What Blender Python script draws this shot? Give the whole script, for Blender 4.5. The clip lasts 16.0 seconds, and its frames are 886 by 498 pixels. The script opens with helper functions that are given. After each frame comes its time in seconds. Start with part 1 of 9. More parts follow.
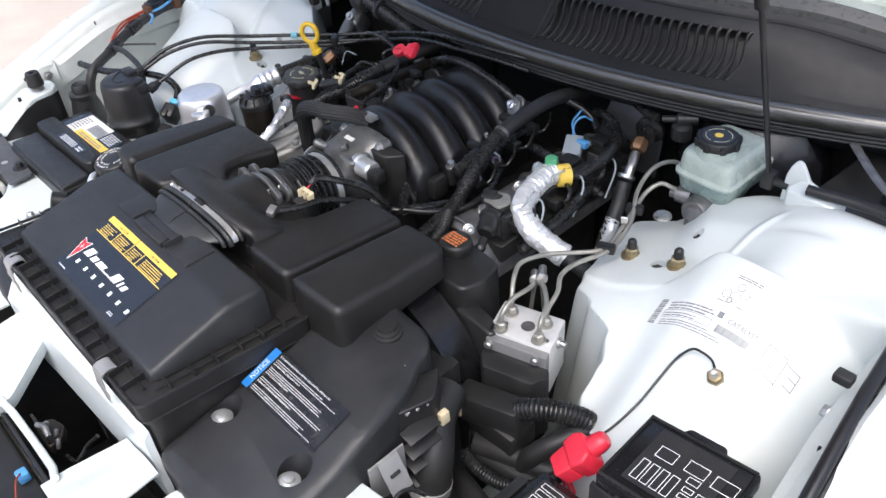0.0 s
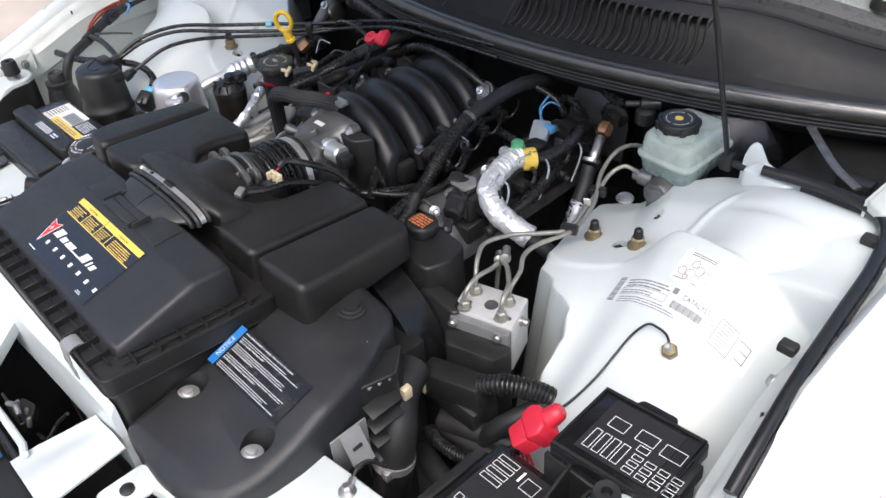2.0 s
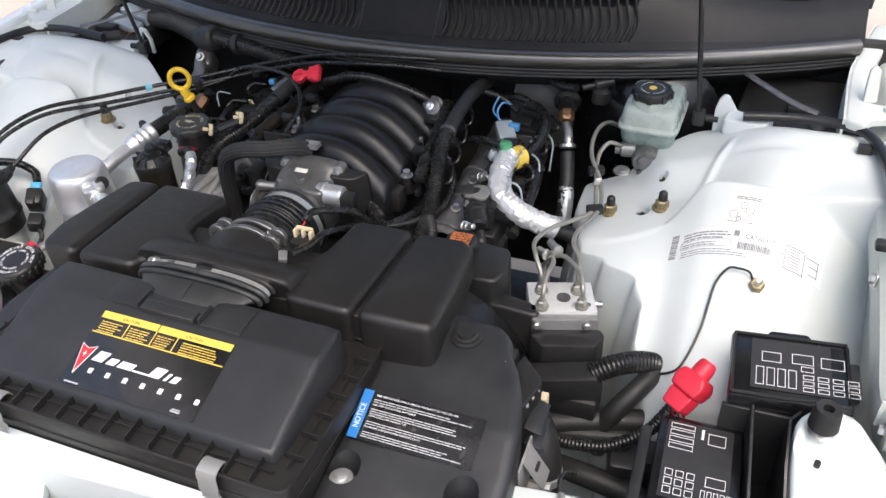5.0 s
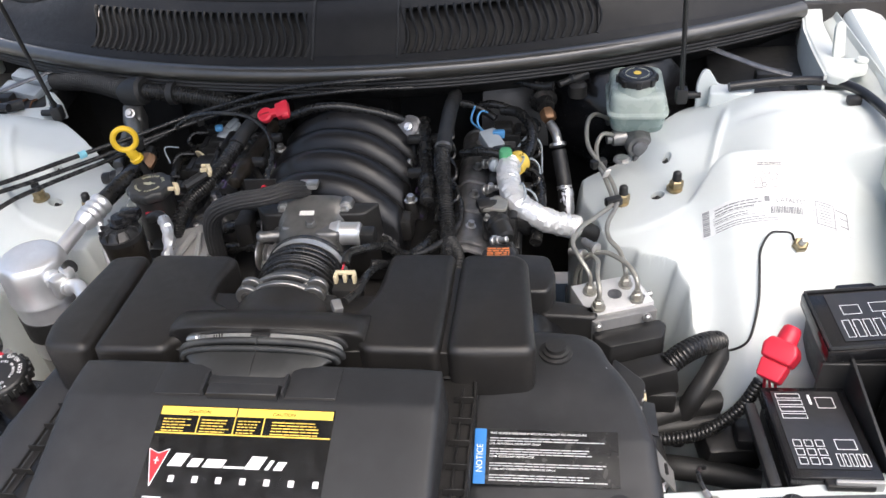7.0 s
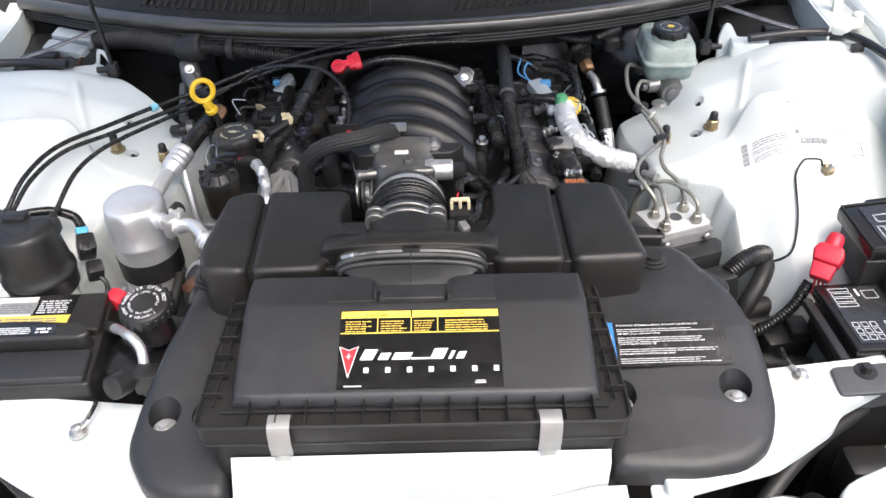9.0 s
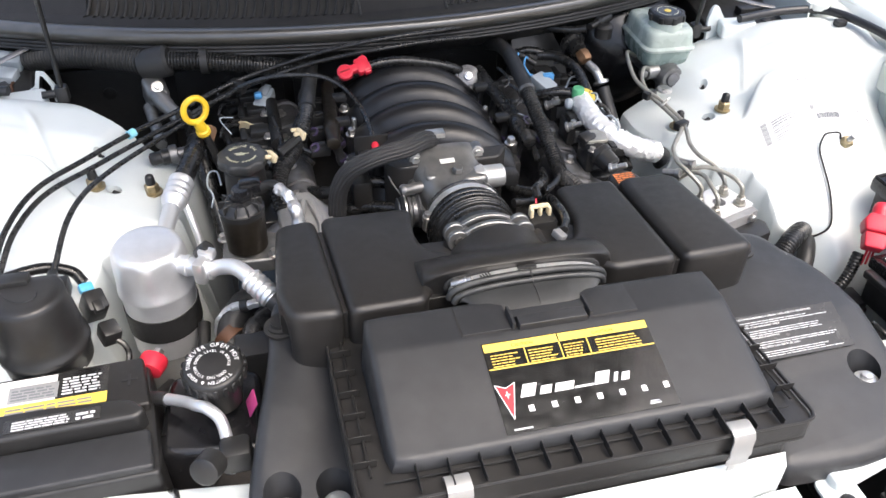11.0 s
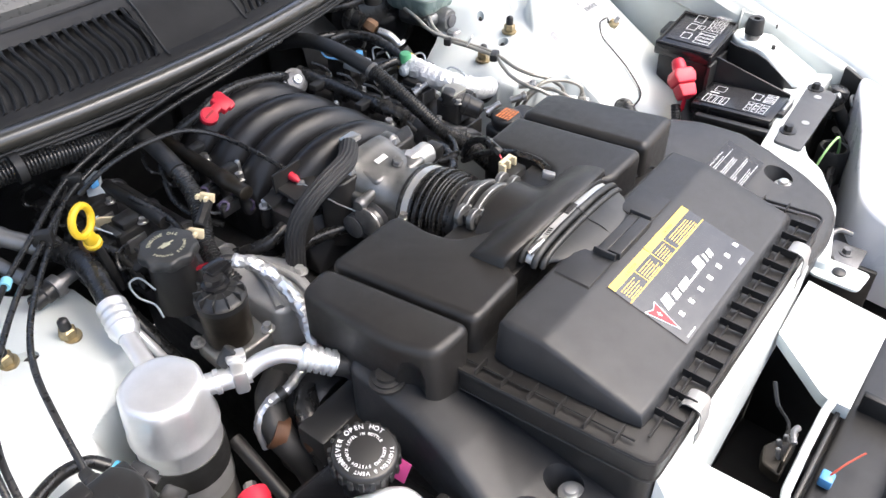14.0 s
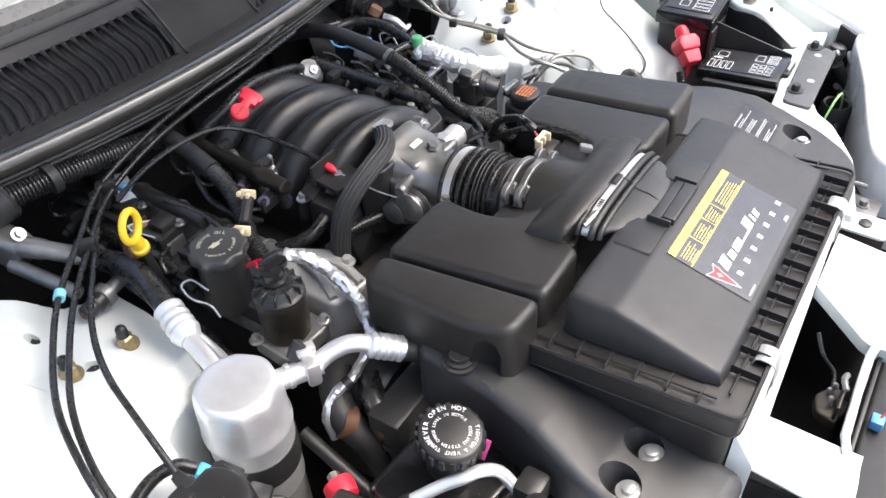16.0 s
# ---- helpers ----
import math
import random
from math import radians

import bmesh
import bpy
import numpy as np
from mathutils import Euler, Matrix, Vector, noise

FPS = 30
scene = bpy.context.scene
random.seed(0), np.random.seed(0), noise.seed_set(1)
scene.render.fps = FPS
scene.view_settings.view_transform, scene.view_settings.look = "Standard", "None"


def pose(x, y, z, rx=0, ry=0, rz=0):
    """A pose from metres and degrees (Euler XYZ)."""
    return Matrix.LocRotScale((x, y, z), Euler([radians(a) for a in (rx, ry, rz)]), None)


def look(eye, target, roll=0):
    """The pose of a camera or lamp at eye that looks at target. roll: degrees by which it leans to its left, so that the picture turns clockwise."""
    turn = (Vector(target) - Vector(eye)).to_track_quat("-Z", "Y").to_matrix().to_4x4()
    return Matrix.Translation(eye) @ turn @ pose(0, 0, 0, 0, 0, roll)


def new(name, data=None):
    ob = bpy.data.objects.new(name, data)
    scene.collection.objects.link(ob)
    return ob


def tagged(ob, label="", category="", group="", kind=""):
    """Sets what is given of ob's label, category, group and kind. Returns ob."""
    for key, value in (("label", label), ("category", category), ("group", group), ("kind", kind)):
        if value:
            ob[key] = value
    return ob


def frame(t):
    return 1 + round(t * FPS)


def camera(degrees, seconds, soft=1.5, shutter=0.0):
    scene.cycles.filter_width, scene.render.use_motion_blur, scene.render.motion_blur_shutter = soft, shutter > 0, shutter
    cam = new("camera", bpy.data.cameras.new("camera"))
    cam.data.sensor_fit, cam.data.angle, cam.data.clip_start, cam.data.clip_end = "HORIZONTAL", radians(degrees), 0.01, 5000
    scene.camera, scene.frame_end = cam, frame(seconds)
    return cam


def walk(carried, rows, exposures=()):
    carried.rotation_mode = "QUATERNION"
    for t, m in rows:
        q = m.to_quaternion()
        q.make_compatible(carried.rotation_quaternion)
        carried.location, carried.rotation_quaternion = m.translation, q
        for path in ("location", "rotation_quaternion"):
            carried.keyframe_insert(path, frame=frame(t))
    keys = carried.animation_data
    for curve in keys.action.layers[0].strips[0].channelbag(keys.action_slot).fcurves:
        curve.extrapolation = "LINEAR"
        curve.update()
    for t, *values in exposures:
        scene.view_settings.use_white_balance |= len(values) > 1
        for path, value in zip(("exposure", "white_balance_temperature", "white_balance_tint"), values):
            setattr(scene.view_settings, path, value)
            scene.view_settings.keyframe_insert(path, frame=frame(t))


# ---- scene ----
cam = camera(57.55, 16.0)
PATH = [
    (0, (0.963, 0.394, 1.586), (-0.227, 1.407, 0.339), -4.8),
    (0.5, (0.966, 0.396, 1.586), (-0.198, 1.419, 0.321), -4.3),
    (1, (0.971, 0.393, 1.586), (-0.165, 1.431, 0.309), -3.9),
    (1.5, (0.982, 0.388, 1.583), (-0.168, 1.431, 0.322), -3.7),
    (2, (1.013, 0.399, 1.577), (-0.163, 1.425, 0.325), -4.5),
    (2.5, (0.988, 0.388, 1.575), (-0.168, 1.431, 0.320), -7.0),
    (3, (0.881, 0.333, 1.585), (-0.182, 1.454, 0.315), -6.1),
    (3.5, (0.790, 0.282, 1.584), (-0.101, 1.555, 0.325), -3.9),
    (3.7, (0.765, 0.271, 1.582), (-0.081, 1.573, 0.321), -3.9),
    (5.8, (0.515, 0.063, 1.578), (0.069, 1.605, 0.385), -4.5),
    (6, (0.491, 0.056, 1.576), (0.099, 1.619, 0.392), -4.8),
    (6.5, (0.407, 0.093, 1.555), (0.121, 1.677, 0.368), -4.8),
    (7, (0.332, 0.127, 1.550), (0.076, 1.697, 0.338), -5.9),
    (7.5, (0.257, 0.078, 1.557), (0.034, 1.611, 0.291), -5.4),
    (8, (0.171, 0.008, 1.575), (0.006, 1.524, 0.282), -4.8),
    (8.5, (0.114, -0.023, 1.585), (0.014, 1.505, 0.298), -4.1),
    (9, (0.061, -0.030, 1.582), (0.048, 1.524, 0.322), -2.4),
    (9.5, (-0.015, 0.026, 1.571), (0.062, 1.585, 0.320), -0.7),
    (10, (-0.078, 0.071, 1.570), (0.079, 1.621, 0.315), -0.3),
    (10.2, (-0.108, 0.067, 1.566), (0.086, 1.608, 0.306), -0.2),
    (12.3, (-0.415, 0.241, 1.505), (0.308, 1.608, 0.237), 1.4),
    (12.5, (-0.417, 0.260, 1.506), (0.342, 1.600, 0.229), 0.9),
    (13, (-0.531, 0.312, 1.514), (0.370, 1.554, 0.232), -1.1),
    (13.5, (-0.663, 0.352, 1.539), (0.419, 1.418, 0.238), -0.7),
    (14, (-0.666, 0.406, 1.535), (0.516, 1.351, 0.226), -1.3),
    (14.5, (-0.635, 0.470, 1.528), (0.501, 1.456, 0.210), -4.0),
    (15, (-0.686, 0.484, 1.534), (0.466, 1.432, 0.202), -5.5),
    (15.5, (-0.732, 0.490, 1.536), (0.449, 1.384, 0.192), -4.8),
    (16, (-0.737, 0.491, 1.542), (0.478, 1.341, 0.200), -3.1),
]
EXPOSURES = [(0, 0.8, 6050, 10), (2.5, 0.6, 6200, 10), (3.5, 0.62, 6300, 10), (6.5, 0.85, 6350, 10), (9, 1.1, 6400, 10), (12.5, 1.52, 6400, 10), (16, 1.6, 6450, 10)]
walk(cam, [(t, look(eye, target, roll)) for t, eye, target, roll in PATH], EXPOSURES)
# ---- world, sun and sky ----
world = bpy.data.worlds.new("sky")
scene.world = world
world.use_nodes = True
wn = world.node_tree.nodes
wl = world.node_tree.links
sky = wn.new("ShaderNodeTexSky")
sky.sky_type, sky.sun_disc = "NISHITA", False
sky.sun_elevation, sky.sun_rotation = radians(63), radians(143)
sky.air_density, sky.dust_density = 1.0, 6.0
wl.new(sky.outputs[0], wn["Background"].inputs[0])
wn["Background"].inputs[1].default_value = 0.15
sun = new("sun", bpy.data.lights.new("sun", "SUN"))
sun.data.energy, sun.data.angle, sun.data.color = 0.8, radians(60), (1.0, 0.99, 0.97)
sun.matrix_world = look((1.2, -1.6, 4.0), (0, 0, 0))
# ---- modelling tools ----
def V(*a):
    return Vector(a)


def joined(*bms):
    out = bmesh.new()
    for b in bms:
        if isinstance(b, (list, tuple)):
            b = joined(*b)
        me = bpy.data.meshes.new("tmp")
        b.to_mesh(me)
        out.from_mesh(me)
        bpy.data.meshes.remove(me)
        b.free()
    return out


def thing(name, at, label, category, group="", kind="", rot=(0, 0, 0)):
    ob = new(name)
    ob.empty_display_size = 0.02
    ob.location = at
    ob["turn"] = rot
    return tagged(ob, label, category, group, kind)


def base_of(ob):
    m = Matrix.Translation(ob.location)
    return base_of(ob.parent) @ m if ob.parent else m


def part(name, bms, material, parent=None, label="", sharp=38):
    """Links a bmesh, given in world places, as one mesh under a thing or a part."""
    bm = joined(*bms) if isinstance(bms, (list, tuple)) else bms
    if parent is not None:
        bm.transform(base_of(parent).inverted())
    bmesh.ops.recalc_face_normals(bm, faces=bm.faces)
    me = bpy.data.meshes.new(name)
    bm.to_mesh(me)
    bm.free()
    me.polygons.foreach_set("use_smooth", [True] * len(me.polygons))
    me.set_sharp_from_angle(angle=radians(sharp))
    me.materials.append(material)
    ob = new(name, me)
    ob.parent = parent
    return tagged(ob, label)


def lone(name, bms, material, label, category, group="", kind="", sharp=38):
    """A thing of one mesh, with its origin at its base."""
    bm = joined(*bms) if isinstance(bms, (list, tuple)) else bms
    lo = Vector([min(v.co[i] for v in bm.verts) for i in range(3)])
    hi = Vector([max(v.co[i] for v in bm.verts) for i in range(3)])
    at = Vector(((lo.x + hi.x) / 2, (lo.y + hi.y) / 2, lo.z))
    bm.transform(Matrix.Translation(-at))
    ob = part(name, bm, material, None, sharp=sharp)
    ob.location = at
    return tagged(ob, label, category, group, kind)


def settle(ob):
    """Turns a thing about its base, after its parts stand."""
    ob.rotation_euler = [radians(a) for a in ob["turn"]]


def move_section(before, by):
    """Moves all things built since a section began, as one."""
    for ob in bpy.data.objects:
        if ob not in before and ob.parent is None:
            ob.location += Vector(by)


def rounded(poly, r, seg=4):
    out = []
    n = len(poly)
    for i in range(n):
        p = Vector(poly[i]).to_2d()
        a, b = Vector(poly[i - 1]).to_2d() - p, Vector(poly[(i + 1) % n]).to_2d() - p
        d = min(r, a.length * 0.45, b.length * 0.45)
        p0, p1 = p + a.normalized() * d, p + b.normalized() * d
        for k in range(seg + 1):
            t = k / seg
            out.append((1 - t) ** 2 * p0 + 2 * t * (1 - t) * p + t * t * p1)
    return out


def prism(poly, z0, top, bevel=0.004, seg=3, corner=0.0, low=0.0):
    """A solid on an outline; top is a height or a function of x and y."""
    if corner:
        poly = rounded(poly, corner)
    f = top if callable(top) else (lambda x, y: top)
    g = z0 if callable(z0) else (lambda x, y: z0)
    bm = bmesh.new()
    a = [bm.verts.new((p[0], p[1], g(p[0], p[1]))) for p in poly]
    b = [bm.verts.new((p[0], p[1], f(p[0], p[1]))) for p in poly]
    n = len(poly)
    bm.faces.new(a[::-1])
    cap = bm.faces.new(b)
    for i in range(n):
        bm.faces.new((a[i], a[(i + 1) % n], b[(i + 1) % n], b[i]))
    bm.normal_update()
    if bevel:
        bmesh.ops.bevel(bm, geom=list(cap.edges), offset=bevel, segments=seg, profile=0.5, affect="EDGES", clamp_overlap=True)
    return bm


def box(c, s, bevel=0.002, seg=2, m=None):
    bm = bmesh.new()
    bmesh.ops.create_cube(bm, size=1)
    bmesh.ops.scale(bm, vec=s, verts=bm.verts)
    if bevel:
        bmesh.ops.bevel(bm, geom=list(bm.edges), offset=bevel, segments=seg, profile=0.5, affect="EDGES", clamp_overlap=True)
    if m is not None:
        bm.transform(m.to_4x4())
    bmesh.ops.translate(bm, vec=c, verts=bm.verts)
    return bm


def spline(pts, n=8):
    p = [Vector(q) for q in pts]
    p = [2 * p[0] - p[1]] + p + [2 * p[-1] - p[-2]]
    out = []
    for i in range(1, len(p) - 2):
        for k in range(n):
            t = k / n
            a, b, c, d = p[i - 1 : i + 3]
            out.append(0.5 * (2 * b + (c - a) * t + (2 * a - 5 * b + 4 * c - d) * t * t + (3 * b - a - 3 * c + d) * t**3))
    return out + [p[-2]]


def evenly(pts, step):
    out, left = [pts[0]], step
    for a, b in zip(pts, pts[1:]):
        d = (b - a).length
        pos = left
        while pos <= d:
            out.append(a.lerp(b, pos / d))
            pos += step
        left = pos - d
    return out


def sweep(pts, r, n=10, flat=1.0):
    """A tube along points; r is a radius or a function of the index; flat squeezes it upright."""
    bm = bmesh.new()
    rings = []
    side = None
    for i, p in enumerate(pts):
        t = (pts[min(i + 1, len(pts) - 1)] - pts[max(i - 1, 0)]).normalized()
        if side is None:
            side = t.cross(V(0, 0, 1))
            side = (side if side.length > 0.1 else t.cross(V(1, 0, 0))).normalized()
        side = (side - t * side.dot(t)).normalized()
        up = side.cross(t)
        rr = r(i) if callable(r) else r
        rings.append([bm.verts.new(p + rr * (math.cos(a) * side + flat * math.sin(a) * up)) for a in (2 * math.pi * k / n for k in range(n))])
    for a, b in zip(rings, rings[1:]):
        for k in range(n):
            bm.faces.new((a[k], a[(k + 1) % n], b[(k + 1) % n], b[k]))
    bm.faces.new(rings[0][::-1])
    bm.faces.new(rings[-1])
    return bm


def tube(pts, r, n=10, k=8, flat=1.0):
    return sweep(spline(pts, k), r, n, flat)


def loom(pts, r, pitch=0.0045, n=12, depth=0.12):
    """Split corrugated conduit."""
    line = evenly(spline(pts, 10), pitch / 3)
    return sweep(line, lambda i: r * (1 - depth * (i % 3 == 0)), n)


def along(p0, p1, prof, n=24, spin=0.0):
    """A turned body from p0 towards p1: pairs of distance and radius."""
    p0, p1 = Vector(p0), Vector(p1)
    q = (p1 - p0).to_track_quat("Z", "Y").to_matrix().to_4x4()
    bm = bmesh.new()
    rings = [[bm.verts.new((r * math.cos(a), r * math.sin(a), h)) for a in (2 * math.pi * k / n + spin for k in range(n))] for h, r in prof]
    for a, b in zip(rings, rings[1:]):
        for k in range(n):
            bm.faces.new((a[k], a[(k + 1) % n], b[(k + 1) % n], b[k]))
    bm.faces.new(rings[0][::-1])
    bm.faces.new(rings[-1])
    bm.transform(Matrix.Translation(p0) @ q)
    return bm


def up(x, y, z, prof, n=24, spin=0.0):
    return along((x, y, z), (x, y, z + 1), prof, n, spin)


def hexbolt(p, axis=(0, 0, 1), r=0.007, h=0.006, washer=1.5):
    p, a = Vector(p), Vector(axis).normalized()
    out = [along(p, p + a, [(0, r * washer), (0.0015, r * washer), (0.0018, r * 1.1)], 16)]
    out.append(along(p + a * 0.0015, p + a, [(0, r), (h * 0.8, r), (h, r * 0.85)], 6))
    return joined(*out)


def field(x0, x1, nx, y0, y1, ny, f, zb):
    """A solid whose top is a height over x and y."""
    bm = bmesh.new()
    g = [[bm.verts.new((x0 + (x1 - x0) * i / nx, y0 + (y1 - y0) * j / ny, 0)) for j in range(ny + 1)] for i in range(nx + 1)]
    for row in g:
        for v in row:
            v.co.z = f(v.co.x, v.co.y)
    for i in range(nx):
        for j in range(ny):
            bm.faces.new((g[i][j], g[i + 1][j], g[i + 1][j + 1], g[i][j + 1]))
    rim = [g[i][0] for i in range(nx + 1)] + [g[nx][j] for j in range(1, ny + 1)] + [g[i][ny] for i in range(nx - 1, -1, -1)] + [g[0][j] for j in range(ny - 1, 0, -1)]
    low = [bm.verts.new((v.co.x, v.co.y, zb)) for v in rim]
    n = len(rim)
    for i in range(n):
        bm.faces.new((rim[i], low[i], low[(i + 1) % n], rim[(i + 1) % n]))
    bm.faces.new(low)
    return bm


def sheet(rows, thick=0.0):
    """A surface through rows of places, given thickness downwards."""
    bm = bmesh.new()
    g = [[bm.verts.new(p) for p in row] for row in rows]
    for a, b in zip(g, g[1:]):
        for k in range(len(a) - 1):
            bm.faces.new((a[k], a[k + 1], b[k + 1], b[k]))
    if thick:
        bmesh.ops.recalc_face_normals(bm, faces=bm.faces)
        bmesh.ops.solidify(bm, geom=list(bm.faces), thickness=thick)
    return bm


def carve(ob, cutters):
    """Cuts holes through a mesh."""
    bm = joined(*cutters)
    me = bpy.data.meshes.new("cut")
    bm.to_mesh(me)
    bm.free()
    cut = new("cut", me)
    cut.parent = ob.parent
    cut.data.transform((base_of(ob.parent) if ob.parent else Matrix.Translation(ob.location)).inverted())
    if not ob.parent:
        cut.location = ob.location
    mod = ob.modifiers.new("cut", "BOOLEAN")
    mod.object, mod.operation, mod.solver = cut, "DIFFERENCE", "EXACT"
    bpy.context.view_layer.update()
    done = bpy.data.meshes.new_from_object(ob.evaluated_get(bpy.context.evaluated_depsgraph_get()))
    ob.modifiers.clear()
    old = ob.data
    ob.data = done
    done.name = old.name
    bpy.data.objects.remove(cut)
    done.polygons.foreach_set("use_smooth", [True] * len(done.polygons))
    done.set_sharp_from_angle(angle=radians(35))


def plane_frame(o, xdir, ydir):
    """A place on a surface: x along it, y up it, z out of it."""
    x = Vector(xdir).normalized()
    z = x.cross(Vector(ydir)).normalized()
    y = z.cross(x)
    m = Matrix((x, y, z)).transposed().to_4x4()
    m.translation = o
    return m


def chips(m, rects, h0=0.0, h=0.0004):
    """Thin printed or stuck pieces, each x, y, width, height on a surface."""
    bm = bmesh.new()
    for x, y, w, d in rects:
        c = [bm.verts.new(m @ V(x + w * i, y + d * j, h0 + h * k)) for k in (0, 1) for j in (0, 1) for i in (0, 1)]
        for q in ((0, 2, 3, 1), (4, 5, 7, 6), (0, 1, 5, 4), (2, 6, 7, 3), (0, 4, 6, 2), (1, 3, 7, 5)):
            bm.faces.new([c[k] for k in q])
    return bm


def bars(rnd, x, y, w, h, rows, fill=0.62, words=6, ragged=0.3):
    """Lines of writing too small to read, as bars."""
    out = []
    pitch = h / rows
    for i in range(rows):
        end = x + w * (1 - rnd.random() * ragged)
        px = x
        while px < end:
            ln = w / words * (0.5 + rnd.random())
            ln = min(ln, end - px)
            if ln > w * 0.02:
                out.append((px, y + h - (i + 1) * pitch, ln, pitch * fill))
            px += ln + pitch * 0.35
    return out


def text(words, size, m, h=0.0003, space=1.0, align="LEFT"):
    cu = bpy.data.curves.new("text", "FONT")
    cu.body, cu.size, cu.extrude, cu.space_character, cu.align_x = words, size, h, space, align
    cu.resolution_u = 3
    ob = new("text", cu)
    bpy.context.view_layer.update()
    me = bpy.data.meshes.new_from_object(ob.evaluated_get(bpy.context.evaluated_depsgraph_get()))
    bpy.data.objects.remove(ob)
    bm = bmesh.new()
    bm.from_mesh(me)
    bm.transform(m)
    return bm


def ring_text(words, size, m, radius, start, step, h=0.0003):
    """Raised letters round a cap, read from outside the ring."""
    out = []
    for i, ch in enumerate(words):
        if ch != " ":
            a = radians(start - step * i)
            out.append(text(ch, size, m @ Matrix.Translation((radius * math.cos(a), radius * math.sin(a), 0)) @ Matrix.Rotation(a - math.pi / 2, 4, "Z"), h, align="CENTER"))
    return joined(*out)


def crinkle(bm, amount, seed=1):
    """Dents a wrapped sleeve unevenly."""
    rnd = random.Random(seed)
    for v in bm.verts:
        v.co += V(rnd.uniform(-1, 1), rnd.uniform(-1, 1), rnd.uniform(-1, 1)) * amount
    return bm


def framed(bm, m):
    bm.transform(m)
    return bm


# ---- materials ----
def mat(name, col, rough=0.5, metal=0.0, vary=0.15, scale=40.0, bump=0.0, fine=600.0, coat=0.0, dirt=None, dirt_amount=0.0, dirt_scale=9.0, spec=0.5, rough_vary=0.15, sss=0.0, glass=0.0):
    m = bpy.data.materials.new(name)
    m.use_nodes = True
    nt, ns = m.node_tree, m.node_tree.nodes
    b = ns["Principled BSDF"]
    tc = ns.new("ShaderNodeTexCoord")

    def noisy(sc, detail=3.0):
        n = ns.new("ShaderNodeTexNoise")
        n.inputs["Scale"].default_value, n.inputs["Detail"].default_value = sc, detail
        nt.links.new(tc.outputs["Object"], n.inputs["Vector"])
        return n

    big = noisy(scale)
    ramp = ns.new("ShaderNodeMapRange")
    ramp.inputs["From Min"].default_value, ramp.inputs["From Max"].default_value = 0.3, 0.7
    ramp.inputs["To Min"].default_value, ramp.inputs["To Max"].default_value = 1 - vary, 1 + vary
    nt.links.new(big.outputs[0], ramp.inputs[0])
    mix = ns.new("ShaderNodeVectorMath")
    mix.operation = "SCALE"
    mix.inputs[0].default_value = col[:3]
    nt.links.new(ramp.outputs[0], mix.inputs["Scale"])
    out = mix.outputs[0]
    if dirt:
        dn = noisy(dirt_scale, 6.0)
        dr = ns.new("ShaderNodeMapRange")
        dr.inputs["From Min"].default_value, dr.inputs["From Max"].default_value = 0.5, 0.75
        dr.inputs["To Max"].default_value = dirt_amount
        nt.links.new(dn.outputs[0], dr.inputs[0])
        dm = ns.new("ShaderNodeMix")
        dm.data_type = "RGBA"
        dm.inputs["B"].default_value = (*dirt, 1)
        nt.links.new(dr.outputs[0], dm.inputs["Factor"])
        nt.links.new(out, dm.inputs["A"])
        out = dm.outputs["Result"]
    nt.links.new(out, b.inputs["Base Color"])
    rr = ns.new("ShaderNodeMapRange")
    rr.inputs["To Min"].default_value, rr.inputs["To Max"].default_value = max(0.02, rough - rough_vary), min(1, rough + rough_vary)
    nt.links.new(noisy(scale * 2.3).outputs[0], rr.inputs[0])
    nt.links.new(rr.outputs[0], b.inputs["Roughness"])
    b.inputs["Metallic"].default_value = metal
    b.inputs["Specular IOR Level"].default_value = spec
    b.inputs["Coat Weight"].default_value = coat
    b.inputs["Coat Roughness"].default_value = 0.08
    b.inputs["Subsurface Weight"].default_value = sss
    b.inputs["Subsurface Radius"].default_value = (0.01, 0.01, 0.01)
    b.inputs["Transmission Weight"].default_value = glass
    if bump:
        bp = ns.new("ShaderNodeBump")
        bp.inputs["Strength"].default_value, bp.inputs["Distance"].default_value = bump, 0.001
        nt.links.new(noisy(fine, 2.0).outputs[0], bp.inputs["Height"])
        nt.links.new(bp.outputs[0], b.inputs["Normal"])
    return m


PLASTIC = mat("black_grained_plastic", (0.0165, 0.0157, 0.0150), 0.40, bump=0.25, fine=1500, vary=0.15, dirt=(0.10, 0.095, 0.085), dirt_amount=0.10, dirt_scale=14)
PLASTIC_GREY = mat("dark_grey_moulded_plastic", (0.0225, 0.0235, 0.0255), 0.42, bump=0.25, fine=1500, vary=0.12, dirt=(0.11, 0.105, 0.1), dirt_amount=0.12, dirt_scale=10)
BLACK = mat("black_plastic", (0.018, 0.018, 0.018), 0.38, bump=0.1, vary=0.2, dirt=(0.08, 0.075, 0.065), dirt_amount=0.15)
GLOSSY = mat("glossy_black_plastic", (0.010, 0.010, 0.011), 0.22, vary=0.1)
RUBBER = mat("black_rubber", (0.019, 0.019, 0.019), 0.5, bump=0.2, fine=900, vary=0.2, dirt=(0.07, 0.065, 0.055), dirt_amount=0.2)
DUSTY = mat("dusty_black_rubber", (0.030, 0.031, 0.031), 0.42, bump=0.15, fine=900, vary=0.2, dirt=(0.13, 0.13, 0.12), dirt_amount=0.35, dirt_scale=22)
RUBBER_SHINE = mat("shiny_black_rubber", (0.015, 0.015, 0.015), 0.28, vary=0.2, dirt=(0.08, 0.075, 0.065), dirt_amount=0.2, dirt_scale=40)
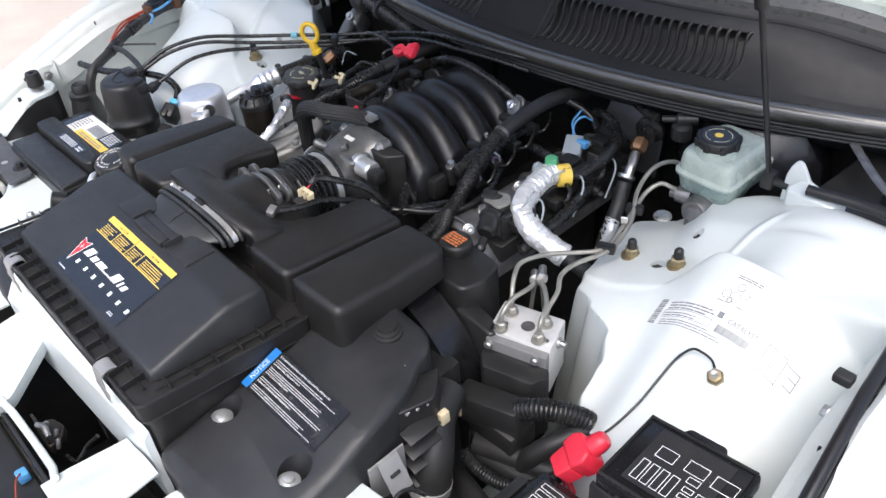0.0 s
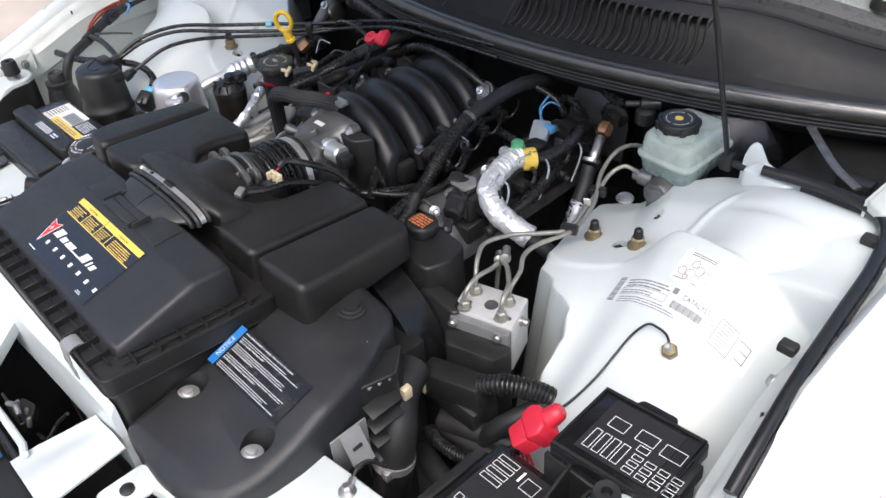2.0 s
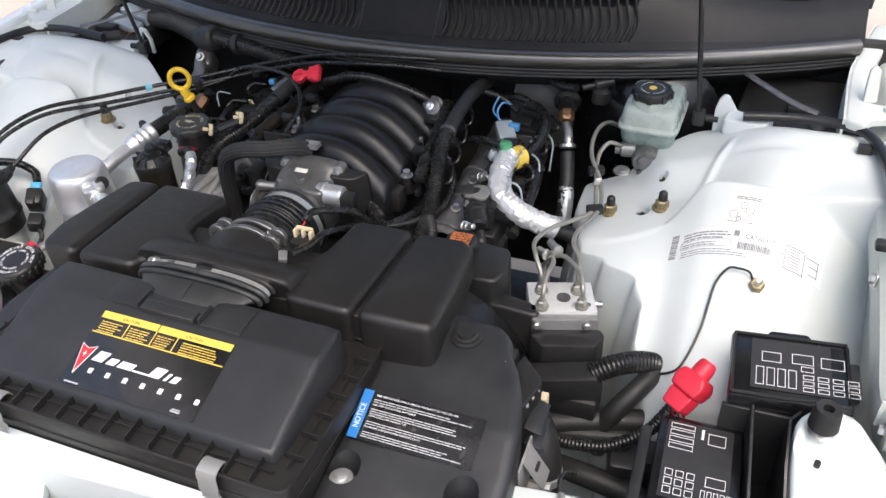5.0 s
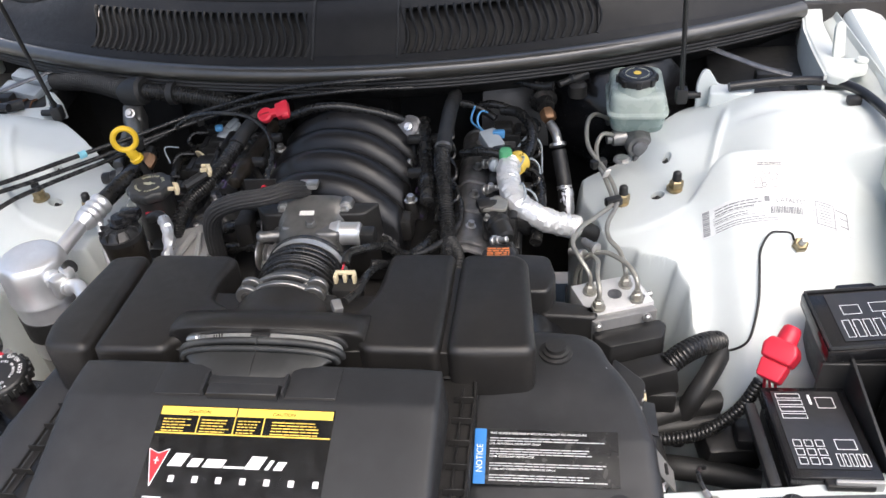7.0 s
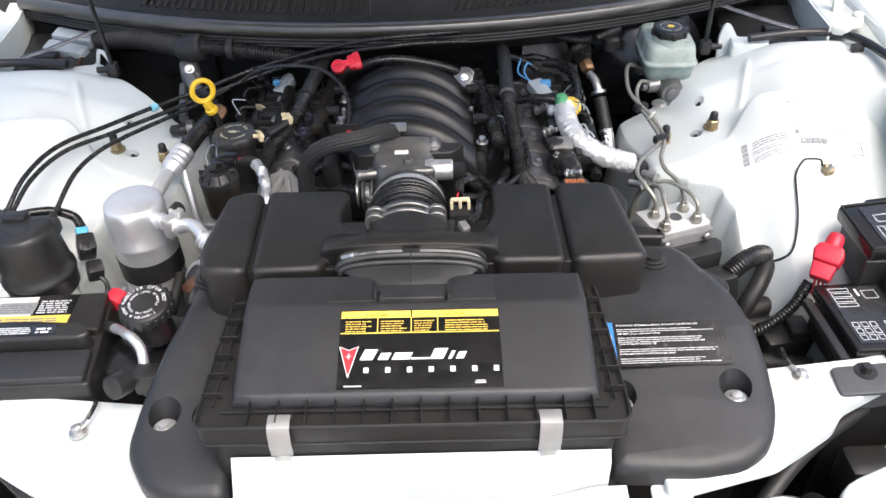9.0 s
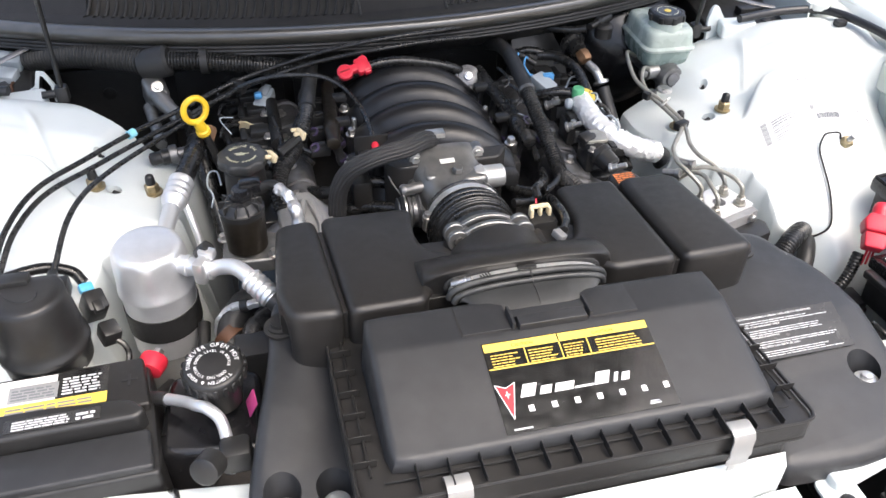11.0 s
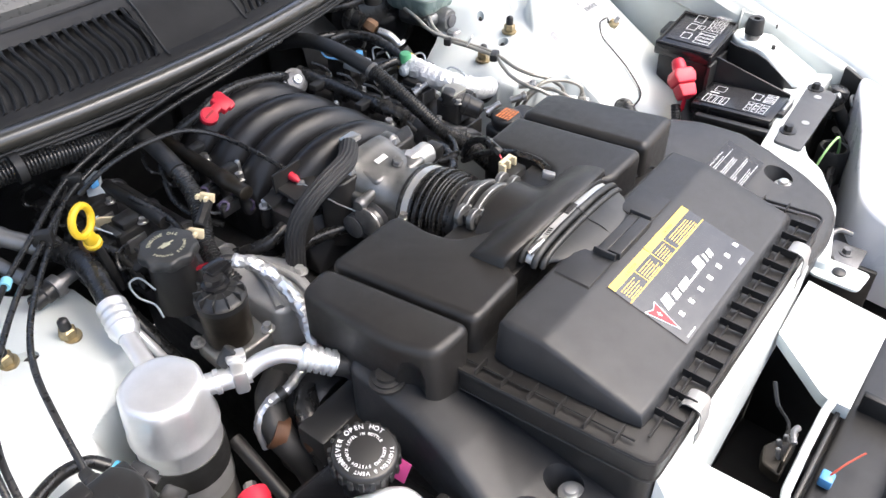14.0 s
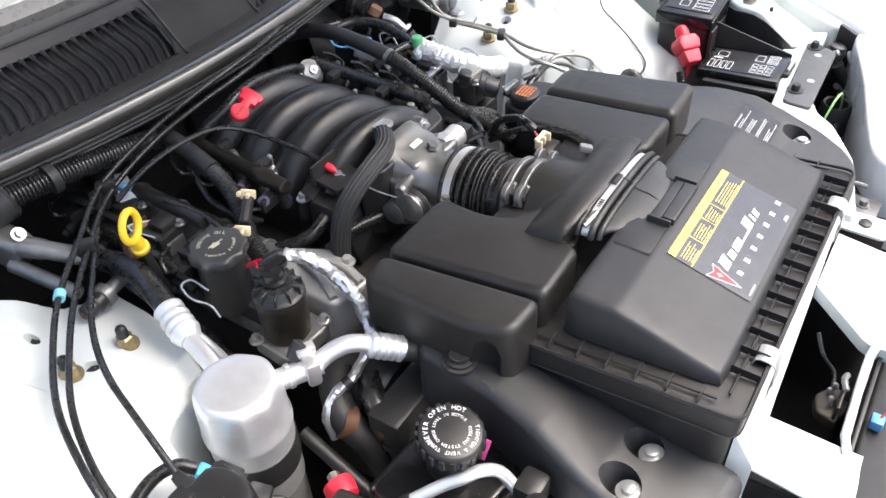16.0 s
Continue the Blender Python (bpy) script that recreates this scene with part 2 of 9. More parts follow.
BRAID = mat("ribbed_rubber_hose", (0.022, 0.022, 0.023), 0.6, bump=0.6, fine=500, vary=0.25)
SEAL = mat("weatherstrip_rubber", (0.034, 0.032, 0.027), 0.33, coat=0.7, spec=0.9, vary=0.12, dirt=(0.13, 0.12, 0.10), dirt_amount=0.2, dirt_scale=25, rough_vary=0.06)
SEAL_BLACK = mat("clean_black_weatherstrip", (0.014, 0.014, 0.015), 0.32, vary=0.15, rough_vary=0.08)
COWL = mat("weathered_cowl_plastic", (0.013, 0.013, 0.0135), 0.48, spec=0.26, bump=0.2, fine=1200, vary=0.15, dirt=(0.09, 0.085, 0.075), dirt_amount=0.12, dirt_scale=8)
# Grimy metal; also the painted shade in gaps, holes and slots.
DARK = mat("dark_engine_grime_and_shade", (0.022, 0.021, 0.020), 0.6, vary=0.4, scale=25, bump=0.5, fine=120, dirt=(0.07, 0.06, 0.05), dirt_amount=0.5, dirt_scale=12)
WHITE = mat("white_car_paint", (0.80, 0.81, 0.82), 0.3, coat=0.6, vary=0.02, scale=8)
INNER = mat("white_inner_panel_paint", (0.63, 0.675, 0.668), 0.38, coat=0.25, vary=0.03, scale=12, bump=0.03, fine=200, dirt=(0.42, 0.42, 0.38), dirt_amount=0.12, dirt_scale=16)
INNER_GREY = mat("grey_white_inner_paint", (0.58, 0.61, 0.58), 0.45, coat=0.1, vary=0.05, scale=14, dirt=(0.3, 0.29, 0.25), dirt_amount=0.25, dirt_scale=16)
ALU = mat("cast_aluminium", (0.23, 0.23, 0.225), 0.38, 0.75, vary=0.2, scale=60, bump=0.35, fine=700, dirt=(0.12, 0.11, 0.1), dirt_amount=0.4, dirt_scale=30)
ALU_DARK = mat("dull_cast_aluminium", (0.20, 0.20, 0.205), 0.42, 0.7, vary=0.25, scale=50, bump=0.4, fine=600, dirt=(0.07, 0.065, 0.06), dirt_amount=0.6, dirt_scale=22)
BRIGHT = mat("bright_aluminium", (0.86, 0.87, 0.88), 0.36, 0.75, vary=0.05, scale=40, bump=0.15, fine=300, rough_vary=0.08)
PLATE = mat("dull_zinc_plate", (0.40, 0.40, 0.39), 0.45, 0.5, vary=0.08, scale=30)
MACHINED = mat("machined_aluminium", (0.72, 0.72, 0.71), 0.36, 0.75, vary=0.05, scale=80)
STEEL = mat("zinc_plated_steel", (0.55, 0.54, 0.52), 0.33, 0.9, vary=0.15, scale=90)
LINE = mat("coated_steel_line", (0.36, 0.35, 0.31), 0.38, 0.6, vary=0.12, scale=70)
CHROMATE = mat("yellow_chromate_steel", (0.33, 0.27, 0.16), 0.42, 0.8, vary=0.25, scale=120)
FOIL = mat("crinkled_foil_sleeve", (0.86, 0.86, 0.85), 0.38, 0.55, vary=0.06, bump=1.0, fine=220)
BRONZE = mat("bronze_fitting", (0.23, 0.13, 0.07), 0.4, 0.6, vary=0.25)
BROWN = mat("brown_plated_steel", (0.030, 0.025, 0.019), 0.35, 0.5, vary=0.3, scale=60)
RUST = mat("rusty_brown_bracket", (0.10, 0.045, 0.022), 0.6, 0.2, vary=0.3)
RUST_RED = mat("faded_red_wire", (0.34, 0.055, 0.03), 0.55, vary=0.2)
RED = mat("red_plastic", (0.62, 0.025, 0.05), 0.4, vary=0.08)
YELLOW = mat("yellow_plastic", (0.80, 0.52, 0.03), 0.35, vary=0.06)
GREEN = mat("green_plastic_cap", (0.10, 0.38, 0.18), 0.4, vary=0.08)
BLUE = mat("blue_connector_plastic", (0.10, 0.32, 0.62), 0.4, vary=0.1)
PALEBLUE = mat("pale_grey_connector", (0.33, 0.37, 0.40), 0.45, vary=0.1)
CREAM = mat("cream_connector_plastic", (0.68, 0.58, 0.38), 0.5, vary=0.1)
PURPLE = mat("purple_seal", (0.055, 0.04, 0.09), 0.45)
TANK = mat("milky_reservoir_plastic", (0.40, 0.46, 0.42), 0.27, vary=0.06, scale=20, sss=0.2)
FLUID = mat("reservoir_plastic_with_fluid", (0.24, 0.31, 0.285), 0.27, vary=0.06, scale=20, sss=0.15)
BOTTLE = mat("cream_white_bottle_plastic", (0.72, 0.72, 0.66), 0.4, vary=0.04, sss=0.2)
LABEL_WHITE = mat("white_label", (0.78, 0.77, 0.72), 0.45, vary=0.02)
LABEL_CLEAR = mat("pale_clear_label", (0.72, 0.745, 0.745), 0.25, vary=0.02)
INK = mat("grey_label_ink", (0.22, 0.23, 0.24), 0.5, vary=0.05)
LABEL_YELLOW = mat("yellow_label", (0.85, 0.60, 0.10), 0.4, vary=0.03)
# The pale dirt here is dust plus a painted haze of reflected sky.
LABEL_BLACK = mat("black_gloss_label", (0.008, 0.008, 0.008), 0.2, vary=0.1, dirt=(0.10, 0.10, 0.095), dirt_amount=0.12, dirt_scale=70, bump=0.15, fine=90, spec=1.0, coat=0.5)
LABEL_FILM = mat("charcoal_gloss_label_film", (0.012, 0.012, 0.013), 0.24, vary=0.1, dirt=(0.10, 0.10, 0.09), dirt_amount=0.2, dirt_scale=30, bump=0.15, fine=60)
LABEL_BLUE = mat("blue_label", (0.03, 0.20, 0.55), 0.35, vary=0.03)
LABEL_RED = mat("red_print", (0.75, 0.03, 0.04), 0.4, vary=0.02)
PRINT = mat("white_print", (0.86, 0.86, 0.86), 0.45, vary=0.02)
PRINT_GREY = mat("light_grey_print", (0.55, 0.56, 0.57), 0.5, vary=0.05)
ORANGE = mat("orange_print", (0.62, 0.20, 0.07), 0.5, vary=0.05)
PINK = mat("pink_label", (0.62, 0.08, 0.28), 0.45, vary=0.05)
FUSE_LABEL = mat("glossy_dark_fuse_label", (0.028, 0.028, 0.030), 0.24, vary=0.12, scale=35, bump=0.3, fine=70, rough_vary=0.06, spec=0.6)
CONCRETE = mat("pale_driveway_concrete", (0.52, 0.45, 0.38), 0.85, vary=0.1, scale=3, bump=0.3, fine=80)
GLASS = mat("windscreen_glass", (0.90, 0.96, 0.94), 0.03, vary=0.02, glass=0.95, rough_vary=0.01, spec=1.0)
# Vinyl colour raised to carry the sky's brightness on the windscreen.
DASH = mat("brightened_grey_vinyl", (0.55, 0.55, 0.51), 0.6, vary=0.06, scale=20, bump=0.2)
LETTER = mat("pale_yellow_lettering", (0.46, 0.45, 0.32), 0.5, vary=0.1)
PLATE_DARK = mat("grey_galvanised_plate", (0.30, 0.30, 0.30), 0.45, 0.5, vary=0.12, scale=30, dirt=(0.1, 0.09, 0.08), dirt_amount=0.4, dirt_scale=18)
GREY_STEEL = mat("dull_grey_painted_steel", (0.075, 0.078, 0.082), 0.48, 0.1, vary=0.12, scale=30, dirt=(0.07, 0.065, 0.06), dirt_amount=0.4, dirt_scale=18)
FOIL_WIRE = mat("bright_crinkled_foil", (0.70, 0.71, 0.72), 0.33, 0.8, vary=0.1, bump=1.0, fine=200)
TRIM = mat("satin_trim_plastic", (0.05, 0.05, 0.048), 0.3, vary=0.1)
MANIFOLD = mat("satin_black_manifold_plastic", (0.010, 0.010, 0.011), 0.36, bump=0.12, fine=1200, vary=0.15, dirt=(0.06, 0.055, 0.05), dirt_amount=0.12, dirt_scale=18)
BLOCK = mat("pale_machined_block", (0.74, 0.74, 0.73), 0.42, 0.4, vary=0.05, scale=80)
# ---- ground ----
ground = lone("ground", box((0, 0, -0.05), (400, 400, 0.1), 0), CONCRETE, "pale tan concrete driveway under the car", "ground", kind="structure")


# ---- car body ----
def smin(a, b, k):
    h = max(0.0, min(1.0, 0.5 + 0.5 * (b - a) / k))
    return b + (a - b) * h - k * h * (1 - h)


def seal_y(x):
    return 1.368 + 0.33 * x * x


def ease(a, b, v):
    t = min(1.0, max(0.0, (v - a) / (b - a)))
    return t * t * (3 - 2 * t)


def plate(x, y):
    """The mount plate round the tower's studs, with its raised rear swage."""
    return 0.821 + (x - 0.455) * 0.34 + 0.034 * ease(0.475, 0.535, x + 0.5 * (y - 1.25)) * ease(1.205, 1.275, y)


def apron(x, y):
    """The sloping panel in front of the mount plate."""
    return 0.884 + 0.62 * (y - 1.118) - 2.8 * (x - 0.655) ** 2


def tower_seam(x):
    return 1.128 - 0.012 * math.sin(math.pi * min(1, max(0, (x - 0.41) / 0.11))) + 0.060 * ease(0.515, 0.592, x) - 0.10 * max(0.0, x - 0.60)


def tower(x, y):
    ys = tower_seam(x)
    edge = 1 / (1 + math.exp(-max(-40, min(40, (y - ys) / 0.0017))))
    low = plate(x, ys) - 0.0045 - 0.22 * max(0.0, ys - y) - 2.2 * max(0.0, ys - y) ** 2
    f = ease(0.50, 0.60, x)
    front = smin(low * (1 - f) + apron(x, y) * f, 0.945, 0.05)
    back = smin(plate(x, y), 0.935, 0.05)
    t = ease(0.572, 0.70, x)
    back = back + (max(back, front - 0.0035) - back) * t
    z = front * (1 - edge) + back * edge
    if y > 1.13:
        inner = 0.405 - 0.022 * ease(1.13, 1.24, y) + 0.10 * ease(1.285, 1.325, y) + 1.3 * max(0.0, y - 1.325)
    else:
        pts = ((0.80, 0.60), (0.90, 0.572), (0.95, 0.548), (0.985, 0.530), (1.02, 0.526), (1.05, 0.508), (1.08, 0.455), (1.105, 0.415), (1.14, 0.405))
        for (ya, xa), (yb, xb) in zip(pts, pts[1:]):
            if y <= yb:
                t = max(0.0, (y - ya) / (yb - ya))
                inner = xa + (xb - xa) * t * t * (3 - 2 * t)
                break
    wall = 0.80 + (x - inner - 0.006) * 7.0
    nose = 0.74 + (y - 0.885) * 4.5
    tail = 0.955 - (y - 1.325) * 1.1
    z = smin(z, wall, 0.024)
    z = smin(z, nose, 0.05)
    z = smin(z, tail, 0.05)
    bead = 0.006 * math.exp(-(((x - 0.66) / 0.05) ** 2) - ((y - 1.27) / 0.012) ** 2)
    crease = 0.005 * math.exp(-(((x - 0.575 - 0.35 * (y - 1.2)) / 0.006) ** 2)) * ease(1.205, 1.225, y) * (1 - ease(1.28, 1.32, y))
    return max(z - bead + crease, 0.42)


LEFT_SHIFT = V(0.024, -0.021, 0.015)


def strut_tower(side):
    name = "strut_tower"
    height = tower if side > 0 else lambda x, y: max(0.42, smin(tower(x, y), 0.935 - 1.6 * max(0.0, x - 0.765) * (1 - ease(1.16, 1.26, y)), 0.03))
    bm = field(0.37, 0.88, 215, 0.84, 1.46, 260, height, 0.40)
    if side < 0:
        bm.transform(Matrix.Translation(LEFT_SHIFT) @ Matrix.Scale(-1, 4, (1, 0, 0)))
    lo = thing(name, (side * 0.62, 1.16, 0.40), "white painted strut tower and inner fender panel", "strut tower", "strut towers")
    shell = part("panel", bm, INNER, lo, sharp=60)
    holes = [along((side * 0.501, 1.184, 0.45), (side * 0.501, 1.184, 0.95), [(0, 0.0105), (0.5, 0.0105)], 20)]
    holes.append(along((side * 0.52, 1.25, 0.50), (side * 0.52, 1.25, 0.95), [(0, 0.007), (0.45, 0.007)], 16))
    if side < 0:
        for h in holes:
            h.transform(Matrix.Translation(LEFT_SHIFT))
    carve(shell, holes)
    # Dark discs added below the rims stand for the shade inside the holes.
    for hx, hy, hr in ((0.501, 1.184, 0.0105), (0.52, 1.25, 0.007)):
        q = V(hx, hy, tower(hx, hy) - 0.008) if side > 0 else V(-hx, hy, tower(hx, hy) - 0.008) + LEFT_SHIFT
        part("hole_shade_disc", up(q.x, q.y, q.z - 0.01, [(0, hr), (0.008, hr), (0.010, hr * 0.4), (0.014, hr * 0.35), (0.016, hr * 0.2)], 18), DARK, lo, "dark disc for the hole's shade, with a small stud")
    if side > 0:
        lip = prism([(0.590, 1.335), (0.657, 1.330), (0.668, 1.365), (0.597, 1.368)], 0.905, 0.930, 0.004, corner=0.008)
        horn = framed(prism([(0.0, -0.03), (0.072, -0.03), (0.068, 0.004), (0.050, 0.012), (0.034, 0.017), (0.026, 0.030), (0.019, 0.041), (0.011, 0.043), (0.005, 0.036), (0.0, 0.018)], -0.003, 0.003, 0.0015, corner=0.004), plane_frame(V(0.576, 1.366, 0.912), (1, 0.06, 0), (0, 0.1, 1)))
    else:
        lip = prism([(-0.577, 1.355), (-0.66, 1.345), (-0.675, 1.40), (-0.585, 1.41)], 0.87, 0.905, 0.006, corner=0.012)
        horn = sheet([[(-0.572 - 0.01 * i, 1.412 + 0.006 * j, 0.875 + z) for j in (0, 1)] for i, z in ((0, 0.0), (0, 0.03), (1, 0.052), (2.2, 0.055), (3, 0.03), (4.5, 0.02), (7, 0.018))], 0.006)
    part("bracket", [lip, horn], INNER, lo, "white folded sheet metal bracket")
    return lo


TOWER_R = strut_tower(1)
TOWER_L = strut_tower(-1)


def edge_x(y):
    return 0.836 + 0.05 * max(0.0, 1.0 - y)


def edge_z(y):
    """Height of the fender's edge, which slopes down to the nose."""
    a = 1.0 - y
    return 0.957 - 0.40 * (0.5 * (a + math.sqrt(a * a + 0.0016))) - 0.10 * max(0.0, 0.55 - y)


def fender(side):
    rows = []
    for k in range(29):
        y = 0.10 + 0.075 * k
        e = edge_x(y) + 0.002 + 0.03 * max(0, y - 1.3) / 0.4
        drop = 0.957 - edge_z(y)
        prof = [(e, 0.925), (e + 0.002, 0.948), (e + 0.012, 0.957), (e + 0.035, 0.957), (e + 0.065, 0.945), (e + 0.09, 0.92), (e + 0.105, 0.88), (e + 0.112, 0.78), (e + 0.11, 0.55), (e + 0.10, 0.20)]
        rows.append([(side * x, y, z - drop) for x, z in prof])
    lo = thing("fender", (side * 0.9, 1.0, 0.20), "glossy white painted front fender of the car", "fender", "front fenders")
    part("skin", sheet([r[2:] for r in rows], 0.003), WHITE, lo, sharp=50)
    part("inner_flange", sheet([r[:3] for r in rows], 0.003), INNER, lo, sharp=50)
    return lo


fender(1)
fender(-1)


def rail(side):
    """The inner fender rail outboard of the tower, with its fixing bolts."""
    lo = thing("fender_rail", (side * 0.83, 1.1, 0.86), "grey-white painted inner fender rail with bolts", "fender rail", "fender rails")
    rows = []
    for k in range(37):
        y = 0.635 + 0.0275 * k
        x, z = edge_x(y), edge_z(y)
        box_out = 0.012 * ease(0.84, 0.865, y)
        rows.append([(side * (x + a), y, z + b) for a, b in ((0.008, -0.012), (-0.004, -0.020), (-0.010, -0.024), (-0.012, -0.030), (-0.012 - box_out * 0.3, -0.034), (-0.014 - box_out, -0.044), (-0.014 - box_out, -0.088), (-0.012, -0.100), (-0.012, -0.14), (-0.008, -0.26))])
    part("rail", sheet(rows, 0.003), INNER_GREY, lo)
    for y, dz in ((1.035, -0.055), (1.22, -0.055)):
        x = edge_x(y) - 0.014 - (0.013 if y > 0.86 else 0)
        part("bolt", hexbolt((side * x, y, edge_z(y) + dz), (-side, 0, 0.1), 0.007), STEEL, lo)
    y, z = 0.838, edge_z(0.838) - 0.046
    x = edge_x(y) - 0.016
    part("bolted_bracket", [box((side * x, y, z), (0.004, 0.034, 0.036), 0.001), box((side * (x - 0.005), y + 0.018, z + 0.004), (0.012, 0.003, 0.040), 0.001)], INNER_GREY, lo, "grey bracket plate on the rail")
    part("bolt", hexbolt((side * (x - 0.003), y - 0.002, z - 0.002), (-side, 0, 0.1), 0.0065), STEEL, lo)
    for y in (0.79, 0.97, 1.10):
        part("drain_slot", box((side * (edge_x(y) - 0.010), y, edge_z(y) - 0.026), (0.003, 0.003, 0.010), 0.0005), DARK, lo)
    return lo


rail(1)
rail(-1)


def edge_seal(side):
    pts = [(0.62, 1.335, 0.940), (0.70, 1.345, 0.942), (0.765, 1.335, 0.945), (0.800, 1.30, 0.948), (0.818, 1.22, 0.950), (0.827, 1.12, 0.948), (0.837, 1.01, 0.944), (0.845, 0.93, 0.927), (0.850, 0.875, 0.906)]
    line = [Vector((side * x, y, z)) for x, y, z in (pts if side > 0 else pts[:5])]
    lo = thing("hood_seal", line[4] - V(0, 0, 0.02), "black rubber hood weatherstrip along the fender edge", "weatherstrip", "fender weatherstrips")
    part("bulb", tube(line, 0.0075, 12), SEAL_BLACK, lo)
    part("bead", tube([p + V(side * 0.009, 0, -0.003) for p in line], 0.0035, 8), RUBBER_SHINE, lo)
    for y in (1.05, 1.28)[0 if side > 0 else 1 :]:
        x = 0.822 if y < 1.2 else 0.806
        part("clip", box((side * (x - 0.014), y, 0.94), (0.02, 0.016, 0.012), 0.003), RUBBER, lo)
    return lo


edge_seal(1)
edge_seal(-1)

# cowl with its two grilles of slots
cowl = thing("cowl_grille", (0, 1.5, 0.95), "black weathered plastic cowl panel with slotted air grilles", "cowl panel")
GRILLES = ((-0.505, -0.078), (0.094, 0.42))


def cowl_z(d):
    """Height of the cowl at a distance behind its seal."""
    pts = [(0.0, 0.968), (0.016, 0.984), (0.03, 0.992), (0.075, 1.040), (0.10, 1.056), (0.14, 1.066), (0.24, 1.072)]
    for (a, za), (b, zb) in zip(pts, pts[1:]):
        if d <= b:
            return za + (zb - za) * (d - a) / (b - a)
    return pts[-1][1]


def cowl_at(x, d):
    """Height of the cowl, falling away towards its ends."""
    drop = 0.45 * ease(0.44, 0.70, x) + 0.45 * ease(0.53, 0.75, -x)
    return 0.968 + (cowl_z(d) - 0.968) * (1 - drop)


def cowl_rows(x0, x1, d0, d1, dz, nx, nd):
    return [[(x0 + (x1 - x0) * i / nx, seal_y(x0 + (x1 - x0) * i / nx) + d0 + (d1 - d0) * j / nd, cowl_at(x0 + (x1 - x0) * i / nx, d0 + (d1 - d0) * j / nd) + dz) for j in range(nd + 1)] for i in range(nx + 1)]


pieces = [sheet(cowl_rows(-0.79, 0.79, 0.0, 0.026, 0, 60, 4), 0.004), sheet(cowl_rows(-0.79, 0.79, 0.084, 0.108, 0, 60, 3), 0.004)]
for a, b in ((-0.79, GRILLES[0][0]), (GRILLES[0][1], GRILLES[1][0]), (GRILLES[1][1], 0.79)):
    pieces.append(sheet(cowl_rows(a, b, 0.026, 0.084, 0, 16, 6), 0.004))
part("panel", pieces, COWL, cowl, sharp=50)
part("rear_lip", sweep([V(x, seal_y(x) + 0.109, cowl_at(x, 0.108) + 0.0005) for x in [-0.80 + 0.05 * k for k in range(33)]], 0.0035, 8), COWL, cowl)
part("trough", sheet([[(x, seal_y(x) + d, cowl_at(x, 0.108) + h) for d, h in ((0.106, -0.006), (0.115, -0.03), (0.150, -0.03), (0.162, -0.006))] for x in [-0.80 + 0.05 * k for k in range(33)]], 0.003), BLACK, cowl, "dark drain trough below the windscreen")
# Dark sheet close under the slats stands for the shade between them.
part("grille_backing", [sheet(cowl_rows(a - 0.006, b + 0.006, 0.008, 0.107, -0.020, 40, 8), 0.004) for a, b in GRILLES], DARK, cowl, "dark sheet standing in for the shaded space behind the slots")
for x in (-0.066, 0.082):
    part("seam", sweep([V(x, seal_y(x) + d, cowl_z(d) + 0.0015) for d in (0.018, 0.03, 0.05, 0.075, 0.1, 0.13)], 0.0022, 6), RUBBER, cowl)
for a, b in GRILLES:
    n = round((b - a) / 0.0148)
    for i in range(n + 1):
        x = a + (b - a) * i / n
        rows = []
        for j in range(9):
            d = 0.024 + 0.0075 * j
            w = 0.0022 + (0.002 if j in (0, 8) else 0)
            dx = 0.0058 * math.sin((j / 8 - 0.1) * 5.6)
            rows.append([(x + dx - w, seal_y(x) + d, cowl_at(x, d) + 0.0008), (x + dx, seal_y(x) + d, cowl_at(x, d) + 0.003), (x + dx + w, seal_y(x) + d, cowl_at(x, d) + 0.0008)])
        part("slat", sheet(rows, 0.008), COWL, cowl)

cs = thing("cowl_seal", (0, 1.37, 0.95), "long black rubber bulb seal along the cowl edge", "weatherstrip")
part("bulb", sweep([V(x, seal_y(x) - 0.003, 0.970) for x in [-0.78 + 0.03 * k for k in range(53)]], 0.0145, 14), SEAL, cs)
for k, (dy, z) in enumerate(((-0.010, 0.954), (-0.011, 0.948), (-0.010, 0.942))):
    part("lip", sweep([V(x, seal_y(x) + dy, z) for x in [-0.78 + 0.06 * k for k in range(27)]], 0.0032, 8), RUBBER, cs)

firewall = thing("firewall", (0, 1.60, 0.36), "dark firewall with insulation at the back of the engine bay", "firewall")
part("panel", box((0, 1.60, 0.66), (1.9, 0.02, 0.62), 0.004), DARK, firewall)
part("shelf", sheet([[(x, seal_y(x) + d, z) for d, z in ((0.0, 0.94), (0.05, 0.90), (0.2, 0.86))] for x in [-0.80 + 0.1 * k for k in range(17)]], 0.004), DARK, firewall)
for k in range(5):
    x = -0.52 + 0.22 * k
    part("insulation_pad", prism([(x - 0.10, 1.572), (x + 0.10, 1.572), (x + 0.10, 1.592), (x - 0.10, 1.592)], 0.62, 0.85 - 0.02 * (k % 2), 0.006, corner=0.004), RUBBER, firewall)
    part("pad_clip", along((x, 1.573, 0.80), (x, 1.4, 0.80), [(0, 0.012), (0.003, 0.012), (0.005, 0.006)], 16), BLACK, firewall)
lone("engine_bay_floor", box((0, 0.95, 0.30), (1.9, 1.3, 0.02), 0.003), DARK, "dark underside closing the engine bay", "floor pan")

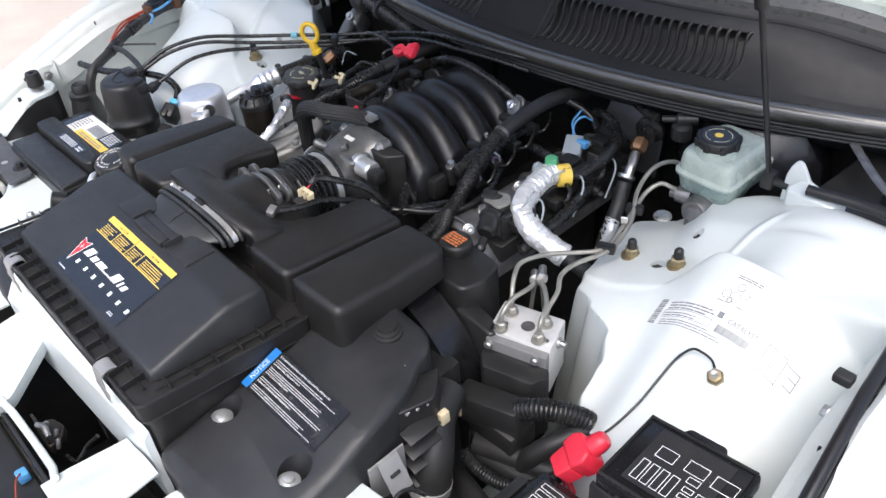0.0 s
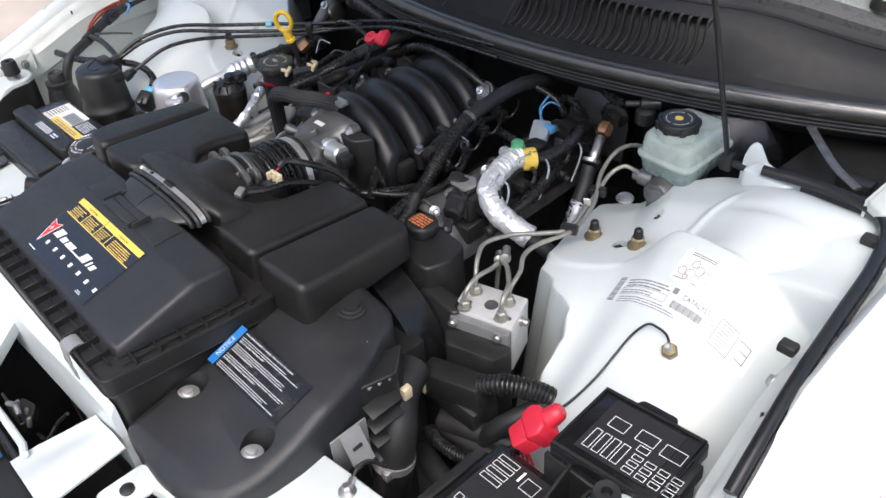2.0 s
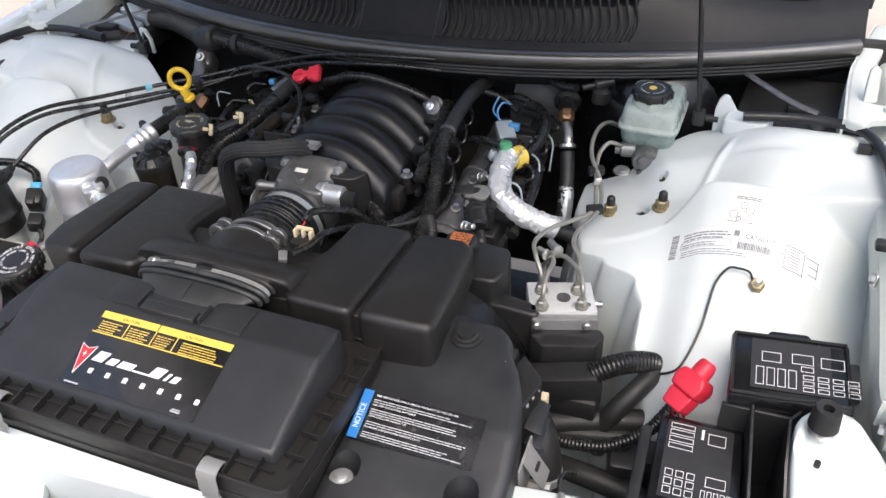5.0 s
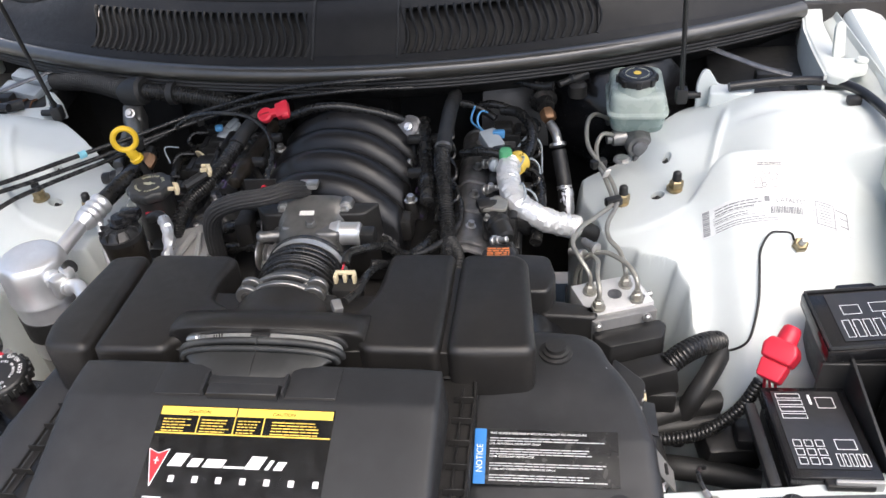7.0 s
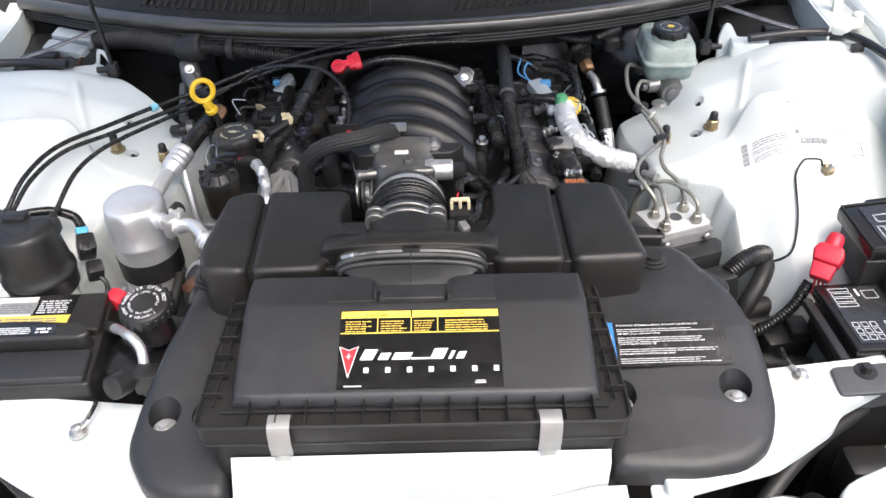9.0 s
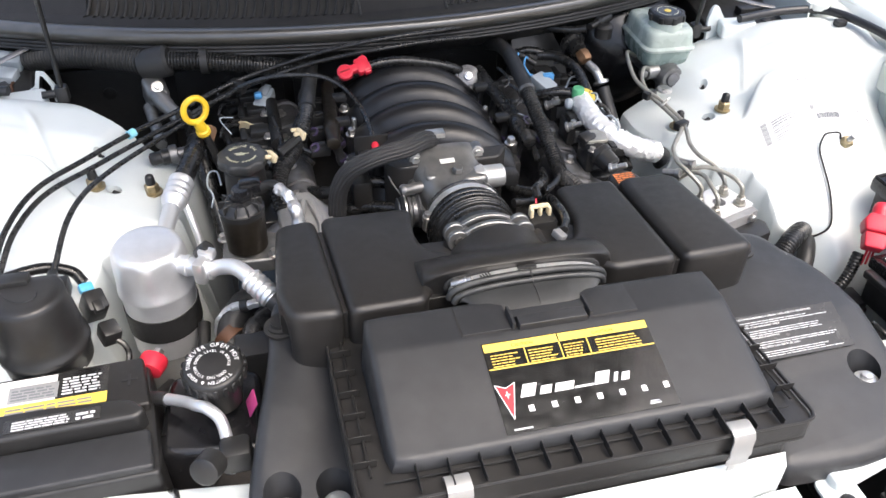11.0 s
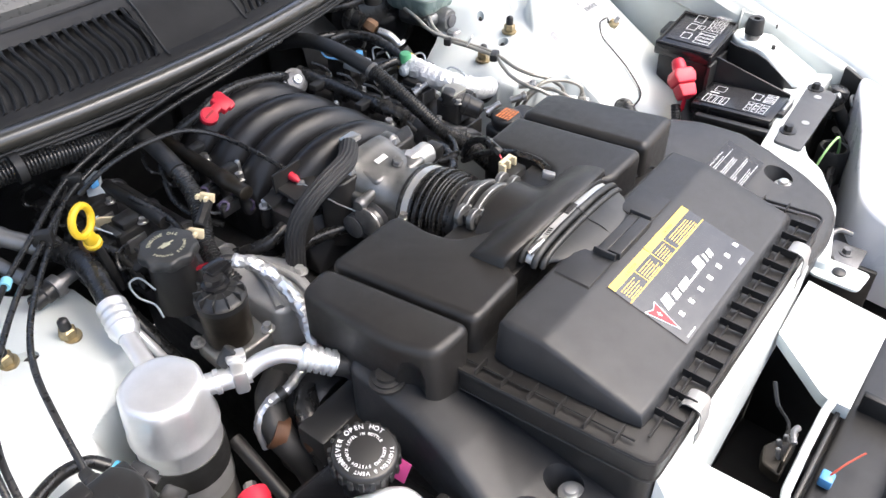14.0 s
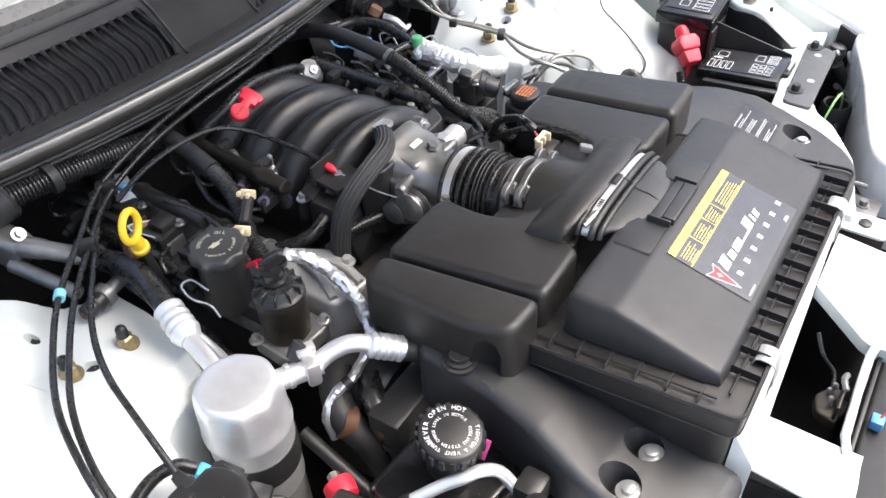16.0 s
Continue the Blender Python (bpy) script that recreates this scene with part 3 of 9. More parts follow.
ws = thing("windscreen", (0, 1.7, 1.06), "raked tinted windscreen with black lower edge", "windscreen")
part("glass", sheet([[(x, seal_y(x) + 0.180 + d, cowl_at(x, 0.108) + 0.012 + 0.47 * d) for d in (0, 0.2, 0.4, 0.7)] for x in [-0.86 + 0.043 * k for k in range(41)]], 0.005), GLASS, ws).visible_shadow = False
part("lower_trim", sheet([[(x, seal_y(x) + 0.158 + d, cowl_at(x, 0.108) - 0.008 + h) for d, h in ((0, 0), (0.003, 0.012), (0.010, 0.016), (0.026, 0.024), (0.030, 0.020))] for x in [-0.81 + 0.03 * k for k in range(55)]], 0.003), TRIM, ws, "satin grey-black trim strip along the lower edge")
for s in (1, -1):
    lone("windscreen_pillar", tube([(s * 0.885, 1.66, 0.93), (s * 0.872, 1.74, 1.01), (s * 0.83, 1.88, 1.13), (s * 0.76, 2.3, 1.34)], 0.035, 10), WHITE, "white painted windscreen pillar", "pillar", "windscreen pillars")
# Paled so the glass above it looks as bright as reflected sky.
lone("dashboard", box((0, 1.99, 1.035), (1.4, 0.60, 0.05), 0.02), DASH, "grey dashboard paled to stand for the windscreen's sky reflection", "dashboard")
for s, x0, x1 in ((1, 0.60, 0.02), (-1, -0.10, -0.66)):
    wp = thing("wiper", (x0, seal_y(x0) + 0.16, 1.07), "black windscreen wiper resting on the cowl", "wiper", "wipers")
    line = [V(x0 + (x1 - x0) * k / 8, seal_y(x0 + (x1 - x0) * k / 8) + 0.20 + 0.10 * k / 8, 1.082 + 0.055 * k / 8) for k in range(9)]
    part("arm", sweep(line[:6], lambda i: 0.009 - 0.0008 * i, 8), BLACK, wp)
    part("blade", sweep([p + V(0, 0.012, 0.002) for p in line[2:]], 0.005, 6), RUBBER, wp)
    part("pivot", up(x0, line[0].y, 1.052, [(0, 0.02), (0.018, 0.018), (0.024, 0.01)], 16), BLACK, wp)


def gas_strut(side):
    foot = V(side * 0.553, 1.366, 0.912)
    head = foot + V(-side * 0.042, -0.122, 0.47)
    lo = thing("gas_strut", foot, "thin black gas strut holding up the hood", "gas strut", "hood struts")
    part("rod", sweep([foot, foot.lerp(head, 0.58)], 0.0040, 10), BLACK, lo)
    part("cylinder", sweep([foot.lerp(head, 0.58), head], 0.0088, 12), BLACK, lo)
    part("ball_socket", box(foot, (0.02, 0.02, 0.028), 0.005), BLACK, lo)
    part("ball_stud", along(foot, foot + V(side, 0, 0), [(0, 0.006), (0.03, 0.006)], 10), BLACK, lo)
    return lo


gas_strut(1)
gas_strut(-1)


def hood():
    """The raised hood over the cowl, which shades the back of the bay."""
    lo = thing("hood", (0, 1.50, 1.02), "raised white hood with a dark padded underside", "hood")
    rear, front = V(0, 1.44, 1.20), V(0, 0.60, 2.16)
    nrm = (front - rear).cross(V(1, 0, 0)).normalized()
    rows, liner = [], []
    for k in range(13):
        t = k / 12
        c = rear.lerp(front, t) + nrm * 0.03 * math.sin(math.pi * t)
        half = 0.82 - 0.08 * t * t
        rows.append([c + V(half * u, 0, 0) + nrm * (-0.05 * u * u) for u in [i / 8 - 1 for i in range(17)]])
        if 0 < k < 12:
            liner.append([c + V(half * 0.70 * u, 0, 0) + nrm * (-0.05 * u * u) for u in [i / 8 - 1 for i in range(17)]])
    low = -1 if nrm.z > 0 else 1
    part("skin", sheet(rows, 0.006), WHITE, lo)
    part("liner", sheet([[p + nrm * low * 0.02 for p in r] for r in liner], 0.012), RUBBER, lo, "dark fibre hood liner")
    return lo


hood()


def hinge(side):
    lo = thing("steel_hinge", (side * 0.80, 1.40, 0.93), "grey-white painted steel hood hinge", "hinge", "hood hinges")
    arm = [(0.761, 1.328), (0.766, 1.423), (0.772, 1.506), (0.800, 1.64), (0.815, 1.70), (0.840, 1.70), (0.830, 1.62), (0.809, 1.529), (0.802, 1.438), (0.797, 1.388), (0.826, 1.386), (0.836, 1.370), (0.829, 1.350), (0.798, 1.340), (0.790, 1.312)]
    part("arm", prism([(side * x, y) for x, y in arm][::side], 0.946, 0.960, 0.005, corner=0.010), INNER_GREY, lo)
    part("arm_flange", sheet([[(side * x, y, z) for z in (0.958, 0.90)] for x, y in ((0.763, 1.330), (0.767, 1.423), (0.774, 1.506), (0.802, 1.64), (0.817, 1.70))], 0.004), INNER_GREY, lo)
    part("link", framed(prism([(-0.010, 0.0), (0.010, 0.0), (0.008, 0.050), (0.0, 0.058), (-0.008, 0.050)], -0.0025, 0.0025, 0.001, corner=0.004), plane_frame(V(side * 0.796, 1.392, 0.958), (1, 0.2, 0), (0.1 * side, 0.3, 1))), INNER_GREY, lo)
    part("pivot", along((side * 0.824, 1.368, 0.958), (side * 0.824, 1.368, 2), [(0, 0.010), (0.006, 0.010), (0.009, 0.007)], 16), INNER_GREY, lo)
    part("fender_flange", sheet([[(side * x, 1.20 + 0.05 * i, z) for x, z in ((0.850, 0.952), (0.842, 0.935), (0.835, 0.905), (0.826, 0.86))] for i in range(11)], 0.003), INNER_GREY, lo)
    return lo


hinge(1)
hinge(-1)

for s in (1, -1):
    ct = thing("cowl_trim", (s * 0.68, 1.42, 0.92), "black cowl side trim with a grey metal edge", "trim", "cowl side trims")
    part("edge", tube([(s * 0.597, 1.500, 0.942), (s * 0.654, 1.442, 0.938), (s * 0.692, 1.410, 0.934), (s * 0.730, 1.390, 0.930)], 0.007, 8, flat=0.4), ALU_DARK, ct)
    part("shelf", prism([(s * x, y) for x, y in [(0.60, 1.36), (0.79, 1.36), (0.80, 1.56), (0.62, 1.56)]][::s], 0.86, lambda x, y: 0.895 + 0.10 * max(0, y - 1.44), 0.006), BLACK, ct)
    part("fastener", up(s * 0.735, 1.41, 0.893, [(0, 0.016), (0.006, 0.016), (0.01, 0.01)], 16), BLACK, ct)
    part("clip", box((s * 0.71, 1.44, 0.905), (0.05, 0.025, 0.02), 0.004), BLACK, ct)

# front support panels, headlamp cavities and bumper cover
sup = thing("radiator_support", (0, 0.58, 0.70), "white painted radiator support panel across the front", "body panel")
part("centre_strip", prism([(-0.190, 0.500), (-0.10, 0.505), (0.16, 0.515), (0.235, 0.517), (0.235, 0.526), (-0.190, 0.526)], 0.70, lambda x, y: 0.806 - 0.02 * (x + 0.2) + 1.5 * (y - 0.500), 0.002), INNER, sup)


def funnel(x0, x1, z1, y1, x2, z2, y2):
    """A pressed wing that slopes down into the front opening."""
    rows = []
    for j in range(13):
        t = j / 12
        y = y1 + (y2 - 0.03 - y1) * t
        xe, ze = x1 + (x2 - x1) * min(1, t * 1.4), z1 + (z2 - z1) * min(1, t * 1.4)
        row = [(x0 + (xe - x0) * i / 12, y, 0.784 - 0.014 * t + (ze - 0.784 + 0.014 * t) * ease(0.25, 1.0, i / 12)) for i in range(13)]
        rows.append(row + [(xe, y, ze - 0.012), (xe + (0.004 if x0 > xe else -0.004), y, ze - 0.024)])
    return sheet(rows, 0.003)


part("wing", funnel(-0.176, -0.094, 0.777, 0.506, -0.062, 0.738, 0.43), INNER, sup)
part("wing", funnel(0.255, 0.158, 0.765, 0.513, 0.117, 0.735, 0.432), INNER, sup)
for x0, x1 in ((-0.278, -0.222), (0.284, 0.330)):
    part("tab", prism([(x0, 0.455), (x1, 0.450), (x1, 0.521), (x0, 0.521)], 0.770, 0.774, 0.001, corner=0.01), INNER, sup)
    part("tab_clip", up((x0 + x1) / 2, 0.487, 0.774, [(0, 0.009), (0.003, 0.009), (0.005, 0.004)], 16), BLACK, sup)
part("front_lip", sweep([V(-0.07, 0.418, 0.745), V(-0.04, 0.423, 0.732), V(0.03, 0.425, 0.730), V(0.10, 0.425, 0.733), V(0.13, 0.42, 0.745)], 0.0055, 8), INNER, sup)
# Black walls added to give the opening its deep shade.
for c_, d_ in (((0.05, 0.47, 0.47), (0.40, 0.14, 0.02)), ((0.05, 0.412, 0.60), (0.34, 0.006, 0.24)), ((0.05, 0.535, 0.62), (0.40, 0.006, 0.30)), ((-0.15, 0.47, 0.60), (0.006, 0.12, 0.26)), ((0.25, 0.47, 0.60), (0.006, 0.12, 0.26))):
    part("opening_wall", box(c_, d_, 0.002), BLACK, sup, "added black wall that keeps the front opening dark")
part("cable", tube([(0.10, 0.49, 0.74), (0.085, 0.475, 0.72), (0.08, 0.455, 0.70), (0.05, 0.45, 0.69)], 0.0028, 8), RUBBER_SHINE, sup, "thin black release cable")
for s in (1, -1):
    poly = [(0.30, 0.50), (0.437, 0.534), (0.483, 0.561), (0.522, 0.585), (0.545, 0.614), (0.62, 0.652), (0.72, 0.668), (0.84, 0.668), (0.80, 0.74), (0.60, 0.695), (0.47, 0.682), (0.30, 0.66)]
    part("headlamp_panel", prism([(s * x, y) for x, y in (poly if s > 0 else poly[::-1])], 0.765, lambda x, y: 0.782 + 0.004 * s, 0.004, corner=0.01), INNER, sup)
for x, y, s in ((0.508, 0.665, 1), (-0.409, 0.616, -1)):
    bo = thing("ground_bolt", (x, y, 0.784), "plated bolt with ring terminal on the white panel", "bolt", "panel bolts")
    part("washer", up(x, y, 0.784, [(0, 0.011), (0.003, 0.011), (0.004, 0.008)], 20), STEEL, bo)
    part("head", up(x, y, 0.787, [(0, 0.0065), (0.009, 0.0065), (0.011, 0.004)], 6), STEEL, bo)
    part("ring_terminal", sweep([V(x, y, 0.7885), V(x - 0.008 * s, y + 0.016, 0.790)], 0.0042, 8, 0.4), STEEL, bo)
    part("ground_wire", tube([(x - 0.008 * s, y + 0.016, 0.791), (x - 0.012 * s, y + 0.028, 0.794), (x - 0.010 * s, y + 0.044, 0.790), (x, y + 0.058, 0.775)], 0.0028, 8), RUBBER_SHINE, bo, "short black ground wire")
hl = thing("hood_latch", (0.06, 0.43, 0.70), "brown plated hood latch in the front opening", "latch")
part("plate", [prism([(-0.012, 0.436), (0.045, 0.436), (0.040, 0.456), (0.020, 0.468), (-0.006, 0.460)], 0.700, 0.716, 0.003, corner=0.006), box((0.016, 0.440, 0.722), (0.050, 0.004, 0.036), 0.002)], BROWN, hl)
part("spring", loom([(0.020, 0.438, 0.742), (0.034, 0.444, 0.744), (0.050, 0.442, 0.738)], 0.004, 0.004), ALU_DARK, hl)
for px, py, pz in ((0.012, 0.446, 0.728), (0.030, 0.450, 0.722), (0.045, 0.446, 0.718)):
    part("pin", along((px, py, pz - 0.012), (px, py + 0.2, pz + 0.6), [(0, 0.0035), (0.014, 0.0035), (0.016, 0.002)], 12), ALU_DARK, hl)
gt = thing("front_tray", (0.0, 0.33, 0.66), "dark plastic tray behind the bumper with a blue plug", "tray")
part("tray", [prism([(-0.45, 0.28), (0.45, 0.28), (0.45, 0.405), (-0.45, 0.405)], 0.64, 0.68, 0.006, corner=0.02), box((0.03, 0.325, 0.69), (0.30, 0.012, 0.04), 0.003), box((-0.12, 0.36, 0.69), (0.012, 0.07, 0.04), 0.003), box((0.18, 0.36, 0.69), (0.012, 0.07, 0.04), 0.003)], BLACK, gt)
for k in range(5):
    part("tray_mark", box((-0.20 + 0.012 * k, 0.36, 0.6815), (0.005, 0.03, 0.002), 0.0005), PLATE, gt)
part("plug", box((0.038, 0.392, 0.690), (0.018, 0.016, 0.016), 0.003), BLUE, gt)
part("red_wire", tube([(0.040, 0.390, 0.698), (0.060, 0.380, 0.706), (0.095, 0.366, 0.70)], 0.0013, 6), RUST_RED, gt)
for s in (1, -1):
    poly = [(0.505, 0.520), (0.56, 0.583), (0.63, 0.625), (0.76, 0.655), (0.88, 0.64), (0.90, 0.32), (0.66, 0.20), (0.51, 0.28), (0.485, 0.43)]
    if s > 0:
        poly = [(0.500, 0.515), (0.59, 0.545), (0.687, 0.572), (0.80, 0.615), (0.834, 0.620), (0.88, 0.32), (0.66, 0.20), (0.51, 0.28), (0.485, 0.40)]
    lone("headlamp_door", prism([(s * x, y) for x, y in poly][::s], 0.60, lambda x, y: (0.690 - 0.5 * (0.66 - y) ** 2) if x < 0 else 0.805 - 0.30 * (0.62 - y) - 0.3 * (0.62 - y) ** 2, 0.012, 4, 0.03), WHITE, "white painted retracted headlamp door", "headlamp door", "headlamp doors")
    lone("headlamp_motor", [box((s * 0.62, 0.605, 0.655), (0.10, 0.05, 0.07), 0.01), along((s * 0.47, 0.515, 0.66), (s * 0.56, 0.56, 0.66), [(0, 0.03), (0.06, 0.032), (0.064, 0.026)], 24)], BLACK, "black headlamp motor in the dark cavity", "motor", "headlamp motors")
    lone("headlamp_bracket", [box((s * 0.44, 0.50, 0.70), (0.07, 0.05, 0.006), 0.002), hexbolt((s * 0.45, 0.50, 0.703), (0, 0, 1), 0.007, 0.008), tube([(s * 0.41, 0.515, 0.715), (s * 0.44, 0.53, 0.72), (s * 0.475, 0.525, 0.72), (s * 0.485, 0.505, 0.715)], 0.004, 8)], ALU_DARK, "grey steel headlamp bracket with a bolt", "bracket", "headlamp brackets")
    lone("headlamp_harness", tube([(s * 0.40, 0.50, 0.69), (s * 0.47, 0.565, 0.725), (s * 0.53, 0.61, 0.735), (s * 0.60, 0.655, 0.73)], 0.011, 12), RUBBER, "thick black taped headlamp harness", "wire harness", "headlamp harnesses")
    lone("green_wire", tube([(s * 0.622, 0.614, 0.70), (s * 0.635, 0.609, 0.732), (s * 0.658, 0.604, 0.752), (s * 0.686, 0.600, 0.752), (s * 0.704, 0.597, 0.725), (s * 0.708, 0.596, 0.69)], 0.0022, 8), mat("pale_green_wire", (0.30, 0.55, 0.22), 0.5), "pale green wire looping over the lamp cavity", "wire", "green wires")
    la = thing("lamp_adjuster", (s * 0.79, 0.62, 0.66), "black lamp adjuster with a pale ring in the lamp cavity", "adjuster", "lamp adjusters")
    part("boot", up(s * 0.698, 0.603, 0.66, [(0, 0.028), (0.06, 0.027), (0.066, 0.024), (0.064, 0.020), (0.03, 0.019)], 24), RUBBER, la)
    part("knob", along((s * 0.79, 0.645, 0.76), (s * 0.80, 0.64, 0.80), [(-0.03, 0.016), (0, 0.018), (0.012, 0.020), (0.024, 0.018), (0.028, 0.012)], 20), RUBBER_SHINE, la)
    part("ring", sweep([V(s * 0.805, 0.612, 0.760) + V(s * 0.013 * math.cos(a), 0.008 * math.sin(a), 0.010 * math.sin(a)) for a in [math.pi * k / 10 for k in range(21)]], 0.003, 8), PLATE, la, "pale plated ring")
    part("arm", [sweep([V(s * 0.775, 0.632, 0.758), V(s * 0.79, 0.60, 0.70), V(s * 0.80, 0.56, 0.64)], 0.012, 10), sweep([V(s * 0.72, 0.615, 0.745), V(s * 0.745, 0.585, 0.70), V(s * 0.76, 0.55, 0.64)], 0.010, 10, 0.5)], BLACK, la)
    part("screw", along((s * 0.765, 0.640, 0.782), (s * 0.765, 0.60, 0.81), [(0, 0.006), (0.008, 0.006), (0.009, 0.004)], 12), STEEL, la)
# Black box added round each lamp cavity so that it stays in shade.
for s in (1, -1):
    hb = thing("headlamp_cavity_box", (s * 0.68, 0.55, 0.42), "added black box that keeps the headlamp cavity dark", "headlamp bucket", "headlamp buckets")
    part("bottom", box((s * 0.69, 0.50, 0.50), (0.44, 0.34, 0.012), 0.004), BLACK, hb)
    part("back_wall", box((s * 0.715, 0.656, 0.633), (0.29, 0.006, 0.264), 0.002), BLACK, hb)
    part("inner_wall", box((s * 0.475, 0.56, 0.58), (0.010, 0.22, 0.18), 0.003), BLACK, hb)
    wall = [(s * 0.836, 0.30), (s * 0.846, 0.30), (s * 0.846, 0.652), (s * 0.836, 0.652)]
    part("outer_wall", prism(wall[::s], 0.50, lambda x, y: edge_z(y) - 0.010, 0.002), BLACK, hb)
bumper = []
for k in range(41):
    a = radians(180 + 180 * k / 40)
    bumper.append([(0.93 * math.cos(a) * f, 0.36 + 0.40 * math.sin(a) * f, z) for f, z in ((0.70, 0.62), (0.76, 0.655), (0.86, 0.65), (0.96, 0.60), (1.0, 0.50), (1.0, 0.25))])
lone("bumper_cover", sheet(bumper, 0.006), WHITE, "white painted front bumper cover", "bumper", sharp=50)
lone("lamp_harness", [tube([(0.58, 0.56, 0.60), (0.64, 0.585, 0.68), (0.72, 0.60, 0.70), (0.80, 0.59, 0.66), (0.86, 0.57, 0.58)], 0.007, 8), tube([(0.56, 0.53, 0.58), (0.66, 0.545, 0.665), (0.76, 0.555, 0.67), (0.86, 0.54, 0.60)], 0.005, 8), tube([(0.68, 0.57, 0.66), (0.73, 0.575, 0.715), (0.79, 0.565, 0.70), (0.83, 0.55, 0.63)], 0.0028, 6)], RUBBER_SHINE, "black headlamp wires in the dark lamp cavity", "wire harness")
# ---- air box with its lid, clips and stickers ----
before = set(bpy.data.objects)
AIR_TILT = (0, 1.3, 0)


def lid_z(y):
    return 0.938 if y > 0.665 else 0.938 - 0.265 * (0.665 - y)


def flange_z(y):
    return 0.901 - 0.09 * (y - 0.52)


abox = thing("air_filter_box", (0.012, 0.62, 0.80), "black plastic air filter box with metal clips and warning stickers", "air box", rot=AIR_TILT)


def ring_loft(rings, cap=True):
    bm = bmesh.new()
    g = [[bm.verts.new(p) for p in r] for r in rings]
    n = len(g[0])
    for a, b in zip(g, g[1:]):
        for k in range(n):
            bm.faces.new((a[k], a[(k + 1) % n], b[(k + 1) % n], b[k]))
    if cap:
        bm.faces.new(g[0])
    return bm


# lid: top in two slopes, rounded shoulders and skirt
xs = [-0.178 + 0.381 * i / 24 for i in range(25)]
ys = [0.556, 0.565, 0.58, 0.60, 0.62, 0.64, 0.655, 0.66, 0.665, 0.67, 0.68, 0.69, 0.70, 0.711]
lid = [sheet([[(x, y, lid_z(y)) for y in ys] for x in xs])]
rim = [(x, ys[0]) for x in xs] + [(xs[-1], y) for y in ys[1:]] + [(x, ys[-1]) for x in xs[-2::-1]] + [(xs[0], y) for y in ys[-2:0:-1]]


def lid_out(f, dz):
    out = []
    for x, y in rim:
        ox = -1 if x == xs[0] else (1 if x == xs[-1] else 0)
        oy = -1 if y == ys[0] else (1 if y == ys[-1] else 0)
        n = math.hypot(ox, oy)
        out.append((x + f * ox / n, y + f * oy / n, dz(y)))
    return out


rings = [lid_out(0, lid_z), lid_out(0.003, lambda y: lid_z(y) - 0.0006), lid_out(0.006, lambda y: lid_z(y) - 0.0025), lid_out(0.008, lambda y: lid_z(y) - 0.006), lid_out(0.0105, lambda y: min(flange_z(y) + 0.003, lid_z(y) - 0.009)), lid_out(0.0115, lambda y: flange_z(y) - 0.002)]
lid.append(ring_loft(rings, False))
lb = joined(*lid)
bmesh.ops.remove_doubles(lb, verts=lb.verts, dist=0.0004)
lid_ob = part("lid", lb, PLASTIC_GREY, abox, "smooth dark grey moulded lid", sharp=50)
frame_out = rounded([(-0.221, 0.515), (0.240, 0.515), (0.240, 0.76), (-0.221, 0.76)], 0.015)
tray_low = rounded([(-0.213, 0.522), (0.232, 0.522), (0.232, 0.755), (-0.213, 0.755)], 0.02)
part("tray", prism(frame_out, lambda x, y: flange_z(y) - 0.030, lambda x, y: flange_z(y) - 0.004, 0.003), PLASTIC, abox)
part("tray_base", prism(tray_low, 0.795, lambda x, y: flange_z(y) - 0.029, 0.003), PLASTIC, abox)
part("parting_edge", sweep([V(p[0], p[1], flange_z(p[1]) - 0.030) for p in list(frame_out) + list(frame_out[:2])], 0.0016, 6), PLASTIC, abox)
lip = []
for z0, z1, o in ((-0.006, 0.0035, 0.0),):
    a = [(p[0], p[1]) for p in frame_out]
    lip.append(sweep([V(p[0], p[1], flange_z(p[1]) - 0.001) for p in a + a[:2]], 0.0022, 6))
part("rim", lip, PLASTIC, abox)
ribs = [(-0.165 + 0.0305 * k, 0.531, 0) for k in range(13)] + [(0.229, 0.56 + 0.032 * k, 1) for k in range(6)] + [(-0.209, 0.56 + 0.032 * k, 1) for k in range(6)]
for x, y, turn in ribs:
    z = flange_z(y)
    if turn:
        part("rib", box((x, y, z + 0.003), (0.022, 0.0013, 0.010), 0.0003, 1), PLASTIC, abox)
    else:
        part("rib", box((x, y, z + 0.003), (0.0013, 0.030, 0.010), 0.0003, 1), PLASTIC, abox)
part("inner_rim", [sweep([V(-0.195, 0.536, flange_z(0.536) + 0.001), V(0.218, 0.536, flange_z(0.536) + 0.001)], 0.0014, 6)] + [sweep([V(x, 0.545, flange_z(0.545) + 0.001), V(x, 0.74, flange_z(0.74) + 0.001)], 0.0014, 6) for x in (-0.206, 0.227)], PLASTIC, abox)
for x in (-0.131, 0.154):
    cl = part("clip", sheet([[(x - 0.0118 + 0.0236 * i, y, z) for y, z in ((0.531, 0.897), (0.529, 0.9035), (0.524, 0.9060), (0.516, 0.9060), (0.510, 0.9040), (0.507, 0.899), (0.5065, 0.885), (0.505, 0.877), (0.5072, 0.869), (0.5062, 0.862))] for i in range(2)], 0.0014), PLATE, abox, "plated spring steel clip")
    part("tab", box((x, 0.5075, 0.858), (0.017, 0.002, 0.012), 0.0006), STEEL, cl)

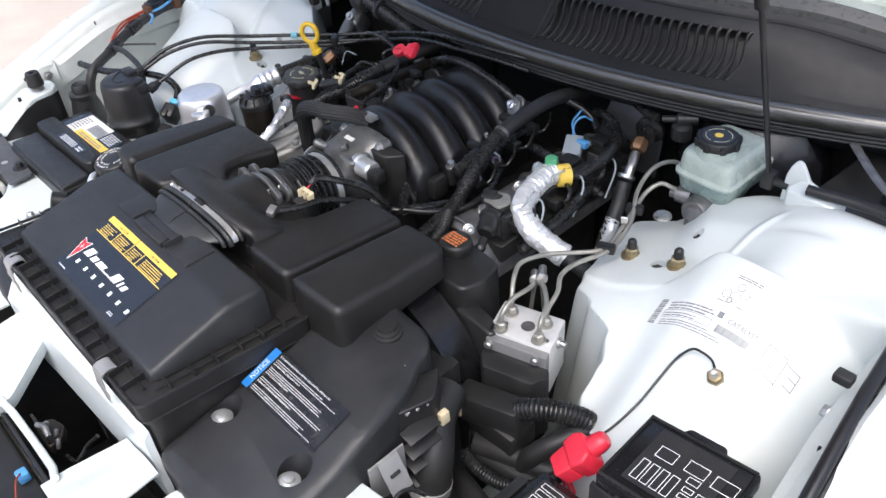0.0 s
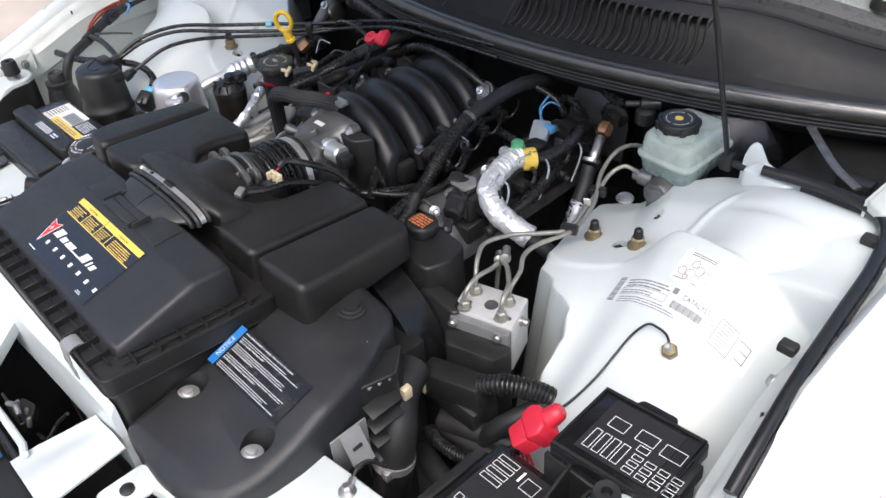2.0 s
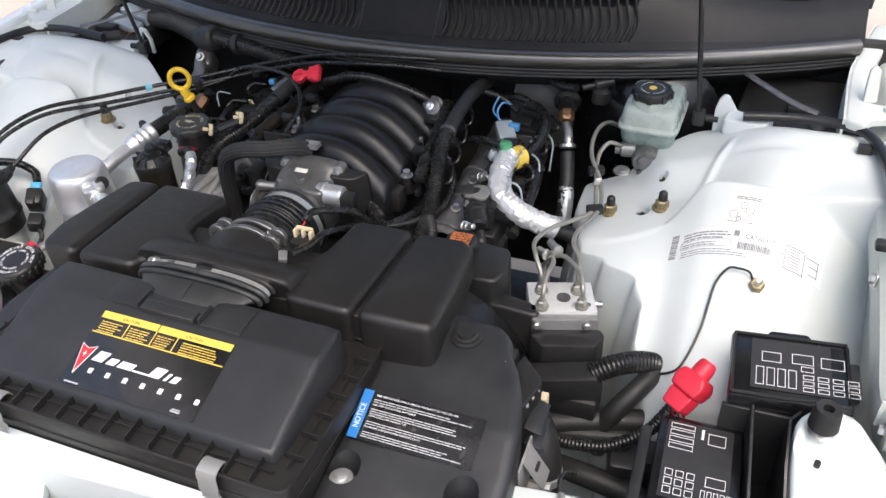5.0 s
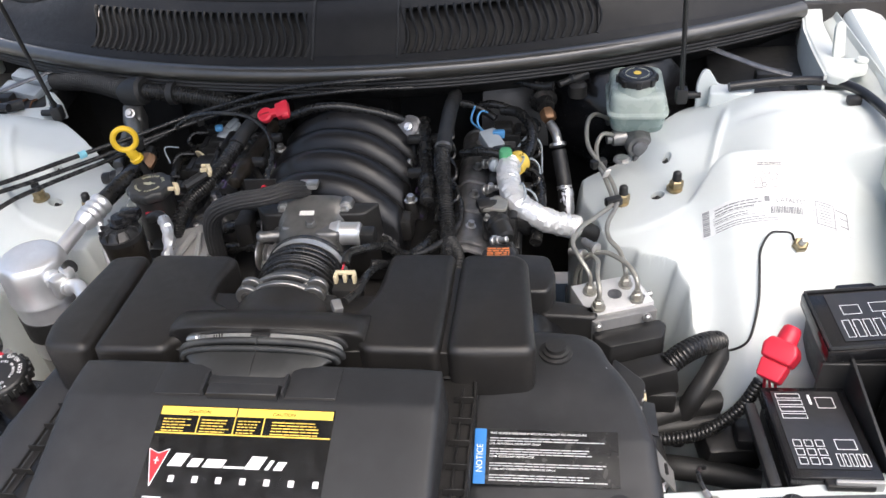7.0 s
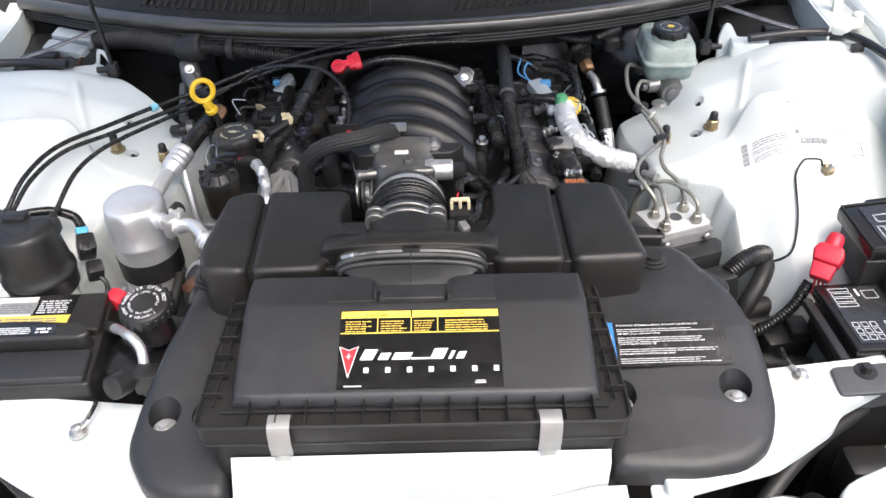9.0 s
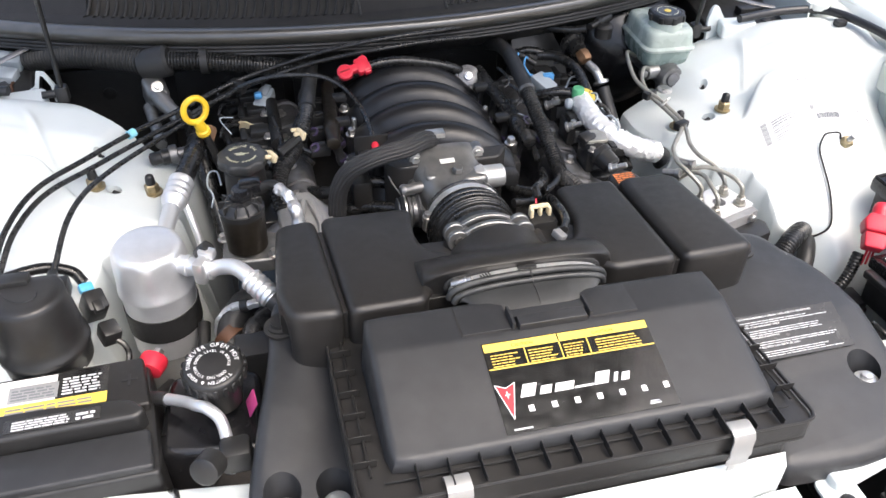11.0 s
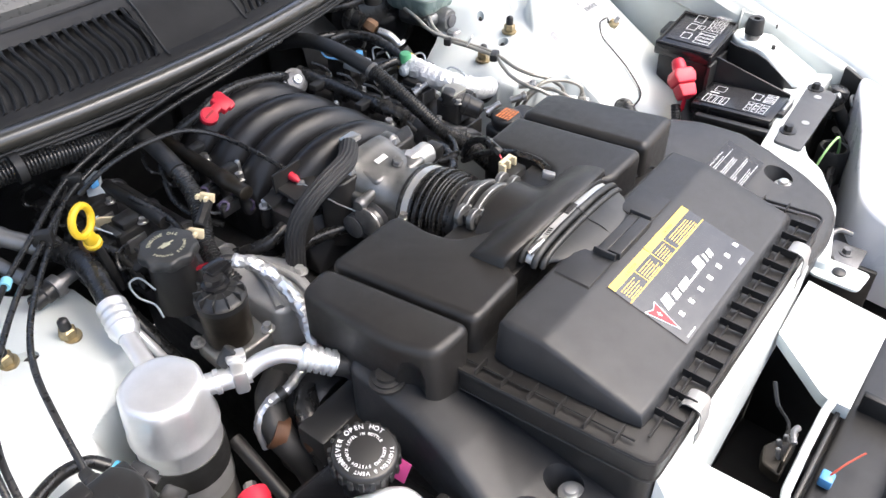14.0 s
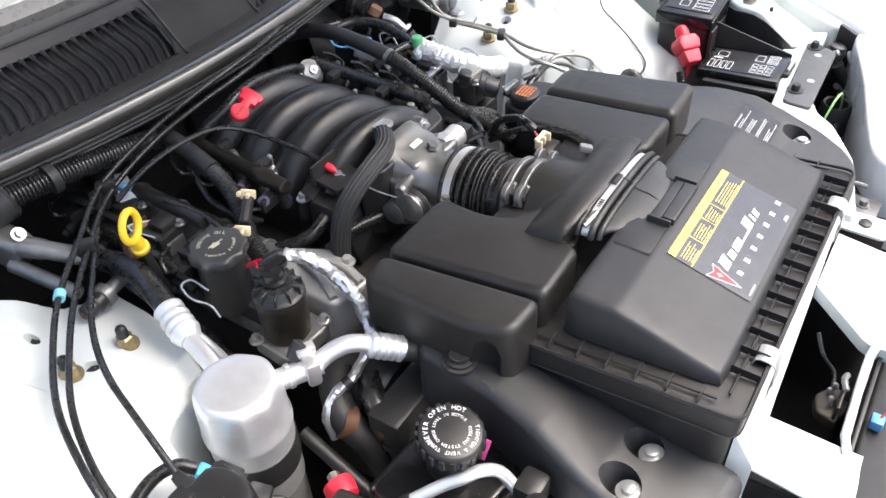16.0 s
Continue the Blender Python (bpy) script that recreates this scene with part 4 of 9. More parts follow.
# stickers on the lid
LIDM = plane_frame(V(-0.0735, 0.6545, lid_z(0.6545) + 0.0006), (1, 0, 0), (0, 1, 0.265))
SW, SH = 0.181, 0.098
rnd = random.Random(4)
st = part("sticker", chips(LIDM, [(0, -SH - 0.003, SW, SH + 0.003)], 0, 0.0004), LABEL_BLACK, abox, "glossy black sticker with white and yellow print")
part("yellow_band", chips(LIDM, [(0.001, -0.0105, 0.079, 0.0095), (0.0815, -0.0105, 0.0985, 0.0095), (0.001, -0.0312, 0.179, 0.0015), (0.042, -0.030, 0.0012, 0.02), (0.080, -0.030, 0.0012, 0.02), (0.110, -0.030, 0.0012, 0.02)], 0.0004, 0.0003), LABEL_YELLOW, st)
small = bars(rnd, 0.006, -0.0285, 0.031, 0.016, 5, 0.36) + bars(rnd, 0.046, -0.0285, 0.031, 0.016, 5, 0.36) + bars(rnd, 0.084, -0.0285, 0.024, 0.016, 5, 0.36) + bars(rnd, 0.119, -0.0285, 0.052, 0.016, 5, 0.36)
part("small_print", chips(LIDM, small, 0.0004, 0.0002), LABEL_YELLOW, st)
for tx in (0.030, 0.118):
    part("caution_text", text("CAUTION", 0.0052, LIDM @ Matrix.Translation((tx, -0.0082, 0.0008)), 0.0001), LABEL_BLACK, st)
# brand marks as plain shapes
arrow = bmesh.new()
for tri in (((0.002, -0.049), (0.0115, -0.0535), (0.0115, -0.0845)), ((0.021, -0.049), (0.0115, -0.0535), (0.0115, -0.0845))):
    a = [arrow.verts.new(LIDM @ V(x, y, 0.0006)) for x, y in tri]
    b = [arrow.verts.new(LIDM @ V(x, y, 0.0010)) for x, y in tri]
    arrow.faces.new(a), arrow.faces.new(b)
    for i in range(3):
        arrow.faces.new((a[i], a[(i + 1) % 3], b[(i + 1) % 3], b[i]))
part("emblem", arrow, LABEL_RED, st, "red arrowhead emblem")
part("emblem_star", [framed(box((0, 0, 0), (0.0052, 0.0011, 0.0004), 0), LIDM @ Matrix.Translation((0.0115, -0.0605, 0.0011))), framed(box((0, 0, 0), (0.0011, 0.0070, 0.0004), 0), LIDM @ Matrix.Translation((0.0115, -0.0605, 0.0012)))], PRINT, st)
for ax_, bx_ in (((0.0012, -0.0482), (0.0115, -0.0868)), ((0.0218, -0.0482), (0.0115, -0.0868)), ((0.0012, -0.0482), (0.0115, -0.0528)), ((0.0218, -0.0482), (0.0115, -0.0528))):
    part("emblem_edge", sweep([LIDM @ V(*ax_, 0.0007), LIDM @ V(*bx_, 0.0007)], 0.0005, 6), PRINT, st)
def slab(pts):
    bm = bmesh.new()
    lo = [bm.verts.new(LIDM @ V(x, y, 0.0005)) for x, y in pts]
    hi = [bm.verts.new(LIDM @ V(x, y, 0.0009)) for x, y in pts]
    bm.faces.new(lo[::-1]), bm.faces.new(hi)
    for i in range(len(pts)):
        bm.faces.new((lo[i], lo[(i + 1) % len(pts)], hi[(i + 1) % len(pts)], hi[i]))
    return bm


def slant(x, y, w, h, lean=0.45):
    return slab([(x, y), (x + w, y), (x + w + h * lean, y + h), (x + h * lean, y + h)])


for x, w, h in ((0.0235, 0.0145, 0.0135), (0.0435, 0.0115, 0.0088), (0.0590, 0.0195, 0.0088), (0.0800, 0.0200, 0.0022), (0.1010, 0.0150, 0.0135), (0.1215, 0.0040, 0.0100), (0.1300, 0.0085, 0.0088)):
    part("white_mark", slant(x, -0.0655, w, h), PRINT, st)
for k in range(7):
    part("block_mark", chips(LIDM, [(0.0285 + 0.0238 * k, -0.0815, 0.0056, 0.0066)], 0.0004, 0.0004), PRINT, st)
part("part_number", chips(LIDM, [(0.008, -0.0985, 0.019, 0.0018), (0.150, -0.0965, 0.012, 0.0018), (0.151, -0.0937, 0.010, 0.0012)], 0.0004, 0.0003), PRINT_GREY, st)

# ---- rubber elbow between box and resonator ----
boot = thing("intake_boot", (0.009, 0.71, 0.93), "dusty black rubber intake boot with a metal hose clamp", "intake boot", rot=AIR_TILT)
BOOT_X = 0.009


def boot_arc(w, z0, h, y, n=24, bend=0.0):
    """An arch across the boot."""
    out = []
    for i in range(n + 1):
        a = math.pi * i / n
        out.append(V(BOOT_X - w * math.copysign(abs(math.cos(a)) ** 0.85, math.cos(a)), y - bend * math.sin(a), z0 + h * math.sin(a) ** 0.75))
    return out


dome = []
for k in range(9):
    f = k / 8
    row = []
    for i in range(25):
        a = math.pi * i / 24
        s = math.sin(a)
        x = BOOT_X - (0.084 - 0.010 * f) * math.copysign(abs(math.cos(a)) ** 0.85, math.cos(a))
        y = 0.727 - 0.036 * f * s**0.6
        z = 0.930 + 0.0145 * s**0.7 - 0.0075 * f * f * s
        row.append((x, y, z))
    dome.append(row)
part("elbow", sheet(dome), DUSTY, boot, sharp=60)
part("rear_lip", sweep(boot_arc(0.092, 0.926, 0.0225, 0.757, 24), 0.0036, 8), RUBBER, boot)
part("ridge", sweep(boot_arc(0.0925, 0.927, 0.0225, 0.7395, 24), 0.0042, 10), DUSTY, boot)
part("ridge", sweep(boot_arc(0.089, 0.928, 0.0185, 0.7305, 24), 0.0036, 10), DUSTY, boot)
part("seam", tube([(BOOT_X, 0.743, 0.9535), (BOOT_X, 0.738, 0.9535), (BOOT_X, 0.7305, 0.9505), (BOOT_X, 0.724, 0.9455), (BOOT_X, 0.708, 0.9435), (BOOT_X, 0.695, 0.938)], 0.0007, 6), RUBBER, boot)
up_arc, low_arc = boot_arc(0.0905, 0.926, 0.0225, 0.7525), boot_arc(0.0905, 0.926, 0.0225, 0.7445)
part("clamp", sheet([up_arc, low_arc], 0.0012), MACHINED, boot, "bright steel worm clamp")
part("clamp_slots", [box((-0.052 + 0.0032 * k, 0.7485, 0.9435 + 0.0009 * k), (0.0011, 0.005, 0.0012), 0, m=Euler((0, -0.3, 0.3)).to_matrix()) for k in range(6)], DARK, boot)
part("clamp_screw", [along((-0.078, 0.751, 0.937), (-0.054, 0.744, 0.948), [(0, 0.0042), (0.004, 0.0042), (0.0045, 0.0052), (0.017, 0.0052), (0.018, 0.0036), (0.023, 0.0036)], 12), box((-0.064, 0.748, 0.9395), (0.016, 0.010, 0.005), 0.0015, m=Euler((0, -0.43, 0)).to_matrix())], STEEL, boot)
part("clamp_tab", box((BOOT_X, 0.7495, 0.9495), (0.022, 0.006, 0.002), 0.0006), RUBBER, boot)
for bx0, bx1 in ((-0.088, -0.034), (0.056, 0.110)):
    # Larger dark underlay draws the shadow gap round the base plate.
    part("plate_gap_shade", prism([(bx0 - 0.0013, 0.6668), (bx1, 0.6668), (bx1, 0.710), (bx0 - 0.0013, 0.710)], 0.9375, 0.9388, 0), DARK, boot)
    part("base_plate", prism([(bx0, 0.668), (bx1, 0.668), (bx1, 0.7105), (bx0, 0.7105)], 0.9378, 0.9398, 0.0006), PLASTIC_GREY, boot)
part("tab", [prism([(-0.027, 0.664), (0.049, 0.664), (0.049, 0.679), (-0.027, 0.679)], 0.9375, 0.9465, 0.0015), prism([(-0.031, 0.680), (0.053, 0.680), (0.053, 0.692), (-0.031, 0.692)], 0.9375, 0.9435, 0.0015)], PLASTIC_GREY, boot)
for sx in (-0.0325, 0.0545):
    part("tab_cheek", prism([(sx - 0.0015, 0.667), (sx + 0.0015, 0.667), (sx + 0.0015, 0.694), (sx - 0.0015, 0.694)], 0.9375, lambda x, y: 0.9475, 0.0006), PLASTIC_GREY, boot)


# ---- twin resonator chambers behind the box ----
def sil_z(x, y):
    return 0.904 + 0.10 * (0.945 - y) + 0.006


sil = thing("intake_resonator", (0.012, 0.83, 0.80), "black plastic intake resonator with two grooved chambers", "resonator", rot=AIR_TILT)
chamber = [
    [(-0.250, 0.742), (-0.193, 0.738), (-0.2025, 0.944), (-0.252, 0.936), (-0.258, 0.86), (-0.262, 0.79)],
    [(0.2135, 0.752), (0.312, 0.757), (0.300, 0.945), (0.285, 0.958), (0.2155, 0.956)],
]
mid = [(-0.188, 0.738), (-0.102, 0.741), (-0.094, 0.765), (0.110, 0.768), (0.124, 0.752), (0.2065, 0.752), (0.2085, 0.956), (0.123, 0.953), (0.118, 0.865), (0.102, 0.826), (0.06, 0.815), (-0.04, 0.818), (-0.083, 0.845), (-0.087, 0.885), (-0.078, 0.935), (-0.092, 0.944), (-0.196, 0.944)]
for c, z0 in zip(chamber, (0.846, 0.858)):
    ob = part("chamber", prism(c, z0, sil_z, 0.012, 5, 0.016), PLASTIC, sil, sharp=45)
    if z0 == 0.846:
        carve(ob, [up(-0.262, 0.768, 0.80, [(0, 0.017), (0.085, 0.017), (0.102, 0.012), (0.108, 0.004)], 28)])
part("centre_body", prism(mid, 0.862, sil_z, 0.012, 5, 0.014), PLASTIC, sil, sharp=45)
part("groove_web", prism([(-0.235, 0.752), (0.295, 0.765), (0.285, 0.935), (0.125, 0.94), (0.12, 0.87), (-0.089, 0.87), (-0.095, 0.93), (-0.235, 0.925)], 0.862, lambda x, y: sil_z(x, y) - 0.013, 0.002), PLASTIC, sil)
collar = []
for i in range(49):
    x = -0.1015 + 0.222 * i / 48
    u = (x - 0.0095) / 0.111
    e = max(0.0, 1 - abs(u) ** 3.0) ** 0.7
    zl = 0.9385 + 0.0185 * e
    yl = 0.7635 - 0.0105 * e
    n = max(0.0, 1 - (abs(x - 0.008) / 0.066) ** 2) ** 0.5
    row = [(x, yl + 0.004, 0.905), (x, yl + 0.003, zl - 0.014), (x, yl, zl - 0.0065), (x, yl + 0.0005, zl - 0.002), (x, yl + 0.004, zl)]
    for y, f, g in ((0.775, 0.94, 1.0), (0.787, 0.78, 1.0), (0.798, 0.52, 0.97), (0.810, 0.25, 0.9), (0.826, 0.05, 0.8), (0.842, -0.02, 0.7)):
        b = sil_z(x, y) - 0.0015 - (0.02 if y > 0.82 else 0)
        z = b + (zl - b) * f
        row.append((x, y, max(z, 0.878 + (0.0635 + 0.02 * (0.84 - y)) * n) if n > 0 else z))
    if i in (0, 48):
        edge = [(x - 0.003 if i == 0 else x + 0.003, q[1], min(q[2], sil_z(x, q[1]) - 0.006)) for q in row]
        collar += [edge, row] if i == 0 else [row, edge]
    else:
        collar.append(row)
part("collar", sheet(collar), PLASTIC, sil, sharp=50)
part("outlet_neck", along((0.008, 0.77, 0.880), (0.006, 0.87, 0.874), [(0, 0.066), (0.03, 0.0615), (0.05, 0.058), (0.078, 0.0555)], 40), PLASTIC, sil)
settle(boot), settle(sil)

# ---- radiator closeout covers ----
def cover_z(x, y):
    pts = [(0.50, 0.797), (0.56, 0.806), (0.62, 0.822), (0.69, 0.846), (0.75, 0.852), (0.87, 0.853)]
    y = min(max(y, 0.50), 0.87)
    for (a, za), (b, zb) in zip(pts, pts[1:]):
        if y <= b:
            return za + (zb - za) * (y - a) / (b - a)


def panel_on(poly, ztop, zb, drop=0.012, step=0.012, roll=0.016):
    """A moulded cover on an outline, with rolled edges."""
    poly = [Vector(p).to_2d() for p in poly]
    n = len(poly)
    c = sum(poly, Vector((0, 0))) / n
    bm = bmesh.new()
    rings = []
    for inset, dz in ((0, None), (0, -drop), (roll * 0.12, -drop * 0.55), (roll * 0.4, -drop * 0.2), (roll, 0)):
        ring = []
        for i in range(n):
            t = (poly[(i + 1) % n] - poly[i - 1]).normalized()
            p = poly[i] + Vector((-t.y, t.x)) * inset
            ring.append(bm.verts.new((p.x, p.y, zb if dz is None else ztop(p.x, p.y) + dz)))
        rings.append(ring)
    for a, b in zip(rings, rings[1:]):
        for k in range(n):
            bm.faces.new((a[k], a[(k + 1) % n], b[(k + 1) % n], b[k]))
    top = bm.faces.new(rings[-1])
    bm.faces.new(rings[0][::-1])
    for y in (0.56, 0.62, 0.69, 0.75):
        geo = list(bm.verts) + list(bm.edges) + list(bm.faces)
        bmesh.ops.bisect_plane(bm, geom=geo, plane_co=(0, y, 0), plane_no=(0, 1, 0))
    for v in bm.verts:
        pass
    return bm


cover = thing("radiator_cover", (0.012, 0.68, 0.74), "dark grey plastic radiator cover with recessed bolts", "radiator cover", rot=(0, 0.4, 0))
right = [(0.236, 0.516), (0.335, 0.510), (0.390, 0.518), (0.425, 0.542), (0.443, 0.587), (0.446, 0.64), (0.440, 0.70), (0.428, 0.75), (0.413, 0.785), (0.400, 0.805), (0.39, 0.835), (0.37, 0.852), (0.30, 0.858), (0.232, 0.85)]
left = [(-0.215, 0.85), (-0.205, 0.495), (-0.268, 0.496), (-0.305, 0.513), (-0.333, 0.558), (-0.326, 0.62), (-0.305, 0.70), (-0.292, 0.76), (-0.285, 0.82), (-0.278, 0.858)][::-1]
recess = {1: ((0.398, 0.606), (0.258, 0.602)), -1: ((-0.293, 0.591), (-0.240, 0.588))}
for s, poly in ((1, rounded(right, 0.018)), (-1, rounded(left, 0.018))):
    ob = part("panel", panel_on(poly, cover_z, 0.765), PLASTIC_GREY, cover)
    carve(ob, [along((x, y, cover_z(x, y) - 0.021), (x, y + 0.018, cover_z(x, y) + 0.03), [(0, 0.0170), (0.02, 0.0192), (0.08, 0.0215)], 28) for x, y in recess[s]])
    for x, y in recess[s]:
        part("recessed_bolt", along((x, y - 0.002, cover_z(x, y) - 0.0115), (x, y + 0.06, cover_z(x, y) + 0.4), [(0, 0.0138), (0.002, 0.0138), (0.0028, 0.0128), (0.003, 0.0075), (0.004, 0.0075), (0.008, 0.0068), (0.009, 0.004)], 24), MACHINED, cover, "plated washer-head bolt")
        part("sleeve", along((x, y - 0.003, cover_z(x, y) - 0.021), (x, y + 0.06, cover_z(x, y) + 0.4), [(0, 0.0160), (0.0085, 0.0160), (0.0085, 0.0142)], 24), RUBBER, cover)
for gx, gy in ((0.336, 0.812), (-0.272, 0.80)):
    part("grommet", [up(gx, gy, 0.852, [(0, 0.020), (0.004, 0.020), (0.005, 0.016), (0.008, 0.016), (0.009, 0.012), (0.014, 0.012)], 24)], RUBBER, cover)
part("triangle_mark", up(0.394, 0.79, 0.848, [(0, 0.0075), (0.004, 0.0005)], 3, 0.4), PRINT_GREY, cover)
NM = plane_frame(V(0.2475, 0.6985, cover_z(0, 0.6985) + 0.001), (1, 0, 0), V(0, 0.063, cover_z(0, 0.698) - cover_z(0, 0.632))) @ Matrix.Scale(0.87, 4, (0, 1, 0))
no = part("notice_label", chips(NM, [(0, -0.070, 0.153, 0.070)], 0, 0.0005), LABEL_FILM, cover, "black notice label with white writing and a blue end")
part("blue_end", chips(NM, [(0, -0.070, 0.0125, 0.070)], 0.0005, 0.0003), LABEL_BLUE, no)
part("notice_text", text("NOTICE", 0.0098, NM @ Matrix.Translation((0.0092, -0.056, 0.0010)) @ Matrix.Rotation(radians(90), 4, "Z"), 0.0001), PRINT, no)
heads = [("THIS VEHICLE REQUIRES A SPECIAL COOLANT FILL PROCEDURE", -0.0065), ("USE DEX-COOL COOLANT ONLY", -0.0200), ("LOW COOLANT INDICATOR", -0.0365), ("R-134a AIR CONDITIONED VEHICLES ONLY", -0.0520)]
part("headings", [text(w, 0.0036, NM @ Matrix.Translation((0.0165, y, 0.0008)), 0.0001) for w, y in heads], PRINT, no)
lines = []
for y, k in ((-0.0155, 2), (-0.0325, 3), (-0.0475, 2), (-0.0655, 3)):
    lines += bars(rnd, 0.0165, y, 0.130, 0.0032 * k, k, 0.36, 14, 0.25)
part("small_print", chips(NM, lines, 0.0005, 0.0002), PRINT_GREY, no)
settle(cover), settle(abox)
move_section(before, (0.005, 0.006, -0.004))
cover.location.z += 0.013
sil.location.x -= 0.006
sil.scale.x, abox.scale.x = 1.022, 1.02
# ---- engine ----
lone("engine_block", [box((0, 1.22, 0.56), (0.42, 0.44, 0.40), 0.02), box((0, 1.0, 0.55), (0.34, 0.10, 0.38), 0.02), box((-0.20, 0.98, 0.62), (0.16, 0.12, 0.22), 0.02)], DARK, "dark grimy engine block deep in the bay", "engine block")
lone("radiator", box((0.03, 0.875, 0.55), (0.72, 0.045, 0.46), 0.006), BLACK, "black radiator below the resonator", "radiator")


def valve_cover(s):
    lo = thing("valve_cover", (s * 0.235, 1.23, 0.76), "dull grey cast aluminium valve cover", "valve cover", "valve covers")
    prof = [(0.178, 0.76), (0.182, 0.800), (0.187, 0.818), (0.198, 0.829), (0.212, 0.831), (0.235, 0.822), (0.262, 0.808), (0.285, 0.785), (0.292, 0.76)]
    rows = []
    for y, f in ((1.062, 0.88), (1.0635, 0.94), (1.068, 0.98), (1.076, 1.0), (1.10, 1.0), (1.18, 1.0), (1.25, 1.0), (1.33, 1.0), (1.40, 1.0), (1.42, 0.97), (1.43, 0.93)):
        rows.append([(s * (0.235 + (x - 0.235) * f), y, 0.76 + (z - 0.76) * f) for x, z in prof])
    part("cover", sheet(rows), ALU_DARK, lo)
    for y in (1.075, 1.155, 1.24, 1.325, 1.405):
        part("rib", tube([(s * 0.183, y, 0.800), (s * 0.190, y, 0.822), (s * 0.206, y, 0.832), (s * 0.236, y, 0.823)], 0.0035, 8, 4), ALU_DARK, lo)
    part("coil_rail", prism([(s * 0.232, 1.082), (s * 0.292, 1.082), (s * 0.292, 1.425), (s * 0.232, 1.425)][:: 1 if s > 0 else -1], 0.785, 0.815, 0.004), BLACK, lo, "black coil bracket")
    for k in range(4):
        part("bolt", hexbolt((s * 0.217, 1.115 + 0.083 * k, 0.831), (s * 0.2, 0, 1), 0.0055, 0.008), STEEL, lo)
    return lo


valve_cover(1)
valve_cover(-1)


def coil(x, y, z, s):
    lo = thing("ignition_coil", (x, y, z), "black ignition coil pack with connector", "ignition coil", "ignition coils")
    part("body", [box((x, y, z + 0.022), (0.050, 0.044, 0.040), 0.005, 2), box((x - s * 0.004, y, z + 0.046), (0.032, 0.030, 0.012), 0.004)], BLACK, lo)
    part("core", [box((x + s * 0.002, y, z + 0.020), (0.030, 0.050, 0.022), 0.002)], ALU_DARK, lo, "laminated iron core")
    part("connector", box((x + s * 0.034, y, z + 0.026), (0.026, 0.022, 0.016), 0.003), BLACK, lo)
    part("tower", along((x - s * 0.004, y + 0.012, z + 0.018), (x + s * 0.2, y + 0.05, z - 0.09), [(0.02, 0.010), (0.052, 0.010), (0.055, 0.007), (0.062, 0.007)], 14), RUBBER, lo)
    part("bolt", hexbolt((x - s * 0.016, y - 0.019, z + 0.043), (0, 0, 1), 0.005, 0.006), STEEL, lo)
    part("ridge_plate", box((x + s * 0.022, y, z + 0.043), (0.010, 0.036, 0.004), 0.001), PLASTIC_GREY, lo)
    part("pigtail", tube([(x + s * 0.044, y, z + 0.030), (x + s * 0.058, y + 0.004, z + 0.040), (x + s * 0.050, y + 0.018, z + 0.050), (x + s * 0.028, y + 0.030, z + 0.045)], 0.0032, 8), RUBBER_SHINE, lo)
    return lo


for k in range(4):
    coil(0.262, 1.115 + 0.083 * k, 0.815, 1)
    coil(-0.262, 1.21 + 0.075 * k, 0.805, -1)
lone("coil_bracket", prism([(0.236, 1.10), (0.272, 1.098), (0.276, 1.122), (0.262, 1.135), (0.24, 1.128)], 0.868, 0.873, 0.001, corner=0.006), LINE, "tan stamped bracket on the coil pack", "bracket")

# intake manifold: arched runners
def manifold(x, y):
    u = (y + 0.15 * x - 1.085) / 0.068
    f = u - math.floor(u)
    bulge = math.sqrt(max(0.0, 1 - ((2 * f - 1) / 0.93) ** 2))
    side = min(1.0, abs(x + 0.002) / 0.128)
    arch = 0.902 - 0.006 * (y - 1.1) / 0.3 - 0.066 * side**2.2
    z = arch - 0.022 + (0.048 - 0.006 * side**3) * bulge
    if y + 0.15 * x < 1.085:
        z = 0.885 - (1.085 - y - 0.15 * x) * 1.5 - 0.06 * side**2.2
    return z


im = thing("intake_manifold", (0, 1.22, 0.76), "satin black plastic intake manifold with arched runners", "intake manifold")
part("runner_body", field(-0.122, 0.114, 48, 1.062, 1.352, 120, manifold, 0.77), MANIFOLD, im, sharp=70)
part("front_flange", prism([(-0.075, 1.045), (0.075, 1.045), (0.095, 1.075), (-0.095, 1.075)], 0.80, 0.905, 0.008, corner=0.01), PLASTIC, im)
for c, d in (((0.118, 1.112, 0.835), (0.024, 0.034, 0.04)), ((-0.124, 1.10, 0.845), (0.03, 0.06, 0.05))):
    part("side_boss", box(c, d, 0.008), PLASTIC, im)
for x, y, z in ((-0.117, 1.209, 0.870), (-0.117, 1.284, 0.872), (-0.130, 1.143, 0.860), (0.111, 1.230, 0.850), (0.125, 1.140, 0.862), (-0.093, 1.108, 0.884), (0.108, 1.30, 0.852), (-0.02, 1.073, 0.905)):
    part("bolt", hexbolt((x, y, z), (0, 0, 1), 0.0068, 0.009), STEEL, im, "plated flange bolt")
    part("boss", up(x, y, z - 0.03, [(0, 0.011), (0.03, 0.0095)], 14), PLASTIC, im)
for x, y, z in ((0.111, 1.238, 0.852), (-0.112, 1.214, 0.872)):
    part("stud", up(x, y, z, [(0, 0.0042), (0.022, 0.0042), (0.024, 0.003)], 10), STEEL, im)

